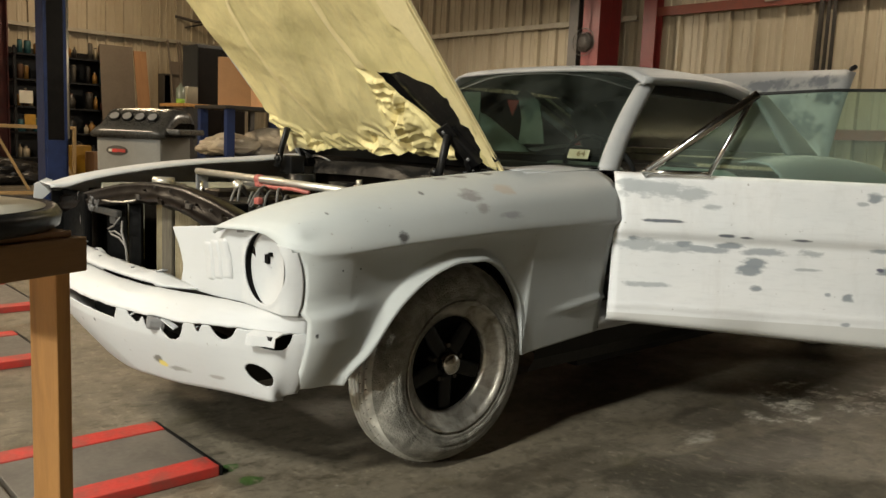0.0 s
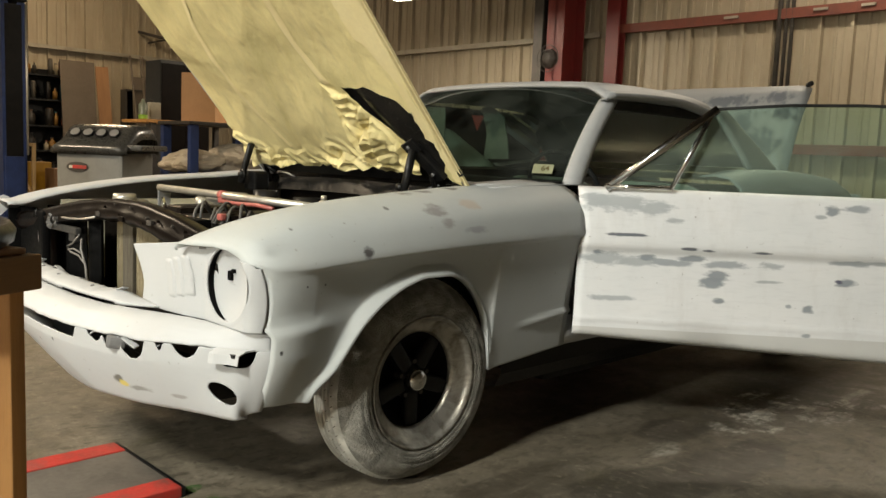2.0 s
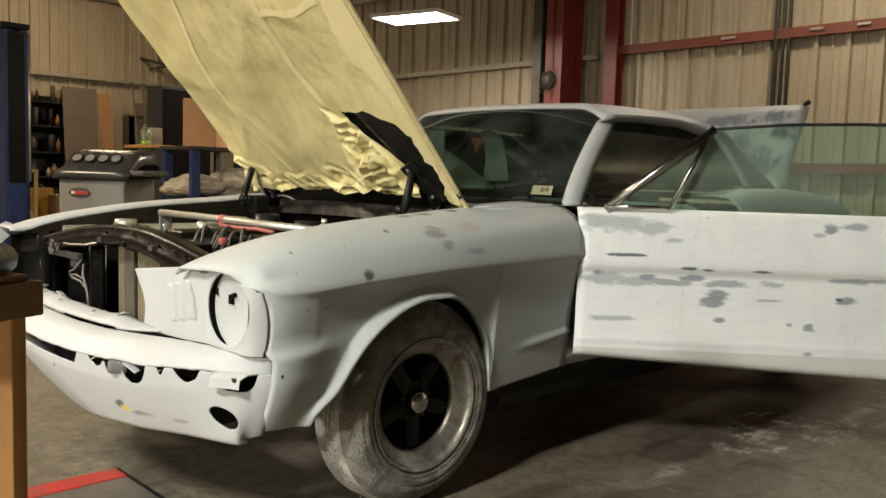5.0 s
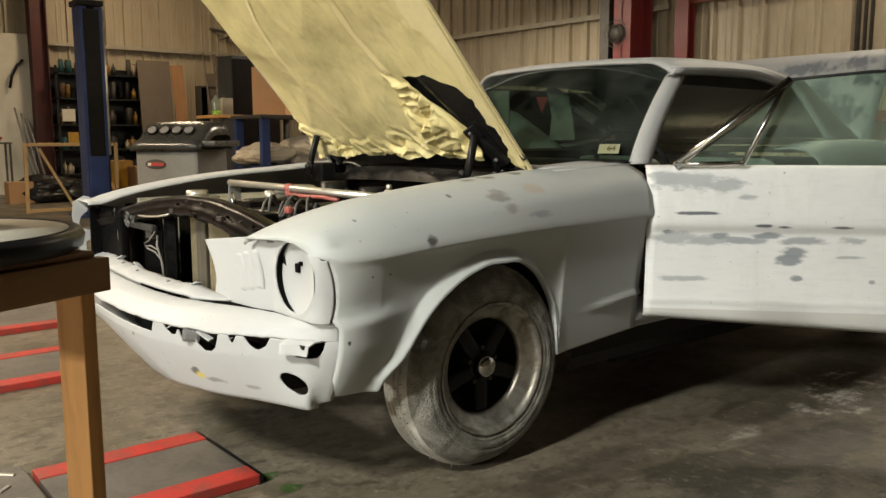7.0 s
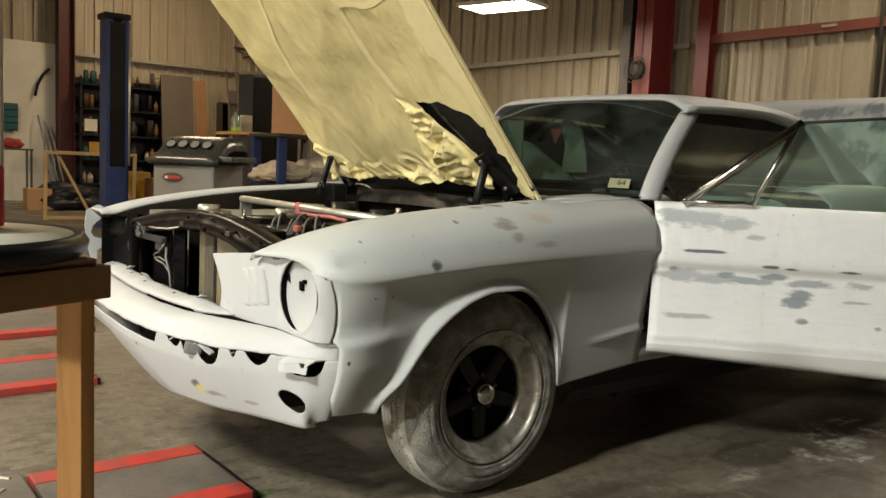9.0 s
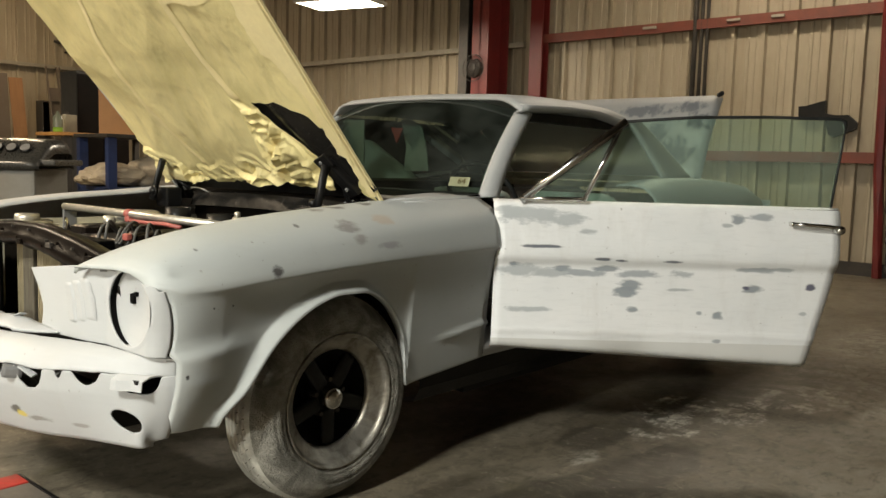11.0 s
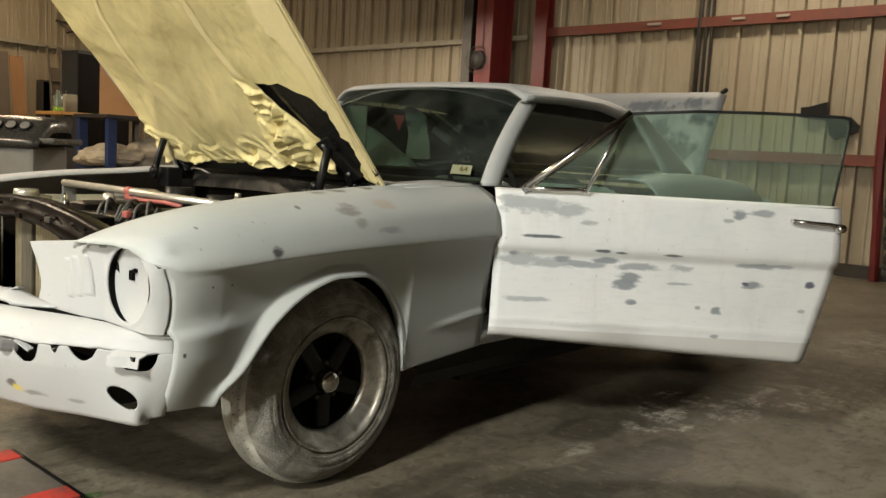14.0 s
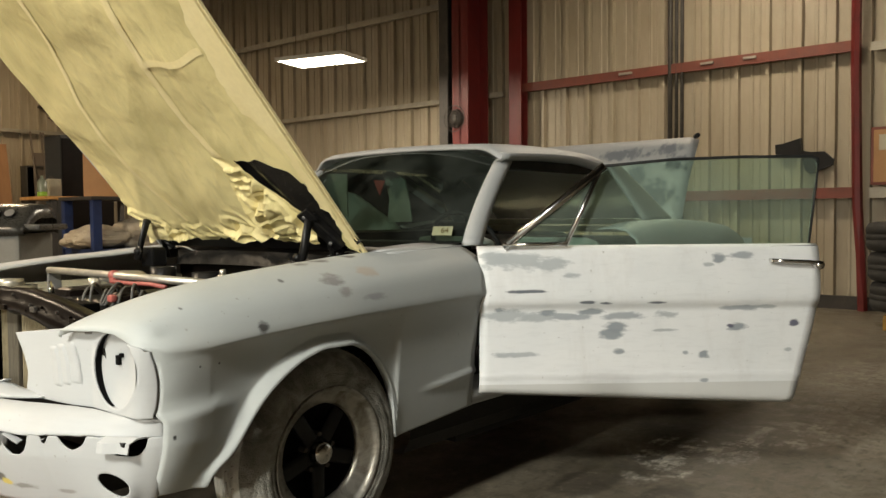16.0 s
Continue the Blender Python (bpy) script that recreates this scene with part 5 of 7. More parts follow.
grid(bm, [[(0.80 + 0.01 * math.sin(t * 8) + dx, 0.175 + 0.33 * t, paper_z(0.80 + 0.01 * math.sin(t * 8) + dx, 0.175 + 0.33 * t) - 0.003) for dx in (0, 0.008, 0.016, 0.024)] for t in np.linspace(0, 1, 40)])
part("tape", bm, M_TAPE, paper, "strip of cream masking tape", True)
for y in (0.50, -0.50):
    bm = bmesh.new()
    a = hood_m @ Vector((0.185, y, -0.045))
    tube(bm, [(-0.13, y * 1.02, 0.86), ((a.x - 0.13) / 2 - 0.01, y * 1.02, (a.z + 0.86) / 2), tuple(a)], 0.014, 8)
    cyl(bm, (-0.13, y * 1.0 - 0.012, 0.895), (-0.13, y * 1.0 + 0.012, 0.895), 0.014, 0.014, 16)
    tube(bm, [(-0.28, y * 1.04, 0.87), (-0.25, y * 1.04, 0.95), tuple(hood_m @ Vector((0.02, y, -0.03)))], 0.012, 8)
    part("hood_hinge", bm, M_BLACK, car, "black steel hood hinge arm", True)

# cowl, glass and roof
bm = bmesh.new()
ws_base = lambda y: -0.60 - 0.225 * (abs(y) / 0.66) ** 2.2
rows = []
for y in np.linspace(-0.80, 0.80, 41):
    zz = 0.945 - 0.026 * (abs(y) / 0.66) ** 2 - 0.028 * smooth((0.52 - abs(y)) / 0.14)
    a, b = -0.335, (ws_base(y) if abs(y) < 0.67 else -0.90)
    rows.append([(a + (b - a) * t, y, min(zz, z_top(max(-0.7, a + (b - a) * t)) + 0.001 + 0.001 * t) if abs(y) > 0.56 else zz - 0.02 * (1 - t)) for t in (0, 0.3, 0.6, 0.85, 1.0)])
rows = [r for r in rows if abs(r[0][1]) <= 0.70]
for s, k in ((-1, 0), (1, -1)):  # the outer edges fold down on to the fenders
    edge = [(x, s * 0.722, z_top(max(x, -0.7)) - 0.004) for x, y, z in rows[k]]
    rows.insert(0 if k == 0 else len(rows), edge)
grid(bm, rows, True)
shell(part("cowl", bm, M_GREYP, car, "grey primed cowl panel", True), 0.003)
head = lambda y: (-1.135 - 0.05 * (abs(y) / 0.55) ** 3, 1.332 - 0.066 * (abs(y) / 0.55) ** 2.6)
bm = bmesh.new()
rows = []
for y in np.linspace(-1, 1, 25):
    yb, yt = y * 0.655, y * 0.55
    b, (hx, hz) = (ws_base(yb), yb, 0.945 - 0.026 * y * y - 0.028 * smooth((0.52 - abs(yb)) / 0.14)), head(yt)
    rows.append([(b[0] + (hx - b[0]) * t - 0.02 * math.sin(math.pi * t) * -1, b[1] + (yt - b[1]) * t, b[2] + (hz - b[2]) * t) for t in np.linspace(0, 1, 8)])
grid(bm, rows, True)
ws = part("windshield", bm, M_WS, car, "dusty windshield glass, its deep tint standing for the unlit cabin", True)
ws.visible_shadow = False
for s in (1, -1):
    bm = bmesh.new()
    rows = []
    for t in np.linspace(0, 1, 12):
        yb, yt = 0.655, 0.55
        hx, hz = head(yt)
        cx, cy, cz = ws_base(yb) + (hx - ws_base(yb)) * t + 0.02 * math.sin(math.pi * t), yb + (yt - yb) * t, 0.914 + (hz - 0.914) * t
        w = 0.066 - 0.008 * t
        rows.append([(cx + 0.012, s * (cy - 0.012), cz - 0.008), (cx + 0.012, s * (cy + 0.006), cz + 0.002), (cx - w * 0.5, s * (cy + 0.028), cz), (cx - w, s * (cy + 0.03), cz - 0.006), (cx - w - 0.012, s * (cy + 0.018), cz - 0.01), (cx - w, s * (cy - 0.02), cz - 0.012)])
    grid(bm, rows, s > 0)
    shell(part("windshield_pillar", bm, M_GREYP, car, "grey primed windshield pillar", True), 0.003)


def roof_z(x, y):
    e = abs(y) / 0.585
    t = (x + 1.12) / -1.15
    c = 1.338 + 0.026 * math.sin(math.pi * min(max(t * 0.9 + 0.12, 0), 1)) - 0.05 * max(0, t - 0.75) ** 2 / 0.06
    return c - 0.018 * e ** 2 - 0.052 * max(0, (e - 0.8) / 0.2) ** 2


bm = bmesh.new()
rows = []
for t in np.linspace(0, 1, 26):
    row = []
    for e in np.linspace(-1, 1, 41):
        y = e * 0.585
        x = -1.115 - 0.05 * abs(e) ** 3 - 1.13 * t
        z = roof_z(x, y)
        if t == 0:
            z -= 0.016
        row.append((x, y, z))
    rows.append(row)
grid(bm, rows)
shell(part("roof", bm, M_GREYP, car, "light grey primed steel roof", True), 0.012)
bm = bmesh.new()
rows = [[(x, s, z) for s, z in ((0.56, 1.262), (0.592, 1.27), (0.60, 1.285), (0.585, 1.292))] for x in np.linspace(-1.15, -2.03, 14)]
for i, r in enumerate(rows):
    k = i / 13
    rows[i] = [(x, y, z + 0.018 * math.sin(math.pi * min(1, k * 0.9)) - 0.02 * max(0, k - 0.7) / 0.3) for x, y, z in r]
grid(bm, rows)
shell(part("roof_rail", bm, M_GREYP, car, "primed roof rail over the door opening", True), 0.004)
bm = bmesh.new()
box(bm, (-1.60, 0.545, 1.252), (0.80, 0.03, 0.045), None, 0.006)
part("headlining_edge", bm, M_DASH, car, "dark weather strip under the roof")
for s in (1, -1):
    bm = bmesh.new()
    rows = []
    for t in np.linspace(0, 1, 14):
        f = (-2.02 - 0.33 * t ** 0.9, 0.585 + 0.05 * t, 1.285 - 0.29 * t)
        b = (-2.24 - 0.56 * t, 0.54 + 0.04 * t, 1.285 - 0.285 * t)
        rows.append([(f[0] + (b[0] - f[0]) * k, s * (f[1] + (b[1] - f[1]) * k + 0.012 * math.sin(math.pi * k)), f[2] + (b[2] - f[2]) * k) for k in np.linspace(0, 1, 7)])
    grid(bm, rows, s < 0)
    shell(part("sail_panel", bm, M_PRIMER, car, "primed sail panel behind the side window", True), 0.02)
bm = bmesh.new()
grid(bm, [[(-2.24 - 0.5 * t, y * (0.54 + 0.05 * t), 1.30 - 0.29 * t) for t in np.linspace(0, 1, 6)] for y in np.linspace(-1, 1, 13)], True)
rg = part("rear_window", bm, M_REAR, car, "rear window glass", True)
rg.visible_shadow = False

bm = bmesh.new()
grid(bm, [[(-1.0 - 1.25 * t, -0.66 + 0.08 * k, 0.955 + 0.31 * k) for k in (0, 0.5, 1)] for t in np.linspace(0, 1, 6)])
sg = part("side_window", bm, M_SIDE, car, "dirty dark side glass", True)
sg.visible_shadow = False

# rear quarters, deck and tail
q_top = ease([-3.6, -3.45, -3.05, -2.5, -2.2, -1.88], [0.86, 0.93, 0.985, 1.005, 1.0, 0.965])
for s in (1, -1):
    bm = bmesh.new()
    rows = []
    for x in np.linspace(-1.895, -3.60, 48):
        zt = q_top(x)
        yo = 0.866 - 0.10 * max(0, (-x - 2.9) / 0.7) ** 2
        d = math.hypot((x + 2.743) / 0.36, 0)
        zb = 0.33 + (0.31 * math.sqrt(max(0, 1 - d * d)) if d < 1 else 0)
        rows.append([(x, s * y, z) for y, z in ((yo - 0.24, zt - 0.005), (yo - 0.16, zt), (yo - 0.09, zt - 0.012), (yo - 0.035, zt - 0.055), (yo - 0.01, zt - 0.13), (yo, 0.765), (yo - 0.016, 0.74), (yo - 0.02, 0.66), (yo - 0.02, zb))])
    grid(bm, rows, s < 0)
    shell(part("quarter_panel", bm, M_PRIMER, car, "light grey primed rear quarter panel", True), 0.004)
    bm = bmesh.new()
    grid(bm, [[(x, s * 0.78, 0.45), (x, s * 0.806, 0.40), (x, s * 0.806, 0.36), (x, s * 0.79, 0.346), (x, s * 0.745, 0.335)] for x in np.linspace(-0.67, -2.38, 8)], s < 0)
    part("rocker", bm, M_PRIMER, car, "primed rocker panel below the door opening", True)
    # lower rocker is coloured black for the shadow beneath the sill
    bm = bmesh.new()
    grid(bm, [[(x, s * 0.75, 0.36), (x, s * 0.748, 0.27), (x, s * 0.72, 0.22), (x, s * 0.64, 0.21)] for x in np.linspace(-0.40, -2.4, 8)], s < 0)
    part("rocker_shade", bm, M_BLACK, car, "lower rocker, black for the shadow under the sill")
bm = bmesh.new()
grid(bm, [[(-3.60, y, z) for z in (0.34, 0.5, 0.7, 0.88)] for y in np.linspace(-0.77, 0.77, 9)], True)
part("tail_panel", bm, M_PRIMER, car, "primed tail panel")
bm = bmesh.new()
box(bm, (-1.70, 0, 0.265), (2.0, 1.40, 0.15))
box(bm, (-0.1, 0, 0.25), (0.30, 1.0, 0.12))
box(bm, (0.2, 0, 0.33), (0.9, 0.9, 0.12))
box(bm, (-3.1, 0, 0.36), (0.9, 1.3, 0.06))
part("underbody", bm, M_BLACK, car, "black underside")
lid = new("trunk_lid")
lid.parent = car
lid.matrix_basis = Matrix.Translation((-2.90, 0, 1.0)) @ Matrix.Rotation(math.radians(57), 4, "Y")
tagged(lid, "raised trunk lid with dark sanded patches")
bm = bmesh.new()
grid(bm, [[(-0.60 * t, y * (0.60 - 0.03 * t), 0.03 * math.sin(math.pi * t) * (1 - y * y * 0.3) - 0.03 * (abs(y) > 0.97)) for t in np.linspace(0, 1, 10)] for y in np.linspace(-1, 1, 25)], True)
shell(part("lid_skin", bm, M_LID, lid, "primed skin with dark patches", True), 0.02)
bm = bmesh.new()
cyl(bm, (-0.60, 0.55, 0.0), (-0.60, 0.58, 0.02), 0.014, 0.014, 10)
part("bump_stop", bm, M_BLACK, lid, "black rubber stop", True)

# cabin
bm = bmesh.new()
rows = [[(x, y, z) for x, z in ((-0.72, 0.86), (-0.74, 0.925), (-0.90, 0.93), (-1.0, 0.90), (-1.02, 0.80), (-0.98, 0.68))] for y in np.linspace(-0.66, 0.66, 9)]
grid(bm, rows)
part("dashboard", bm, M_DASH, car, "dark dashboard", True)
for s in (1, -1):
    seat = new("front_seat")
    seat.parent = car
    tagged(seat, "pale green vinyl bucket seat")
    part("seat_back", boxed((0, 0, 0), (0.15, 0.50, 0.48), pose(-1.93, s * 0.33, 0.68, 0, -14, 0), 0.06), M_SEAT, seat, "", True)
    part("seat_cushion", boxed((-1.62, s * 0.33, 0.50), (0.52, 0.50, 0.16), None, 0.05), M_SEAT, seat, "", True)
# bench takes the dark vinyl so the unlit rear of the cabin stays black
bm = bmesh.new()
box(bm, (0, 0, 0), (0.16, 1.15, 0.40), pose(-2.50, 0, 0.715, 0, -18, 0), 0.05)
box(bm, (-2.3, 0, 0.5), (0.45, 1.15, 0.18), None, 0.05)
part("rear_seat", bm, M_DASH, car, "rear bench, darkened for the unlit cabin", True)
bm = bmesh.new()
box(bm, (-2.62, 0, 0.992), (0.05, 1.15, 0.035), None, 0.006)
box(bm, (-2.605, 0, 0.950), (0.04, 1.15, 0.036), None, 0.008)
part("parcel_shelf", bm, M_CREAM, car, "cream parcel shelf with grimy edge")
bm = bmesh.new()
box(bm, (-1.9, -0.72, 0.65), (2.0, 0.03, 0.62))
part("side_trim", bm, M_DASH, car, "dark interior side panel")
bm = bmesh.new()
box(bm, (-1.9, -0.70, 0.965), (2.4, 0.03, 0.05), None, 0.008)
part("window_ledge", bm, M_CREAM, car, "cream painted window ledge")
wheel_m = pose(-1.25, 0.33, 0.875, 0, -65, 0)
bm = bmesh.new()
tube(bm, [wheel_m @ Vector((0.19 * math.cos(a), 0.19 * math.sin(a), 0)) for a in np.linspace(0, 2 * math.pi, 33)], 0.011, 8)
for a in (0.3, math.pi - 0.3, 1.5 * math.pi):
    tube(bm, [wheel_m @ Vector((0.03 * math.cos(a), 0.03 * math.sin(a), 0.03)), wheel_m @ Vector((0.19 * math.cos(a), 0.19 * math.sin(a), 0))], 0.009, 6)
cyl(bm, wheel_m @ Vector((0, 0, -0.02)), wheel_m @ Vector((0, 0, 0.05)), 0.045, 0.035, 16)
tube(bm, [wheel_m @ Vector((0, 0, 0)), (-0.85, 0.33, 0.78)], 0.022, 8)
part("steering_wheel", bm, M_DASH, car, "dark three-spoke steering wheel", True)
bm = bmesh.new()
prism(bm, [(-0.285, 1.212), (-0.205, 1.208), (-0.246, 1.135)], 0.006, pose(-1.28, 0, 0, 0, 0, 90))
part("red_rag", bm, M_RAG, car, "red rag hung in the cabin")
bm = bmesh.new()
prism(bm, [(-0.275, 1.25), (-0.22, 1.262), (-0.13, 1.21), (-0.10, 1.10), (-0.085, 1.005), (-0.25, 1.0), (-0.235, 1.12)], 0.006, pose(-1.34, 0, 0, 0, 0, 90))
part("hung_cloth", bm, M_CLOTH, car, "pale green cloth hung in the cabin")
bm = bmesh.new()
prism(bm, [(-0.541, 1.248), (-0.394, 1.245), (-0.391, 1.032), (-0.54, 1.03)], 0.006, pose(-1.2, 0, 0, 0, 0, 90))
part("paper_sheet", bm, M_CLOTH, car, "pale paper sheet behind the glass")
bm = bmesh.new()
box(bm, (0, 0, 0), (0.004, 0.08, 0.042), pose(-0.792, 0.57, 0.972, 0, -36, 22), 0.0)
stick = part("windshield_sticker", bm, M_STICKER, car, "yellowed inspection sticker reading 64")
cu = bpy.data.curves.new("sticker_text", "FONT")
cu.body, cu.size, cu.extrude, cu.align_x, cu.align_y = "64", 0.034, 0.0005, "CENTER", "CENTER"
cu.materials.append(M_OLIVE)
tx = new("sticker_text", cu)
tx.parent = stick
tx.matrix_basis = pose(-0.792, 0.57, 0.972, 0, -36, 22) @ pose(0.004, 0.01, 0, 90, 0, 90)

# door, swung open on its front edge
DOOR = Matrix(((-0.668, -0.744, 0, -0.665), (0.744, -0.668, 0, 0.85), (0, 0, 1, 0), (0, 0, 0, 1)))
door = new("door")
door.parent = car
door.matrix_basis = DOOR
tagged(door, "open primed door with sanded grey patches")
d_front = ease([0.35, 0.46, 0.70, 0.745, 0.91], [-0.006, -0.004, -0.002, 0.006, -0.010])
d_rear = ease([0.35, 0.44, 0.72, 0.92], [1.135, 1.156, 1.218, 1.228])
d_out = ease([0.34, 0.36, 0.43, 0.452, 0.465, 0.58, 0.69, 0.706, 0.722, 0.74, 0.82, 0.895, 0.915, 0.92], [-0.045, -0.020, -0.014, -0.010, -0.013, -0.014, -0.012, -0.004, 0.006, 0.007, -0.006, -0.024, -0.034, -0.06])
bm = bmesh.new()
rows = []
for t in np.linspace(0, 1, 36):
    row = []
    for k in np.linspace(0, 1, 60):
        bot = 0.391 + (0.342 - 0.391) * t
        z = bot + (0.918 - bot) * k
        zz = 0.34 + (z - bot) / (0.918 - bot) * (0.92 - 0.34) if z < 0.45 else z
        u = d_front(z) + (d_rear(z) - d_front(z)) * t
        row.append((u, -d_out(zz) + 0.004 * (t - 0.5) ** 2, z))
    rows.append(row)
grid(bm, rows)
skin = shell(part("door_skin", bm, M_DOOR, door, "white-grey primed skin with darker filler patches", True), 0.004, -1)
bm = bmesh.new()
rim = [(d_front(z), z) for z in np.linspace(0.402, 0.90, 8)] + [(d_rear(z), z) for z in np.linspace(0.915, 0.356, 8)]
prism(bm, [(x + (0.006 if x < 0.5 else -0.006), z) for x, z in rim], 0.09, pose(0, 0.03, 0))
part("door_shell", bm, M_DASH, door, "dark inner door shell")
bm = bmesh.new()
tube(bm, [(0.085, 0.02, 0.916), (0.27, 0.015, 1.063), (0.445, 0.01, 1.203)], 0.015, 10)
tube(bm, [(0.105, 0.012, 0.93), (0.28, 0.008, 1.06), (0.42, 0.004, 1.172)], 0.006, 6)
tube(bm, [(0.305, 0.012, 0.92), (0.36, 0.01, 1.04), (0.425, 0.008, 1.18)], 0.009, 8)
tube(bm, [(0.085, 0.012, 0.925), (0.305, 0.012, 0.928)], 0.009, 6)
vent = part("vent_frame", bm, M_CHROME, door, "pitted chrome vent window frame", True)
bm = bmesh.new()
prism(bm, [(0.10, 0.925), (0.305, 0.928), (0.42, 1.175)], 0.004, pose(0, 0.012, 0))
vg = part("vent_glass", bm, M_GLASS, vent, "tinted vent glass")
bm = bmesh.new()
out = [(0.31, 0.90), (1.20, 0.905)] + [(1.20 + 0.035 * t, 0.905 + 0.315 * t) for t in (0.3, 0.6, 0.95)] + [(1.225, 1.232), (0.95, 1.232), (0.70, 1.224), (0.46, 1.203), (0.425, 1.18), (0.36, 1.03)]
prism(bm, out, 0.005, pose(0, 0.052, 0))
dg = part("door_glass", bm, M_GLASS, door, "raised green-tinted door glass, dusty")
bm = bmesh.new()
tube(bm, [(0.445, 0.054, 1.205), (0.70, 0.054, 1.228), (0.95, 0.054, 1.236), (1.215, 0.054, 1.237), (1.236, 0.054, 1.228), (1.238, 0.054, 1.21)], 0.006, 6)
tube(bm, [(1.238, 0.054, 1.21), (1.225, 0.054, 1.08), (1.207, 0.054, 0.92)], 0.004, 6)
part("glass_trim", bm, M_DASH, dg, "thin dark edge of the glass", True)
for g in (vg, dg):
    g.visible_shadow = False
bm = bmesh.new()
tube(bm, [(1.05, -0.012, 0.862), (1.10, -0.018, 0.860), (1.17, -0.02, 0.857), (1.205, -0.018, 0.853)], 0.008, 8)
cyl(bm, (1.21, 0.02, 0.846), (1.21, -0.03, 0.846), 0.016, 0.015, 16)
box(bm, (1.05, 0.0, 0.862), (0.02, 0.03, 0.016), None, 0.004)
part("door_handle", bm, M_CHROME, door, "chrome push-button door handle", True)
bm = bmesh.new()
box(bm, (-0.68, 0.755, 0.62), (0.03, 0.06, 0.46))
part("hinge_pillar", bm, M_BLACK, car, "dark door hinge pillar")


# wheels
def wheel(y, s):
    w = new("wheel")
    w.parent = car
    R = 0.318
    bm = bmesh.new()
    prof = [(0.203, -0.006), (0.210, 0.003), (0.222, 0.0085), (0.2235, 0.0075), (0.226, 0.0095), (0.246, 0.011), (0.2475, 0.0095), (0.250, 0.0105), (0.264, 0.007), (0.280, -0.004), (0.294, -0.019), (0.305, -0.036)]
    lathe(bm, prof + [(0.222, -0.17), (0.21, -0.16)], None, 72)
    bmesh.ops.delete(bm, geom=[f for f in bm.faces if f.calc_center_median().to_2d().length > 0.23 and f.calc_center_median().z < -0.06], context="FACES")
    tyre = part("tyre", bm, M_TYRE, w, "dusty black rubber tyre", True)
    bm = bmesh.new()
    tread_prof = [(0.305, -0.036), (0.311, -0.048), (0.3145, -0.060)]
    for k, z in enumerate((-0.062, -0.080, -0.098, -0.116)):
        tread_prof += [(0.310, z - 0.0005), (0.310, z - 0.0035), (0.3175, z - 0.004), (0.318, z - 0.016)]
    lathe(bm, tread_prof + [(0.312, -0.138), (0.298, -0.158), (0.25, -0.176), (0.215, -0.165)], None, 72)
    tread = part("tread", bm, M_TREAD, tyre, "worn grooved tread, lightened for dust and missing light", True)
    me = bpy.data.meshes.new("sipe")
    b2 = bmesh.new()
    box(b2, (0, 0, 0), (0.0018, 0.015, 0.0015))
    b2.to_mesh(me)
    b2.free()
    me.materials.append(M_TYRE)
    for k in range(64):
        a = 2 * math.pi * k / 64
        for j, h in enumerate((-0.052, -0.072)):
            o = new("sipe", me)
            o.parent = tread
            o.matrix_basis = Matrix.Rotation(a + 0.05 * j, 4, "Z") @ Matrix.Translation((0.3118 if j == 0 else 0.3168, 0, h)) @ pose(0, 0, 0, 90, 90, 0)
    bm = bmesh.new()
    lathe(bm, [(0.147, -0.060), (0.150, -0.040), (0.156, -0.033), (0.170, -0.024), (0.184, -0.015), (0.191, -0.011), (0.1935, -0.0045), (0.198, 0.0005), (0.2025, 0.006), (0.2055, 0.0065), (0.207, 0.002), (0.204, -0.005)], None, 72)
    rim = part("rim", bm, M_RIM, w, "dull aluminium rim lip", True)
    bm = bmesh.new()
    lathe(bm, [(0.150, -0.052), (0.10, -0.085), (0.0, -0.085)], None, 48)
    centre = part("wheel_centre", bm, M_WHEELBLK, w, "black five-spoke wheel centre", True)
    for k in range(5):
        bm = bmesh.new()
        box(bm, (0.092, 0, -0.062), (0.108, 0.050, 0.026), Matrix.Rotation(2 * math.pi * k / 5 + 0.3, 4, "Z"), 0.012)
        part("spoke", bm, M_SPOKE, centre, "", True)
    bm = bmesh.new()
    lathe(bm, [(0.06, -0.085), (0.058, -0.064), (0.03, -0.058), (0.0, -0.058)], None, 32)
    part("hub", bm, M_SPOKE, centre, "", True)
    for k in range(5):
        a = 2 * math.pi * k / 5 + 0.93
        bm = bmesh.new()
        cyl(bm, (0.056 * math.cos(a), 0.056 * math.sin(a), -0.075), (0.056 * math.cos(a), 0.056 * math.sin(a), -0.048), 0.009, 0.008, 6)
        part("lug_nut", bm, M_DARKSTEEL, centre)
    bm = bmesh.new()
    lathe(bm, [(0.036, -0.07), (0.036, -0.036), (0.033, -0.026), (0.025, -0.020), (0.0, -0.018)], None, 12)
    part("hub_cap", bm, M_CHROME, w, "small chrome hub cap", True)
    return w


w0 = wheel(0.79, 1)
w0.matrix_basis = pose(0, 0.792, 0.318, -90, 0, 0)
tagged(w0, "black five-spoke wheel with aluminium lip and dusty tyre")
for x, s in ((-2.743, 1), (0, -1), (-2.743, -1)):
    copy_thing(w0, pose(x, s * 0.792, 0.318, -90 * s, 0, 0))

# ---- lamps ----
M_FRAME = surface("lamp_frame", (0.62, 0.6, 0.55), (0.5, 0.47, 0.42), 0.5)


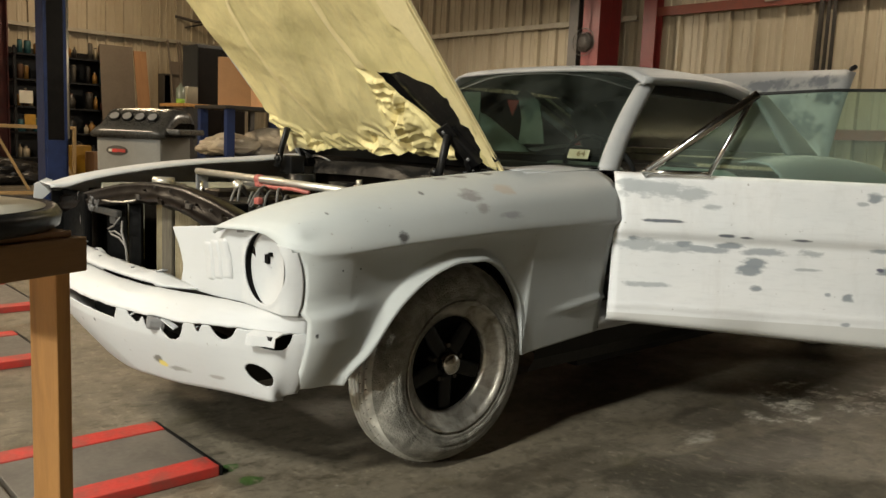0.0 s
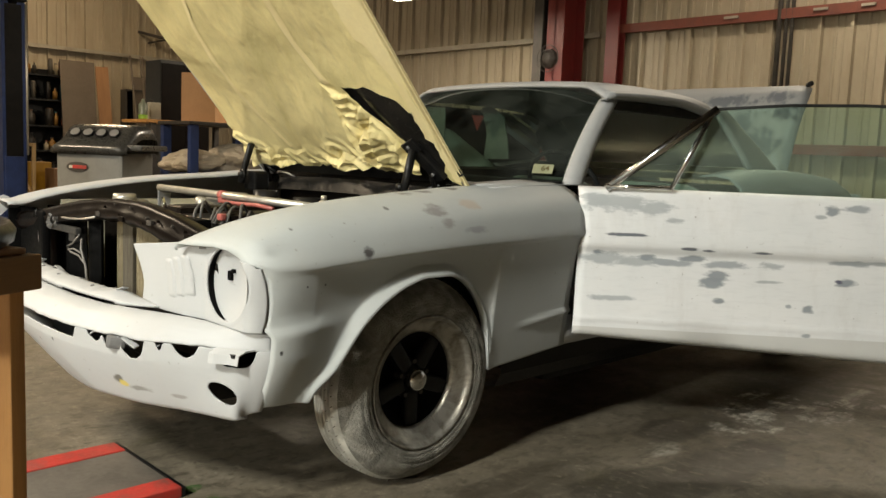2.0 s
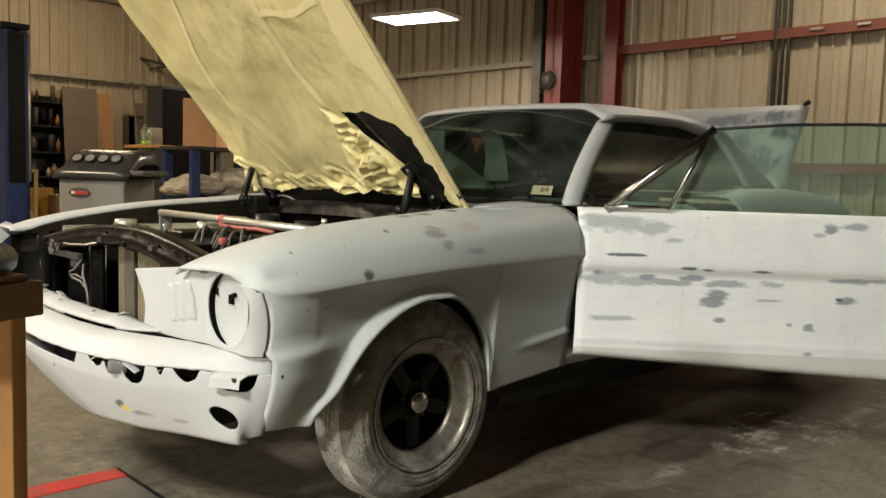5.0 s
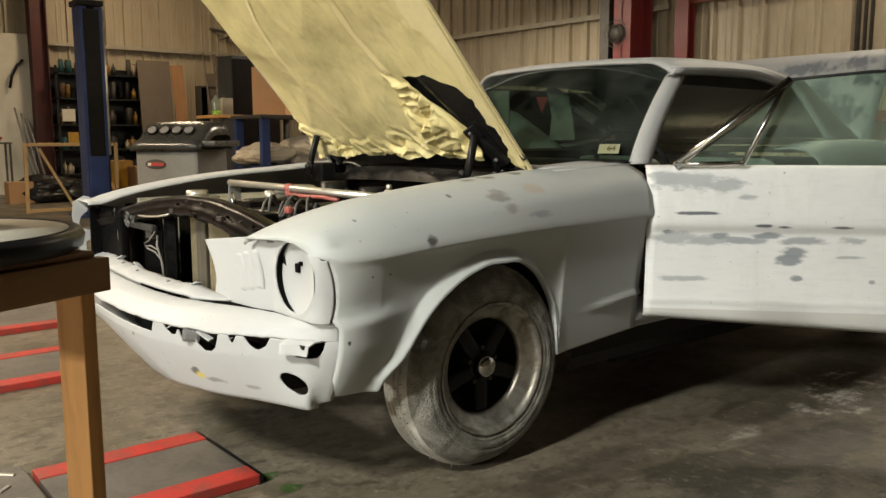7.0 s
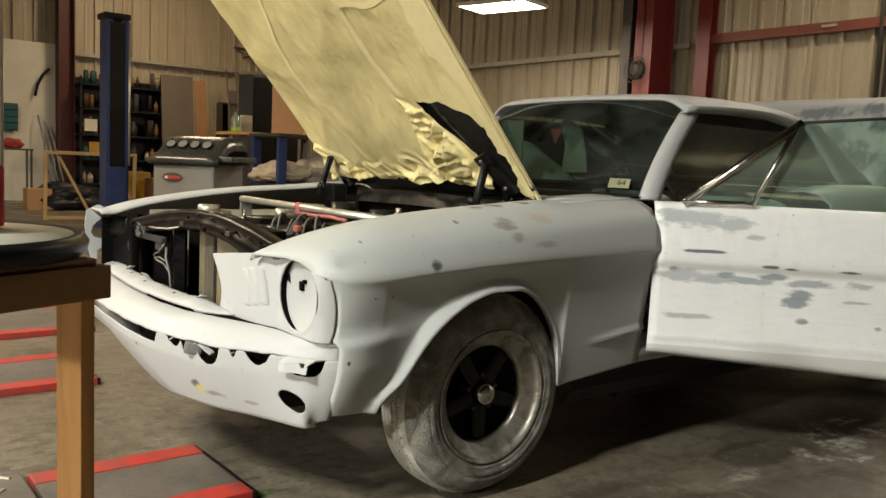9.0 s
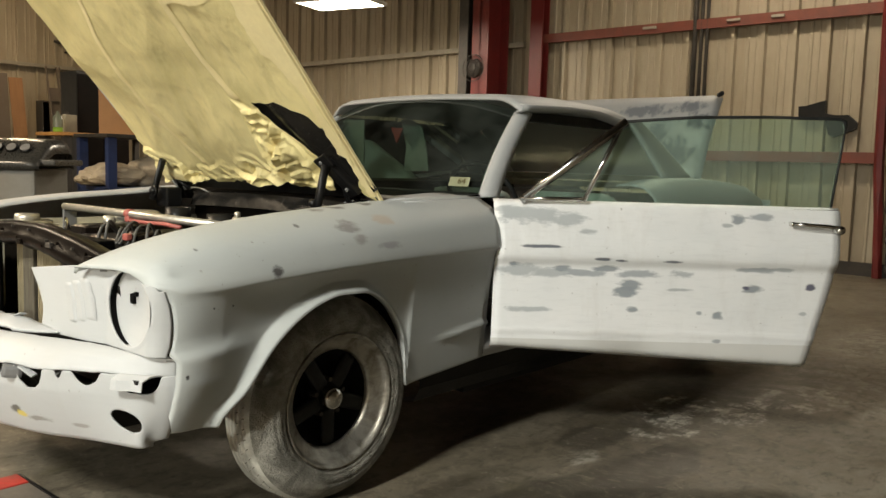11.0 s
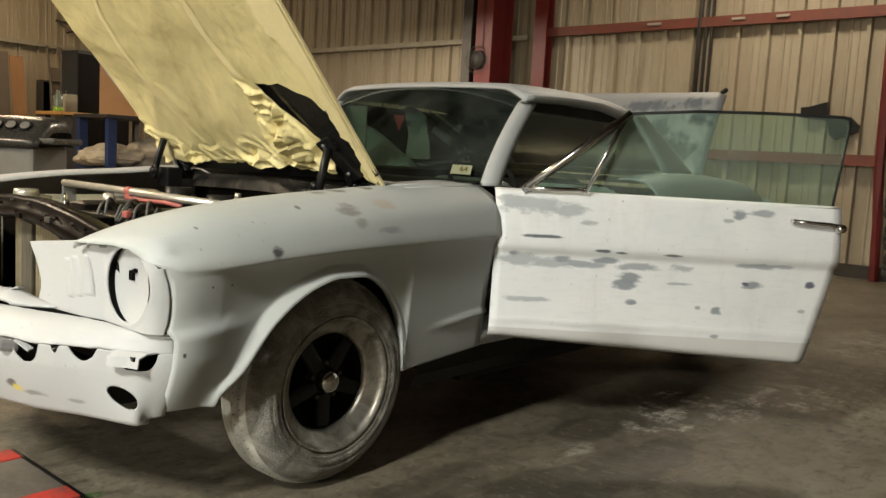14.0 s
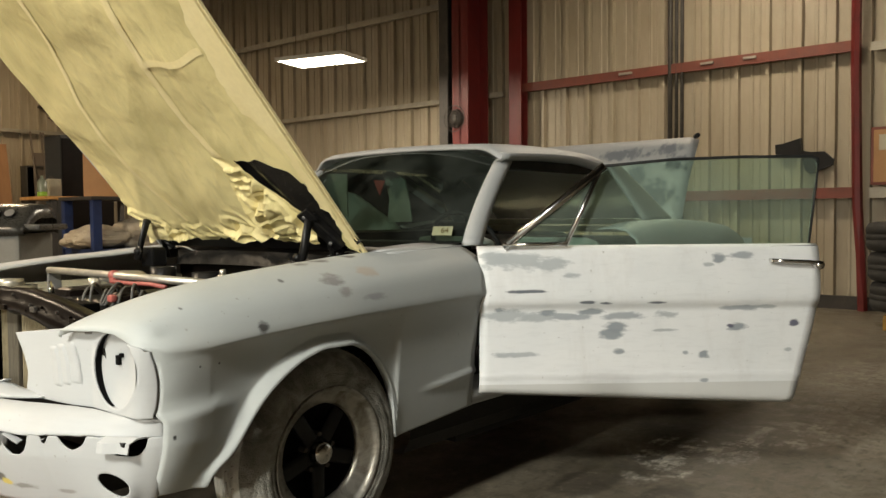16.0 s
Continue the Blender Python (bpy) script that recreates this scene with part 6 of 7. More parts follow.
def panel_lamp(x, y, z, lx, ly, watts, tilt=0.0, turn=0.0, tone=(1.0, 0.90, 0.76), label="glowing flat panel lamp; one in view, the rest added unseen"):
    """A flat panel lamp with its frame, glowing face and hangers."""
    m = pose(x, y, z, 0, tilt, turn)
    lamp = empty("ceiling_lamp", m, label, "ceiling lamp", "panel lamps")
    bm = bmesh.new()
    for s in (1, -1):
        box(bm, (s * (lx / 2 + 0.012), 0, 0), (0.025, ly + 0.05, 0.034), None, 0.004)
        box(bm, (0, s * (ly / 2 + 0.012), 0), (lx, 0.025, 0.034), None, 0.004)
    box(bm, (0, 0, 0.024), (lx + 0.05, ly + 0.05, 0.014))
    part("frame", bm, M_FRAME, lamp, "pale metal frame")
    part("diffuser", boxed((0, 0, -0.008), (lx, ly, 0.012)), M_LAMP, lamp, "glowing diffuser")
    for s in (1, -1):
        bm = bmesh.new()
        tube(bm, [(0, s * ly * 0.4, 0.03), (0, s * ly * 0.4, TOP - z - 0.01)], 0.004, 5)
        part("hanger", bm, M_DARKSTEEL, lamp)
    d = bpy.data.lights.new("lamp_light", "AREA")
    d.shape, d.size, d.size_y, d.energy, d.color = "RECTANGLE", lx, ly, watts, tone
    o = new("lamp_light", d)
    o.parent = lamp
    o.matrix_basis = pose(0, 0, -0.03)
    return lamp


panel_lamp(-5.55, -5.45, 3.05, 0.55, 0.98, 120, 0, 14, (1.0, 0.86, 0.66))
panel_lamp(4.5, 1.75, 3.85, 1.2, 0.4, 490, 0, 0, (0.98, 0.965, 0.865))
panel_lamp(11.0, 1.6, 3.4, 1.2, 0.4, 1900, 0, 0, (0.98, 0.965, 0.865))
# unseen lamps added to brighten the walls, the shelves and the left floor
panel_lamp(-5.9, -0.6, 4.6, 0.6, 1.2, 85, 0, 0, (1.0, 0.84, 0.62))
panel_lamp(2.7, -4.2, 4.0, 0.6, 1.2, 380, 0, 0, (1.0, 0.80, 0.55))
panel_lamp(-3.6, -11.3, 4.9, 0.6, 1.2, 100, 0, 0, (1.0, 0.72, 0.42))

# ---- wooden stand beside the car ----
BENCH = Matrix(((0.916, -0.40, 0, 1.338), (0.40, 0.916, 0, 1.378), (0, 0, 1, 0), (0, 0, 0, 1)))
bench = empty("wooden_stand", BENCH, "rough lumber stand with a dark worn top", "work stand")
for x, y in ((-0.012, -0.027), (0.45, -0.027), (-0.012, -0.36), (0.45, -0.36)):
    part("leg", boxed((x, y, 0.4015), (0.024, 0.054, 0.803), None, 0.003), M_WOOD, bench, "pine leg, its lit orange put into the colour")
for y in (0.014, -0.40):
    part("rail", boxed((0.222, y, 0.827), (0.505, 0.024, 0.048), None, 0.003), M_WOOD_SHADE, bench, "lumber rail, its shade put into the brown")
part("top", boxed((0.235, -0.19, 0.856), (0.50, 0.41, 0.009), None, 0.003), M_PLY, bench, "dark plywood top")
bm = bmesh.new()
lathe(bm, [(0.0, 0.861), (0.205, 0.861), (0.214, 0.867), (0.217, 0.882), (0.210, 0.892), (0.203, 0.890), (0.12, 0.8885), (0.0, 0.8885)], pose(0.132, -0.164, 0), 64)
tagged(link("rubber_tray", bm, [M_BLACK], True), "round black rubber tray on the wooden stand", "tray").matrix_basis = BENCH
bm = bmesh.new()
lathe(bm, [(0.0, 0.890), (0.192, 0.890), (0.196, 0.8905), (0.196, 0.8912), (0.0, 0.892)], pose(0.132, -0.164, 0), 48)
tagged(link("tray_mat", bm, M_WHITE, True), "pale dusty sheet lying in the black tray", "sheet").matrix_basis = BENCH
jug = empty("plastic_jug", pose(1.485, 1.275, 0.8925), "milky white plastic jug with red labels", "jug")
bm = bmesh.new()
lathe(bm, [(0.0, 0.0), (0.053, 0.0), (0.058, 0.006), (0.0595, 0.014), (0.0595, 0.100), (0.057, 0.107), (0.031, 0.139), (0.0295, 0.142), (0.0295, 0.166), (0.0, 0.167)], None, 48)
part("body", bm, M_JUG, jug, "milky plastic body", True)
for a0, a1, z0, z1 in ((1.94, 2.20, 0.010, 0.092),):
    bm = bmesh.new()
    grid(bm, [[(0.0602 * math.cos(a), 0.0602 * math.sin(a), z) for a in np.linspace(a0, a1, 8)] for z in (z0, z1)], True)
    part("label", bm, M_RED, jug, "red label strip")
for z in np.linspace(0.022, 0.080, 9):
    bm = bmesh.new()
    grid(bm, [[(0.0607 * math.cos(a), 0.0607 * math.sin(a), z + d) for a in np.linspace(2.06, 2.12, 3)] for d in (0, 0.005)], True)
    part("label_print", bm, M_JUG, jug, "pale print bar")
bm = bmesh.new()
tube(bm, [(0.0, -0.03, 0.15), (0.0, -0.062, 0.14), (0.0, -0.075, 0.10), (0.0, -0.055, 0.07)], 0.008, 8)
part("handle", bm, M_JUG, jug, "", True)

can_red = empty("red_tin", pose(1.424, 1.228, 0.8925, 0, 0, 20), "small plain red tin beside the milky jug", "tin")
part("body", boxed((0, 0, 0.046), (0.030, 0.026, 0.092), None, 0.007), M_RED, can_red, "bright red body")
part("lid", boxed((0, 0, 0.094), (0.022, 0.018, 0.004), None, 0.0015), M_JUG, can_red, "pale lid")


# ---- steel plates on the floor ----
def floor_plate(x0, x1, y0, y1, label):
    p = empty("floor_plate", pose((x0 + x1) / 2, (y0 + y1) / 2, 0), label, "floor plate", "red-edged plates")
    lx, ly = x1 - x0, y1 - y0
    part("plate", boxed((0, 0, 0.014), (lx, ly - 0.16, 0.028), None, 0.003), M_PLATE, p, "grimy grey plate")
    for s in (1, -1):
        part("edge_strip", boxed((0, s * (ly / 2 - 0.045), 0.016), (lx, 0.09, 0.032), None, 0.004), M_PLATERED, p, "worn red painted edge")
    part("end_lip", boxed((-lx / 2 - 0.006, 0, 0.015), (0.012, ly, 0.030), None, 0.003), M_BLACK, p, "dark rubber end lip")
    return p


floor_plate(0.61, 1.12, -0.03, 0.44, "grimy steel plate with worn red edges on the floor")
floor_plate(0.64, 1.6, -1.56, -1.02, "grimy steel plate with worn red edges on the floor")
floor_plate(0.36, 1.5, -2.88, -2.10, "grimy steel plate with worn red edges on the floor")
tread_plate = empty("ramp_plate", pose(1.62, 0.2, 0), "scuffed steel tread plate with raised dashes", "ramp plate")
part("plate", boxed((0, 0, 0.018), (0.96, 0.55, 0.036), None, 0.003), M_PLATE, tread_plate)
for i in range(9):
    for j in range(5):
        part("tread_bar", boxed((0, 0, 0), (0.05, 0.012, 0.006), pose(-0.43 + i * 0.1 + 0.03 * (j % 2), -0.22 + j * 0.11, 0.038, 0, 0, 45 if (i + j) % 2 else -45), 0.002), M_STEEL, tread_plate)


# ---- lift posts ----
def lift_post(x, y, h, w, d, label, turn=0, track=M_BLACK):
    p = empty("lift_post", pose(x, y, 0, 0, 0, turn), label, "vehicle lift")
    part("base_plate", boxed((0, 0, 0.012), (w + 0.3, d + 0.3, 0.024), None, 0.004), M_BLUE, p)
    for q in (1, -1):
        part("side_channel", boxed((q * (w / 2 - 0.02), 0.02, h / 2 + 0.02), (0.04, d, h)), M_BLUE, p, "blue painted steel side")
        part("guide_lip", boxed((q * (w / 2 - 0.065), d / 2, h / 2 + 0.02), (0.048, 0.02, h)), M_BLUE, p, "blue guide lip")
    part("back_web", boxed((0, -d / 2 + 0.03, h / 2 + 0.02), (w - 0.08, 0.03, h)), M_BLUE, p, "blue back of the column")
    # flat fill; black stands for the shade inside the channel
    part("channel_fill", boxed((0, 0.145, h / 2 + 0.36), (w * 0.70, 0.05, h - 0.74)), track, p, "flat fill of the column's channel, dark where it stands for shade")
    part("carriage", boxed((0, d / 2 - 0.02, 0.42), (w * 0.86, 0.12, 0.72), None, 0.01), M_BLUE, p, "blue lift carriage")
    part("top_cap", boxed((0, 0, h + 0.07), (w + 0.05, d + 0.05, 0.07), None, 0.01), M_BLACK, p, "dark top cap")
    bm = bmesh.new()
    tube(bm, [(-w / 2 - 0.01, d / 2 + 0.02, 0.8), (-w / 2 - 0.01, d / 2 + 0.02, h)], 0.015, 8)
    part("cable", bm, M_STEEL, p, "pale cable on the post", True)
    return p


lift_post(-1.73, -8.75, 2.65, 0.28, 0.30, "blue two-post lift column with a black-filled channel")
near = lift_post(0.78, -3.85, 3.6, 0.46, 0.40, "blue two-post lift column with a control box", 0, M_BLUE)
bm = boxed((-0.02, 0.24, 1.68), (0.22, 0.10, 0.30), None, 0.01)
part("control_box", bm, M_WHITE, near, "white control box")
part("edge_strip", boxed((-0.245, 0.18, 1.85), (0.045, 0.06, 3.5), None, 0.004), M_STEEL, near, "bright steel edge of the column")
part("valve_block", boxed((0.0, 0.25, 1.25), (0.16, 0.10, 0.22), None, 0.015), M_CREAM, near, "pump and valve block")

# ---- service machine ----
mach = empty("service_machine", pose(-1.25, -4.62, 0, 0, 0, -50), "grey workshop service machine with four gauges on its dark top", "service machine")
part("body", boxed((0.0, 0, 0.50), (0.58, 0.58, 0.84), None, 0.03), M_MACHINE, mach, "grey plastic body")
bm = bmesh.new()
prof = [(0.32, 0.90), (0.34, 0.94), (0.33, 0.975), (0.22, 1.02), (0.10, 1.12), (0.02, 1.155), (-0.20, 1.165), (-0.28, 1.14), (-0.31, 0.92)]
rows = []
for k, x in enumerate(np.linspace(-0.34, 0.33, 14)):
    e = 1 - 0.10 * (abs(x) / 0.34) ** 4
    rows.append([(x, y * (1 if 0 < k < 13 else 0.93), 0.90 + (z - 0.90) * (e if 0 < k < 13 else 0.55)) for y, z in prof])
grid(bm, rows)
shell(part("top_cover", bm, M_MACHTOP, mach, "dark moulded top with smears", True), 0.01)
part("side_wing", boxed((-0.36, 0.0, 0.965), (0.16, 0.50, 0.05), None, 0.015), M_MACHTOP, mach, "dark side tray")
for k in range(4):
    bm = bmesh.new()
    cyl(bm, (0.185 - k * 0.115, 0.165, 1.075), (0.185 - k * 0.115, 0.176, 1.085), 0.050, 0.048, 24)
    g = part("gauge", bm, M_BLACK, mach, "round gauge", True)
    bm = bmesh.new()
    cyl(bm, (0.185 - k * 0.115, 0.176, 1.085), (0.185 - k * 0.115, 0.178, 1.087), 0.040, 0.040, 24)
    part("dial", bm, M_ARM, g, "grey dusty dial")
bm = bmesh.new()
lathe(bm, [(0.0, 0.0), (1.0, 0.0), (1.0, 0.004), (0.0, 0.006)], Matrix.Translation((0.10, 0.292, 0.79)) @ Matrix.Rotation(radians(-90), 4, "X") @ Matrix.Diagonal((0.095, 0.042, 1, 1)), 32)
part("badge", bm, M_DARKSTEEL, mach, "dark oval badge")
part("badge_bar", boxed((0.08, 0.30, 0.79), (0.12, 0.004, 0.028), None, 0.001), M_PLATERED, mach, "red badge stripe")
part("badge_bar", boxed((0.155, 0.30, 0.79), (0.03, 0.004, 0.024), None, 0.001), M_WHITE, mach, "white badge stripe")
for x in (-0.2, 0.2):
    for y in (-0.2, 0.2):
        bm = bmesh.new()
        cyl(bm, (x - 0.015, y, 0.05), (x + 0.015, y, 0.05), 0.05, 0.05, 16)
        part("castor", bm, M_BLACK, mach)

# ---- steel bench with a bag, and a rack with boxes ----
fr = empty("steel_bench", pose(-2.75, -5.55, 0), "dark blue steel bench frame with a lower shelf", "bench")
for x in (0.36, -0.5):
    for y in (0.3, -0.3):
        part("leg", boxed((x, y, 0.61), (0.09, 0.07, 1.22), None, 0.005), M_BLUE, fr)
part("top", boxed((-0.07, 0, 1.235), (1.0, 0.70, 0.035), None, 0.004), M_DARKSTEEL, fr, "dark worn steel top")
part("shelf", boxed((-0.07, 0, 0.70), (0.95, 0.64, 0.05), None, 0.004), M_BLUE, fr, "blue steel shelf")


def crumple(name, x, y, z, sx, sy, sz, material, label, category, seed):
    bm = bmesh.new()
    bmesh.ops.create_icosphere(bm, subdivisions=4, radius=1)
    for v in bm.verts:
        p = v.co.copy()
        k = 1 + 0.35 * noise.noise(p * 1.3 + Vector((seed, 0, 0))) + 0.16 * abs(noise.noise(p * 4 + Vector((0, seed, 0))))
        v.co = Vector((p.x * sx * k, p.y * sy * k, max(-0.85, p.z * k) * sz))
    ob = link(name, bm, material)
    ob.matrix_basis = pose(x, y, z + sz * 0.85)
    return tagged(ob, label, category)


crumple("plastic_bag", -2.56, -5.5, 0.727, 0.36, 0.22, 0.13, M_FOIL, "crumpled pale plastic bag on the blue shelf", "bag", 3.0)
crumple("plastic_bag", -3.0, -5.45, 0.727, 0.30, 0.22, 0.16, M_FOIL, "crumpled tan plastic bag on the blue shelf", "bag", 8.0)
rack = empty("plywood_rack", pose(-2.9, -6.45, 0), "high bench with a pale plywood top", "bench")
part("top", boxed((0, 0, 1.255), (1.2, 0.62, 0.035), None, 0.004), M_WOOD, rack, "pale plywood top")
for x in (0.5, -0.55):
    for y in (0.26, -0.26):
        part("leg", boxed((x, y, 0.62), (0.06, 0.06, 1.24), None, 0.004), M_DARKSTEEL, rack)
part("shelf", boxed((0, 0, 0.6), (1.14, 0.58, 0.03)), M_DARKSTEEL, rack)


def carton(x, y, z, sx, sy, sz, label, turn=0):
    c = empty("cardboard_box", pose(x, y, z, 0, 0, turn), label, "cardboard box")
    part("body", boxed((0, 0, sz / 2), (sx, sy, sz), None, 0.004), M_CARD, c)
    for s in (1, -1):
        part("flap", boxed((0, s * sy * 0.25, sz + 0.004), (sx * 0.99, sy * 0.48, 0.006), None, 0.001), M_CARD, c)
    part("tape", boxed((0, 0, sz + 0.009), (sx, 0.05, 0.003)), M_TAPE, c, "brown packing tape")
    return c


carton(-3.16, -6.45, 1.273, 0.40, 0.42, 0.56, "large plain cardboard box on the plywood bench", -48)
cab = empty("metal_cabinet", pose(-3.32, -7.45, 0), "tall dark steel cabinet behind the benches", "cabinet")
part("body", boxed((0, 0, 1.02), (0.66, 0.42, 2.04), None, 0.008), M_ARMDARK, cab)
for q in (1, -1):
    part("door", boxed((q * 0.163, 0.218, 1.03), (0.318, 0.016, 1.94), None, 0.004), M_BAY, cab, "dark steel door")
# black box with boards added in place of a dark doorway
cab = empty("dark_doorway", pose(-5.42, -13.45, 0), "black upright box standing in for a dark doorway", "cupboard")
part("back", boxed((0, -0.12, 1.02), (0.44, 0.02, 2.04)), M_WHEELBLK, cab)
for q in (1, -1):
    part("side", boxed((q * 0.21, 0, 1.02), (0.02, 0.26, 2.04)), M_DARKSTEEL, cab)
for q in (0.1, 0.7, 1.3, 2.03):
    part("shelf_board", boxed((0, 0, q), (0.40, 0.24, 0.02)), M_DARKSTEEL, cab)
bottle = empty("coolant_bottle", pose(-2.37, -6.36, 1.2725) @ Matrix.Scale(0.62, 4), "clear bottle with bright green liquid at its foot", "bottle")
bm = bmesh.new()
lathe(bm, [(0, 0), (0.075, 0), (0.08, 0.01), (0.08, 0.08), (0.0, 0.08)], None, 24)
part("liquid", bm, M_GREENLIQ, bottle, "bright green liquid", True)
bm = bmesh.new()
lathe(bm, [(0.08, 0.082), (0.08, 0.26), (0.035, 0.31), (0.025, 0.33), (0.025, 0.36), (0, 0.362)], None, 24)
part("bottle_body", bm, M_CLOUDY, bottle, "hazy plastic bottle", True)
tin = empty("oil_can", pose(-2.56, -6.5, 1.273), "cream plastic oil can", "can")
part("body", boxed((0, 0, 0.10), (0.14, 0.08, 0.20), None, 0.015), M_CREAM, tin)
part("cap", boxed((0.03, 0, 0.215), (0.04, 0.04, 0.03), None, 0.008), M_DARKSTEEL, tin)

# ---- boards leaning on the far wall ----
for x, y, w, h, m, lab, tilt in ((-4.25, -13.0, 0.62, 2.48, M_BOARD, "tall grey-brown board leaning on the wall", 6), (-4.78, -13.0, 0.24, 2.42, M_PLY, "narrow plywood board leaning on the wall", 6), (-5.6, -13.2, 0.5, 2.3, M_BOARD, "dark board leaning on the wall", 5)):
    ob = link("board", boxed((0, 0, h / 2), (w, 0.02, h), None, 0.002), m)
    ob.matrix_basis = pose(x, y, 0.0, tilt, 0 if m != M_PLY else 2, 0)
    tagged(ob, lab, "board")
for x in (-5.15, -5.4, -5.35):
    bm = bmesh.new()
    tube(bm, [(x, -12.4, 0.0), (x - 0.25, -13.6, 2.7)], 0.02, 6)
    tagged(link("pole", bm, M_BOARD), "long wooden pole leaning on the wall", "pole")

# ---- shelving with stock ----
shelf = empty("shelving", pose(-3.3, -13.55, 0), "dark steel shelving crowded with cans and bottles", "shelving")
for x in (-0.86, 0.78):
    for y in (-0.2, 0.22):
        part("upright", boxed((x, y, 1.15), (0.04, 0.04, 2.3)), M_BLACK, shelf)
SH = (0.35, 0.80, 1.25, 1.72, 2.16)
for z in SH:
    part("shelf_board", boxed((-0.04, 0.01, z), (1.68, 0.46, 0.03)), M_BLACK, shelf)
part("back_panel", boxed((-0.04, -0.23, 1.2), (1.68, 0.01, 2.2)), M_BLACK, shelf, "dark back panel")
rnd = random.Random(21)
STOCK = [surface("stock_%s" % c, v, tuple(k * 0.6 for k in v), 0.5) for c, v in (("grey", (0.09, 0.08, 0.065)), ("brown", (0.10, 0.05, 0.025)), ("cream", (0.34, 0.28, 0.19)), ("teal", (0.02, 0.08, 0.09)), ("ochre", (0.22, 0.11, 0.02)), ("dark", (0.02, 0.017, 0.015)), ("soot", (0.03, 0.025, 0.02)), ("rust", (0.12, 0.035, 0.02)))]


def can(x, y, z, r, h, m, kind):
    c = empty("paint_can" if kind else "bottle", pose(x, y, z), "small workshop can among the stock on the shelf" if kind else "plastic bottle among the stock on the shelf", "can" if kind else "bottle", "stock on the shelves")
    bm = bmesh.new()
    if kind:
        lathe(bm, [(0, 0), (r, 0), (r, h), (r * 0.96, h + 0.004), (r * 0.9, h), (0, h)], None, 14)
    else:
        lathe(bm, [(0, 0), (r, 0), (r, h * 0.7), (r * 0.4, h * 0.86), (r * 0.4, h), (0, h)], None, 14)
    part("body", bm, m, c, "", True)
    bm = bmesh.new()
    cyl(bm, (0, 0, h), (0, 0, h + 0.02), r * (0.8 if kind else 0.45), None, 12)
    part("lid", bm, rnd.choice(STOCK), c)


for z in SH:
    x = -4.08
    while x < -2.62:
        r, h = rnd.uniform(0.035, 0.075), rnd.uniform(0.14, 0.30)
        if rnd.random() < 0.85:
            can(x + r, -13.42 + rnd.uniform(-0.05, 0.06), z + 0.016, r, h, rnd.choice(STOCK), rnd.random() < 0.5)
        x += 2 * r + rnd.uniform(0.005, 0.05)
part("trim_box", boxed((0.62, 0.27, 1.42), (0.22, 0.02, 0.22), None, 0.004), M_WHITE, shelf, "white boxes at the front of the shelf")
part("trim_box", boxed((0.56, 0.27, 1.02), (0.18, 0.02, 0.20), None, 0.004), M_YELLOW, shelf, "yellow boxes at the front of the shelf")

# loose things before the shelving
for x, y, w, h, tl in ((-1.45, -9.6, 0.75, 0.95, 4), (-2.15, -9.7, 0.3, 0.95, 3)):
    f = empty("sawhorse", pose(x, y, 0, -tl, 0, 0), "bare pine sawhorse frame standing on the floor", "sawhorse")
    for s in (1, -1):
        part("stile", boxed((s * w / 2, 0, h / 2), (0.045, 0.04, h), None, 0.003), M_PINE, f)
    part("top_rail", boxed((0, 0, h - 0.02), (w - 0.05, 0.035, 0.045), None, 0.003), M_PINE, f)
    part("foot_rail", boxed((0, 0, 0.03), (w - 0.05, 0.035, 0.045), None, 0.003), M_PINE, f)
    part("brace", boxed((0, 0.03, 0), (0.035, 0.03, h * 0.95), pose(0, 0, h / 2, 0, 28, 0), 0.003), M_PINE, f)
for x, y, s, m, lab in ((-2.5, -10.2, 0.34, M_YELLOW, "yellow power tool case on the floor"), (-2.75, -9.9, 0.30, M_PLY, "brown tool box on the floor")):
    c = empty("tool_case", pose(x, y, 0, 0, 0, 12), lab, "tool case")
    part("body", boxed((0, 0, s), (0.36, 0.24, 2 * s), None, 0.02), m, c)
    part("handle", boxed((0, 0, 2 * s + 0.03), (0.14, 0.03, 0.05), None, 0.01), M_BLACK, c)
tagged(link("wall_panel", boxed((-1.2, WY + 0.12, 1.43), (2.1, 0.03, 2.86), None, 0.003), M_WHITE), "white sheet panel against the steel wall", "wall panel", kind="structure")
drawers = empty("drawer_rack", pose(-1.42, WY + 0.25, 1.25), "teal plastic drawer rack on the white panel", "drawer rack")
M_TEAL = surface("teal_plastic", (0.012, 0.075, 0.09), (0.01, 0.05, 0.06), 0.45)
part("case", boxed((0, 0, 0.24), (0.27, 0.16, 0.48), None, 0.006), M_TEAL, drawers)
for k in range(4):
    part("drawer", boxed((0, 0.09, 0.07 + k * 0.115), (0.24, 0.03, 0.09), None, 0.006), M_TEAL, drawers)
tbl = empty("small_table", pose(-1.35, -12.9, 0), "small dark steel table", "table")
part("top", boxed((0, 0, 0.93), (0.5, 0.4, 0.03)), M_DARKSTEEL, tbl)
for x in (0.22, -0.22):
    for y in (0.17, -0.17):
        part("leg", boxed((x, y, 0.46), (0.03, 0.03, 0.92)), M_DARKSTEEL, tbl)
crumple("red_sack", -1.32, -12.9, 0.945, 0.15, 0.12, 0.09, M_PLATERED, "red cloth heaped on the small table", "cloth", 5.0)
carton(-1.42, -11.6, 0, 0.36, 0.3, 0.33, "small cardboard box on the floor", 0)
crumple("tarpaulin", -1.9, -11.7, 0, 0.55, 0.4, 0.22, M_BLACK, "dark crumpled tarpaulin heaped on the floor", "tarpaulin", 11.0)
bm = bmesh.new()
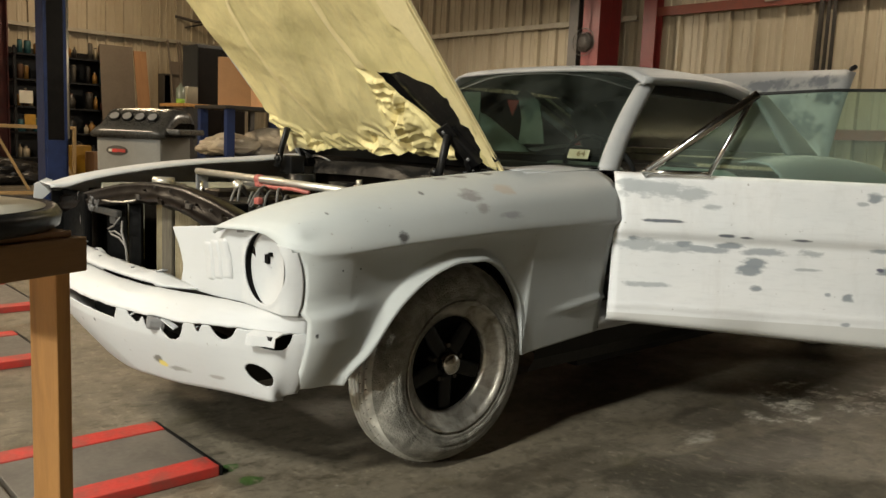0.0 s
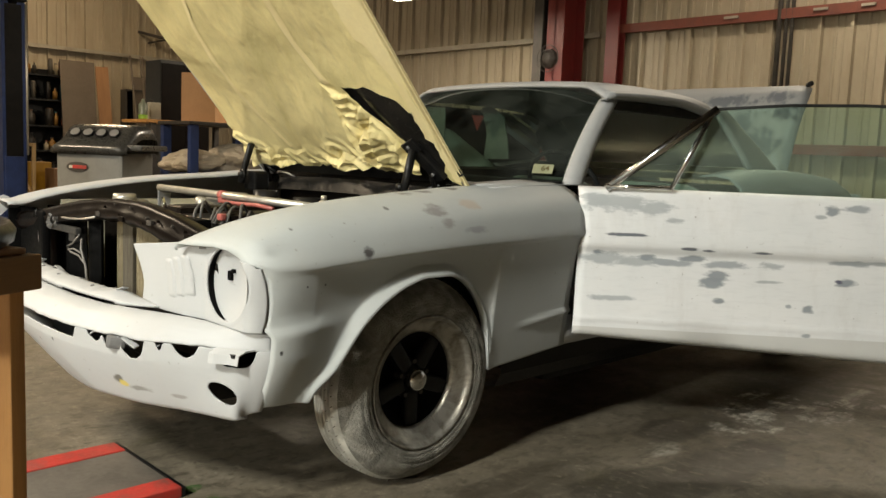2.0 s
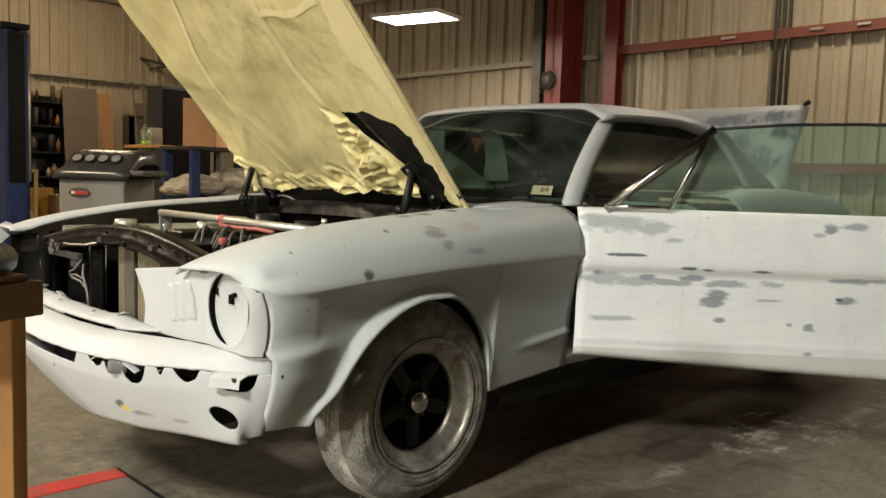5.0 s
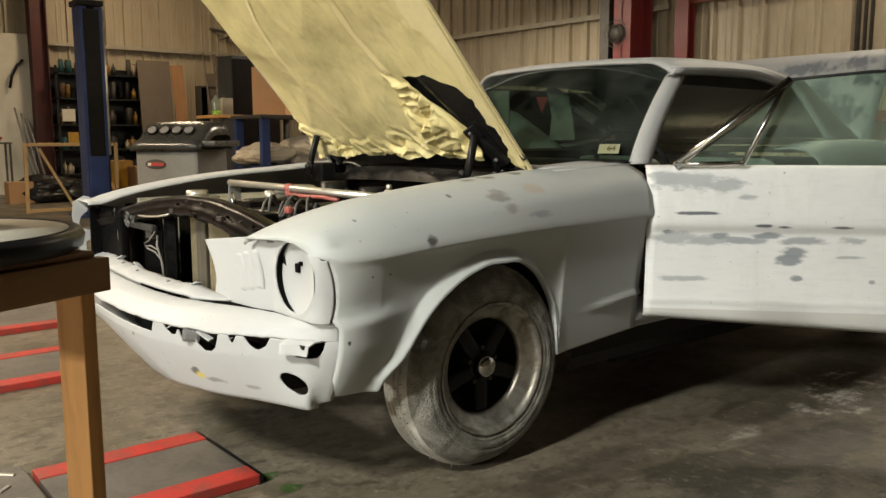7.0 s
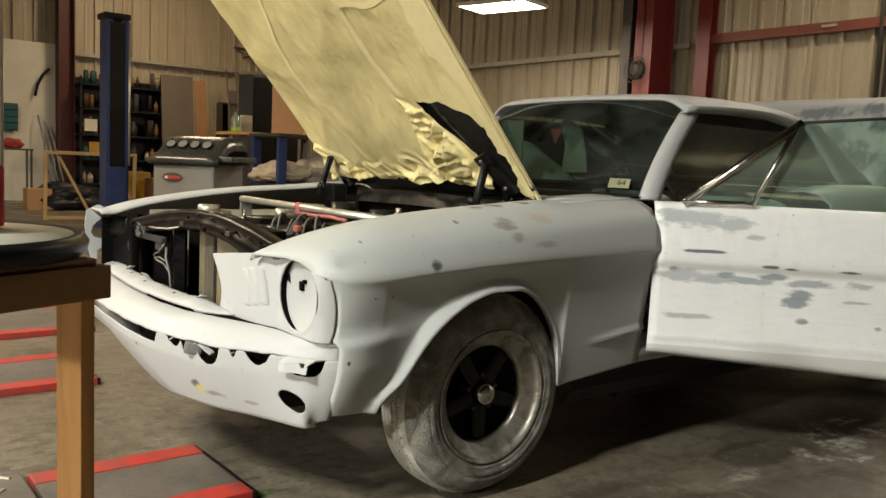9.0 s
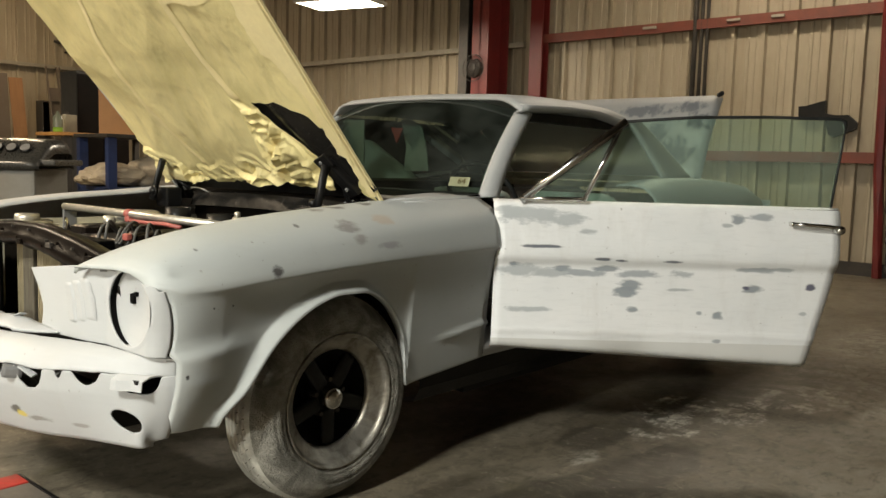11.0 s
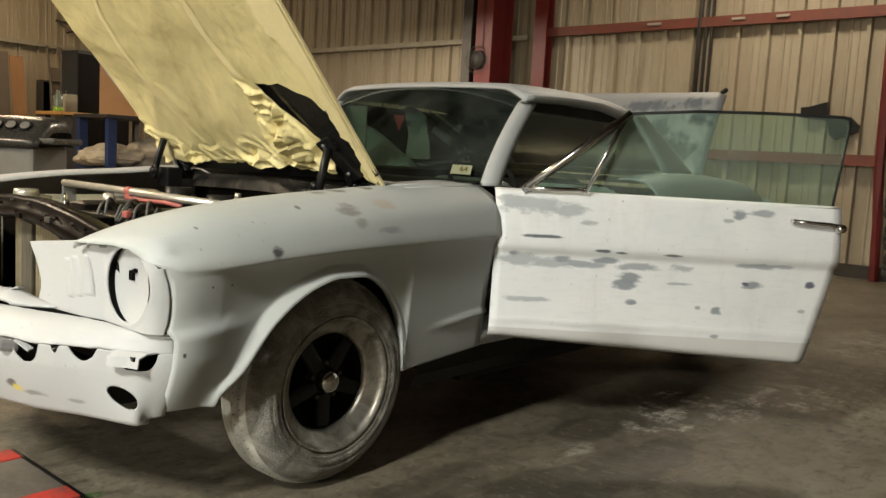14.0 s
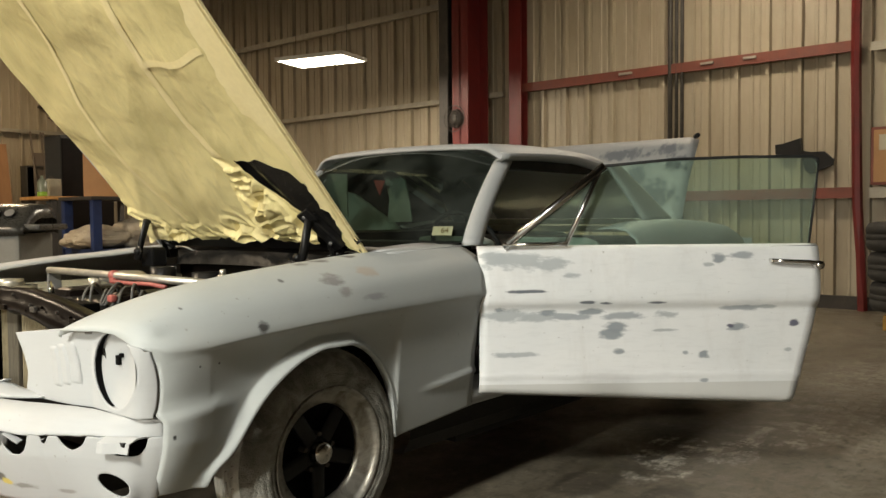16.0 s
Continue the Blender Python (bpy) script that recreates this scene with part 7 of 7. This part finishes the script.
tube(bm, [(-2.1, WY + 0.2, 2.4), (-2.0, WY + 0.22, 2.3), (-1.9, WY + 0.22, 2.1), (-1.86, WY + 0.2, 1.9)], 0.025, 8)
tagged(link("hose", bm, M_BLACK, True), "black hose hung on the white panel", "hose")
for k in range(3):
    bm = bmesh.new()
    tube(bm, [(-1.9 - 0.1 * k, -13.75, 1.55 - 0.1 * k), (-2.1 - 0.1 * k, -13.3, 0.02)], 0.018, 6)
    tagged(link("pipe", bm, M_ARM, True), "pale metal pipe leaning in the corner", "pipe", "leaning pipes")
bm = bmesh.new()
for s in (0, 1):
    tube(bm, [(-5.75 - 0.2 * s, WY - 0.01, 3.25 - 0.2 * s), (-6.1 - 0.2 * s, WY + 0.3, 3.15), (-6.8, WY + 0.02, 3.35 - 0.2 * s)], 0.03 - 0.012 * s, 8)
tagged(link("duct", bm, M_DARKSTEEL, True), "dark bent duct high on the wall", "duct")

# ---- tyres on a pallet ----
pal = empty("pallet", pose(-6.75, 1.55, 0), "yellow-brown wooden pallet under the tyre stack", "pallet")
for k in range(7):
    part("deck_board", boxed((-0.45 + k * 0.15, 0, 0.125), (0.10, 1.15, 0.02), None, 0.002), M_YELLOW, pal)
for y in (-0.54, 0, 0.54):
    part("bearer", boxed((0, y, 0.06), (1.0, 0.08, 0.10), None, 0.002), M_YELLOW, pal)


def loose_tyre(m, label, r=0.42, w=0.27):
    t = empty("tyre", m, label, "tyre", "stacked tyres")
    bm = bmesh.new()
    a = w / 2
    lathe(bm, [(r * 0.56, -a * 0.75), (r * 0.62, -a), (r * 0.8, -a), (r * 0.94, -a * 0.9), (r, -a * 0.6), (r, -a * 0.25), (r * 0.985, -a * 0.22), (r * 0.985, -a * 0.16), (r, -a * 0.13), (r, a * 0.13), (r * 0.985, a * 0.16), (r * 0.985, a * 0.22), (r, a * 0.25), (r, a * 0.6), (r * 0.94, a * 0.9), (r * 0.8, a), (r * 0.62, a), (r * 0.56, a * 0.75)], None, 40)
    part("rubber", bm, M_TYRE2, t, "black rubber", True)
    return t


for k in range(3):
    loose_tyre(pose(-6.75 + 0.015 * k, 1.18 - 0.015 * k, 0.136 + 0.135 + 0.272 * k), "large black tyre lying in a stack on the pallet")
tw = loose_tyre(pose(-6.70, 1.30, 0.952 + 0.42, 90, 0, 62), "black tyre on an alloy wheel standing on the stack", 0.42, 0.25)
bm = bmesh.new()
lathe(bm, [(0.235, 0.10), (0.225, 0.115), (0.215, 0.10), (0.20, 0.02), (0.0, 0.02)], None, 40)
alloy = part("alloy_rim", bm, M_RIM, tw, "silver alloy wheel", True)
for k in range(6):
    part("spoke", boxed((0.12, 0, 0.06), (0.20, 0.06, 0.03), Matrix.Rotation(k * math.pi / 3, 4, "Z"), 0.01), M_RIM, alloy)
bm = bmesh.new()
cyl(bm, (0, 0, 0.02), (0, 0, 0.10), 0.06, 0.04, 20)
part("hub", bm, M_CHROME, alloy, "", True)
pic = empty("framed_picture", pose(WX + 0.08, 0.72, 1.62, 90, 0, 90), "small framed picture in faded orange and brown", "picture")
part("frame", boxed((0, 0, 0), (0.42, 0.60, 0.02), None, 0.004), M_GIRT_RED, pic, "dark red frame")
part("print", boxed((0, 0, 0.012), (0.36, 0.54, 0.006)), M_CARD, pic, "faded brown print")
part("print_shape", boxed((0.02, -0.06, 0.017), (0.16, 0.26, 0.004), None, 0.001), M_YELLOW, pic, "orange shape")
part("print_shape", boxed((-0.06, 0.14, 0.017), (0.14, 0.16, 0.004), None, 0.001), M_CREAM, pic, "pale shape")

# ---- on the near wall ----
fan = empty("wall_fan", pose(-7.24, -4.62, 2.38, 90, 0, 90), "small round wall fan on the red column", "fan")
bm = bmesh.new()
for r in (0.06, 0.12, 0.18):
    tube(bm, [(r * math.cos(a), r * math.sin(a), 0.03 * (1 - r / 0.18)) for a in np.linspace(0, 2 * math.pi, 25)], 0.006, 5)
for k in range(12):
    a = k * math.pi / 6
    tube(bm, [(0.03 * math.cos(a), 0.03 * math.sin(a), 0.03), (0.18 * math.cos(a), 0.18 * math.sin(a), 0)], 0.003, 4)
part("guard", bm, M_DARKSTEEL, fan, "wire guard")
bm = bmesh.new()
cyl(bm, (0, 0, -0.06), (0, 0, 0.0), 0.15, 0.05, 20)
part("motor", bm, M_DARKSTEEL, fan, "dark motor", True)
bm = bmesh.new()
cyl(bm, (0, 0, -0.07), (0, 0, -0.055), 0.09, None, 12)
part("bracket", bm, M_DARKSTEEL, fan)
bm = bmesh.new()
prism(bm, [(-0.12, -0.03), (-0.125, 0.08), (-0.05, 0.085), (0.06, 0.115), (0.15, 0.14), (0.16, 0.0), (0.26, -0.02), (0.39, -0.02), (0.49, -0.11), (0.48, -0.17), (0.25, -0.26), (0.20, -0.22), (0.16, -0.06)], 0.06, Matrix.Translation((WX + 0.05, -0.35, 1.72)) @ Matrix.Rotation(radians(90), 4, "Z"))
tagged(link("cap_on_hook", bm, M_BLACK), "black cloth cap hung on the steel wall", "cap")
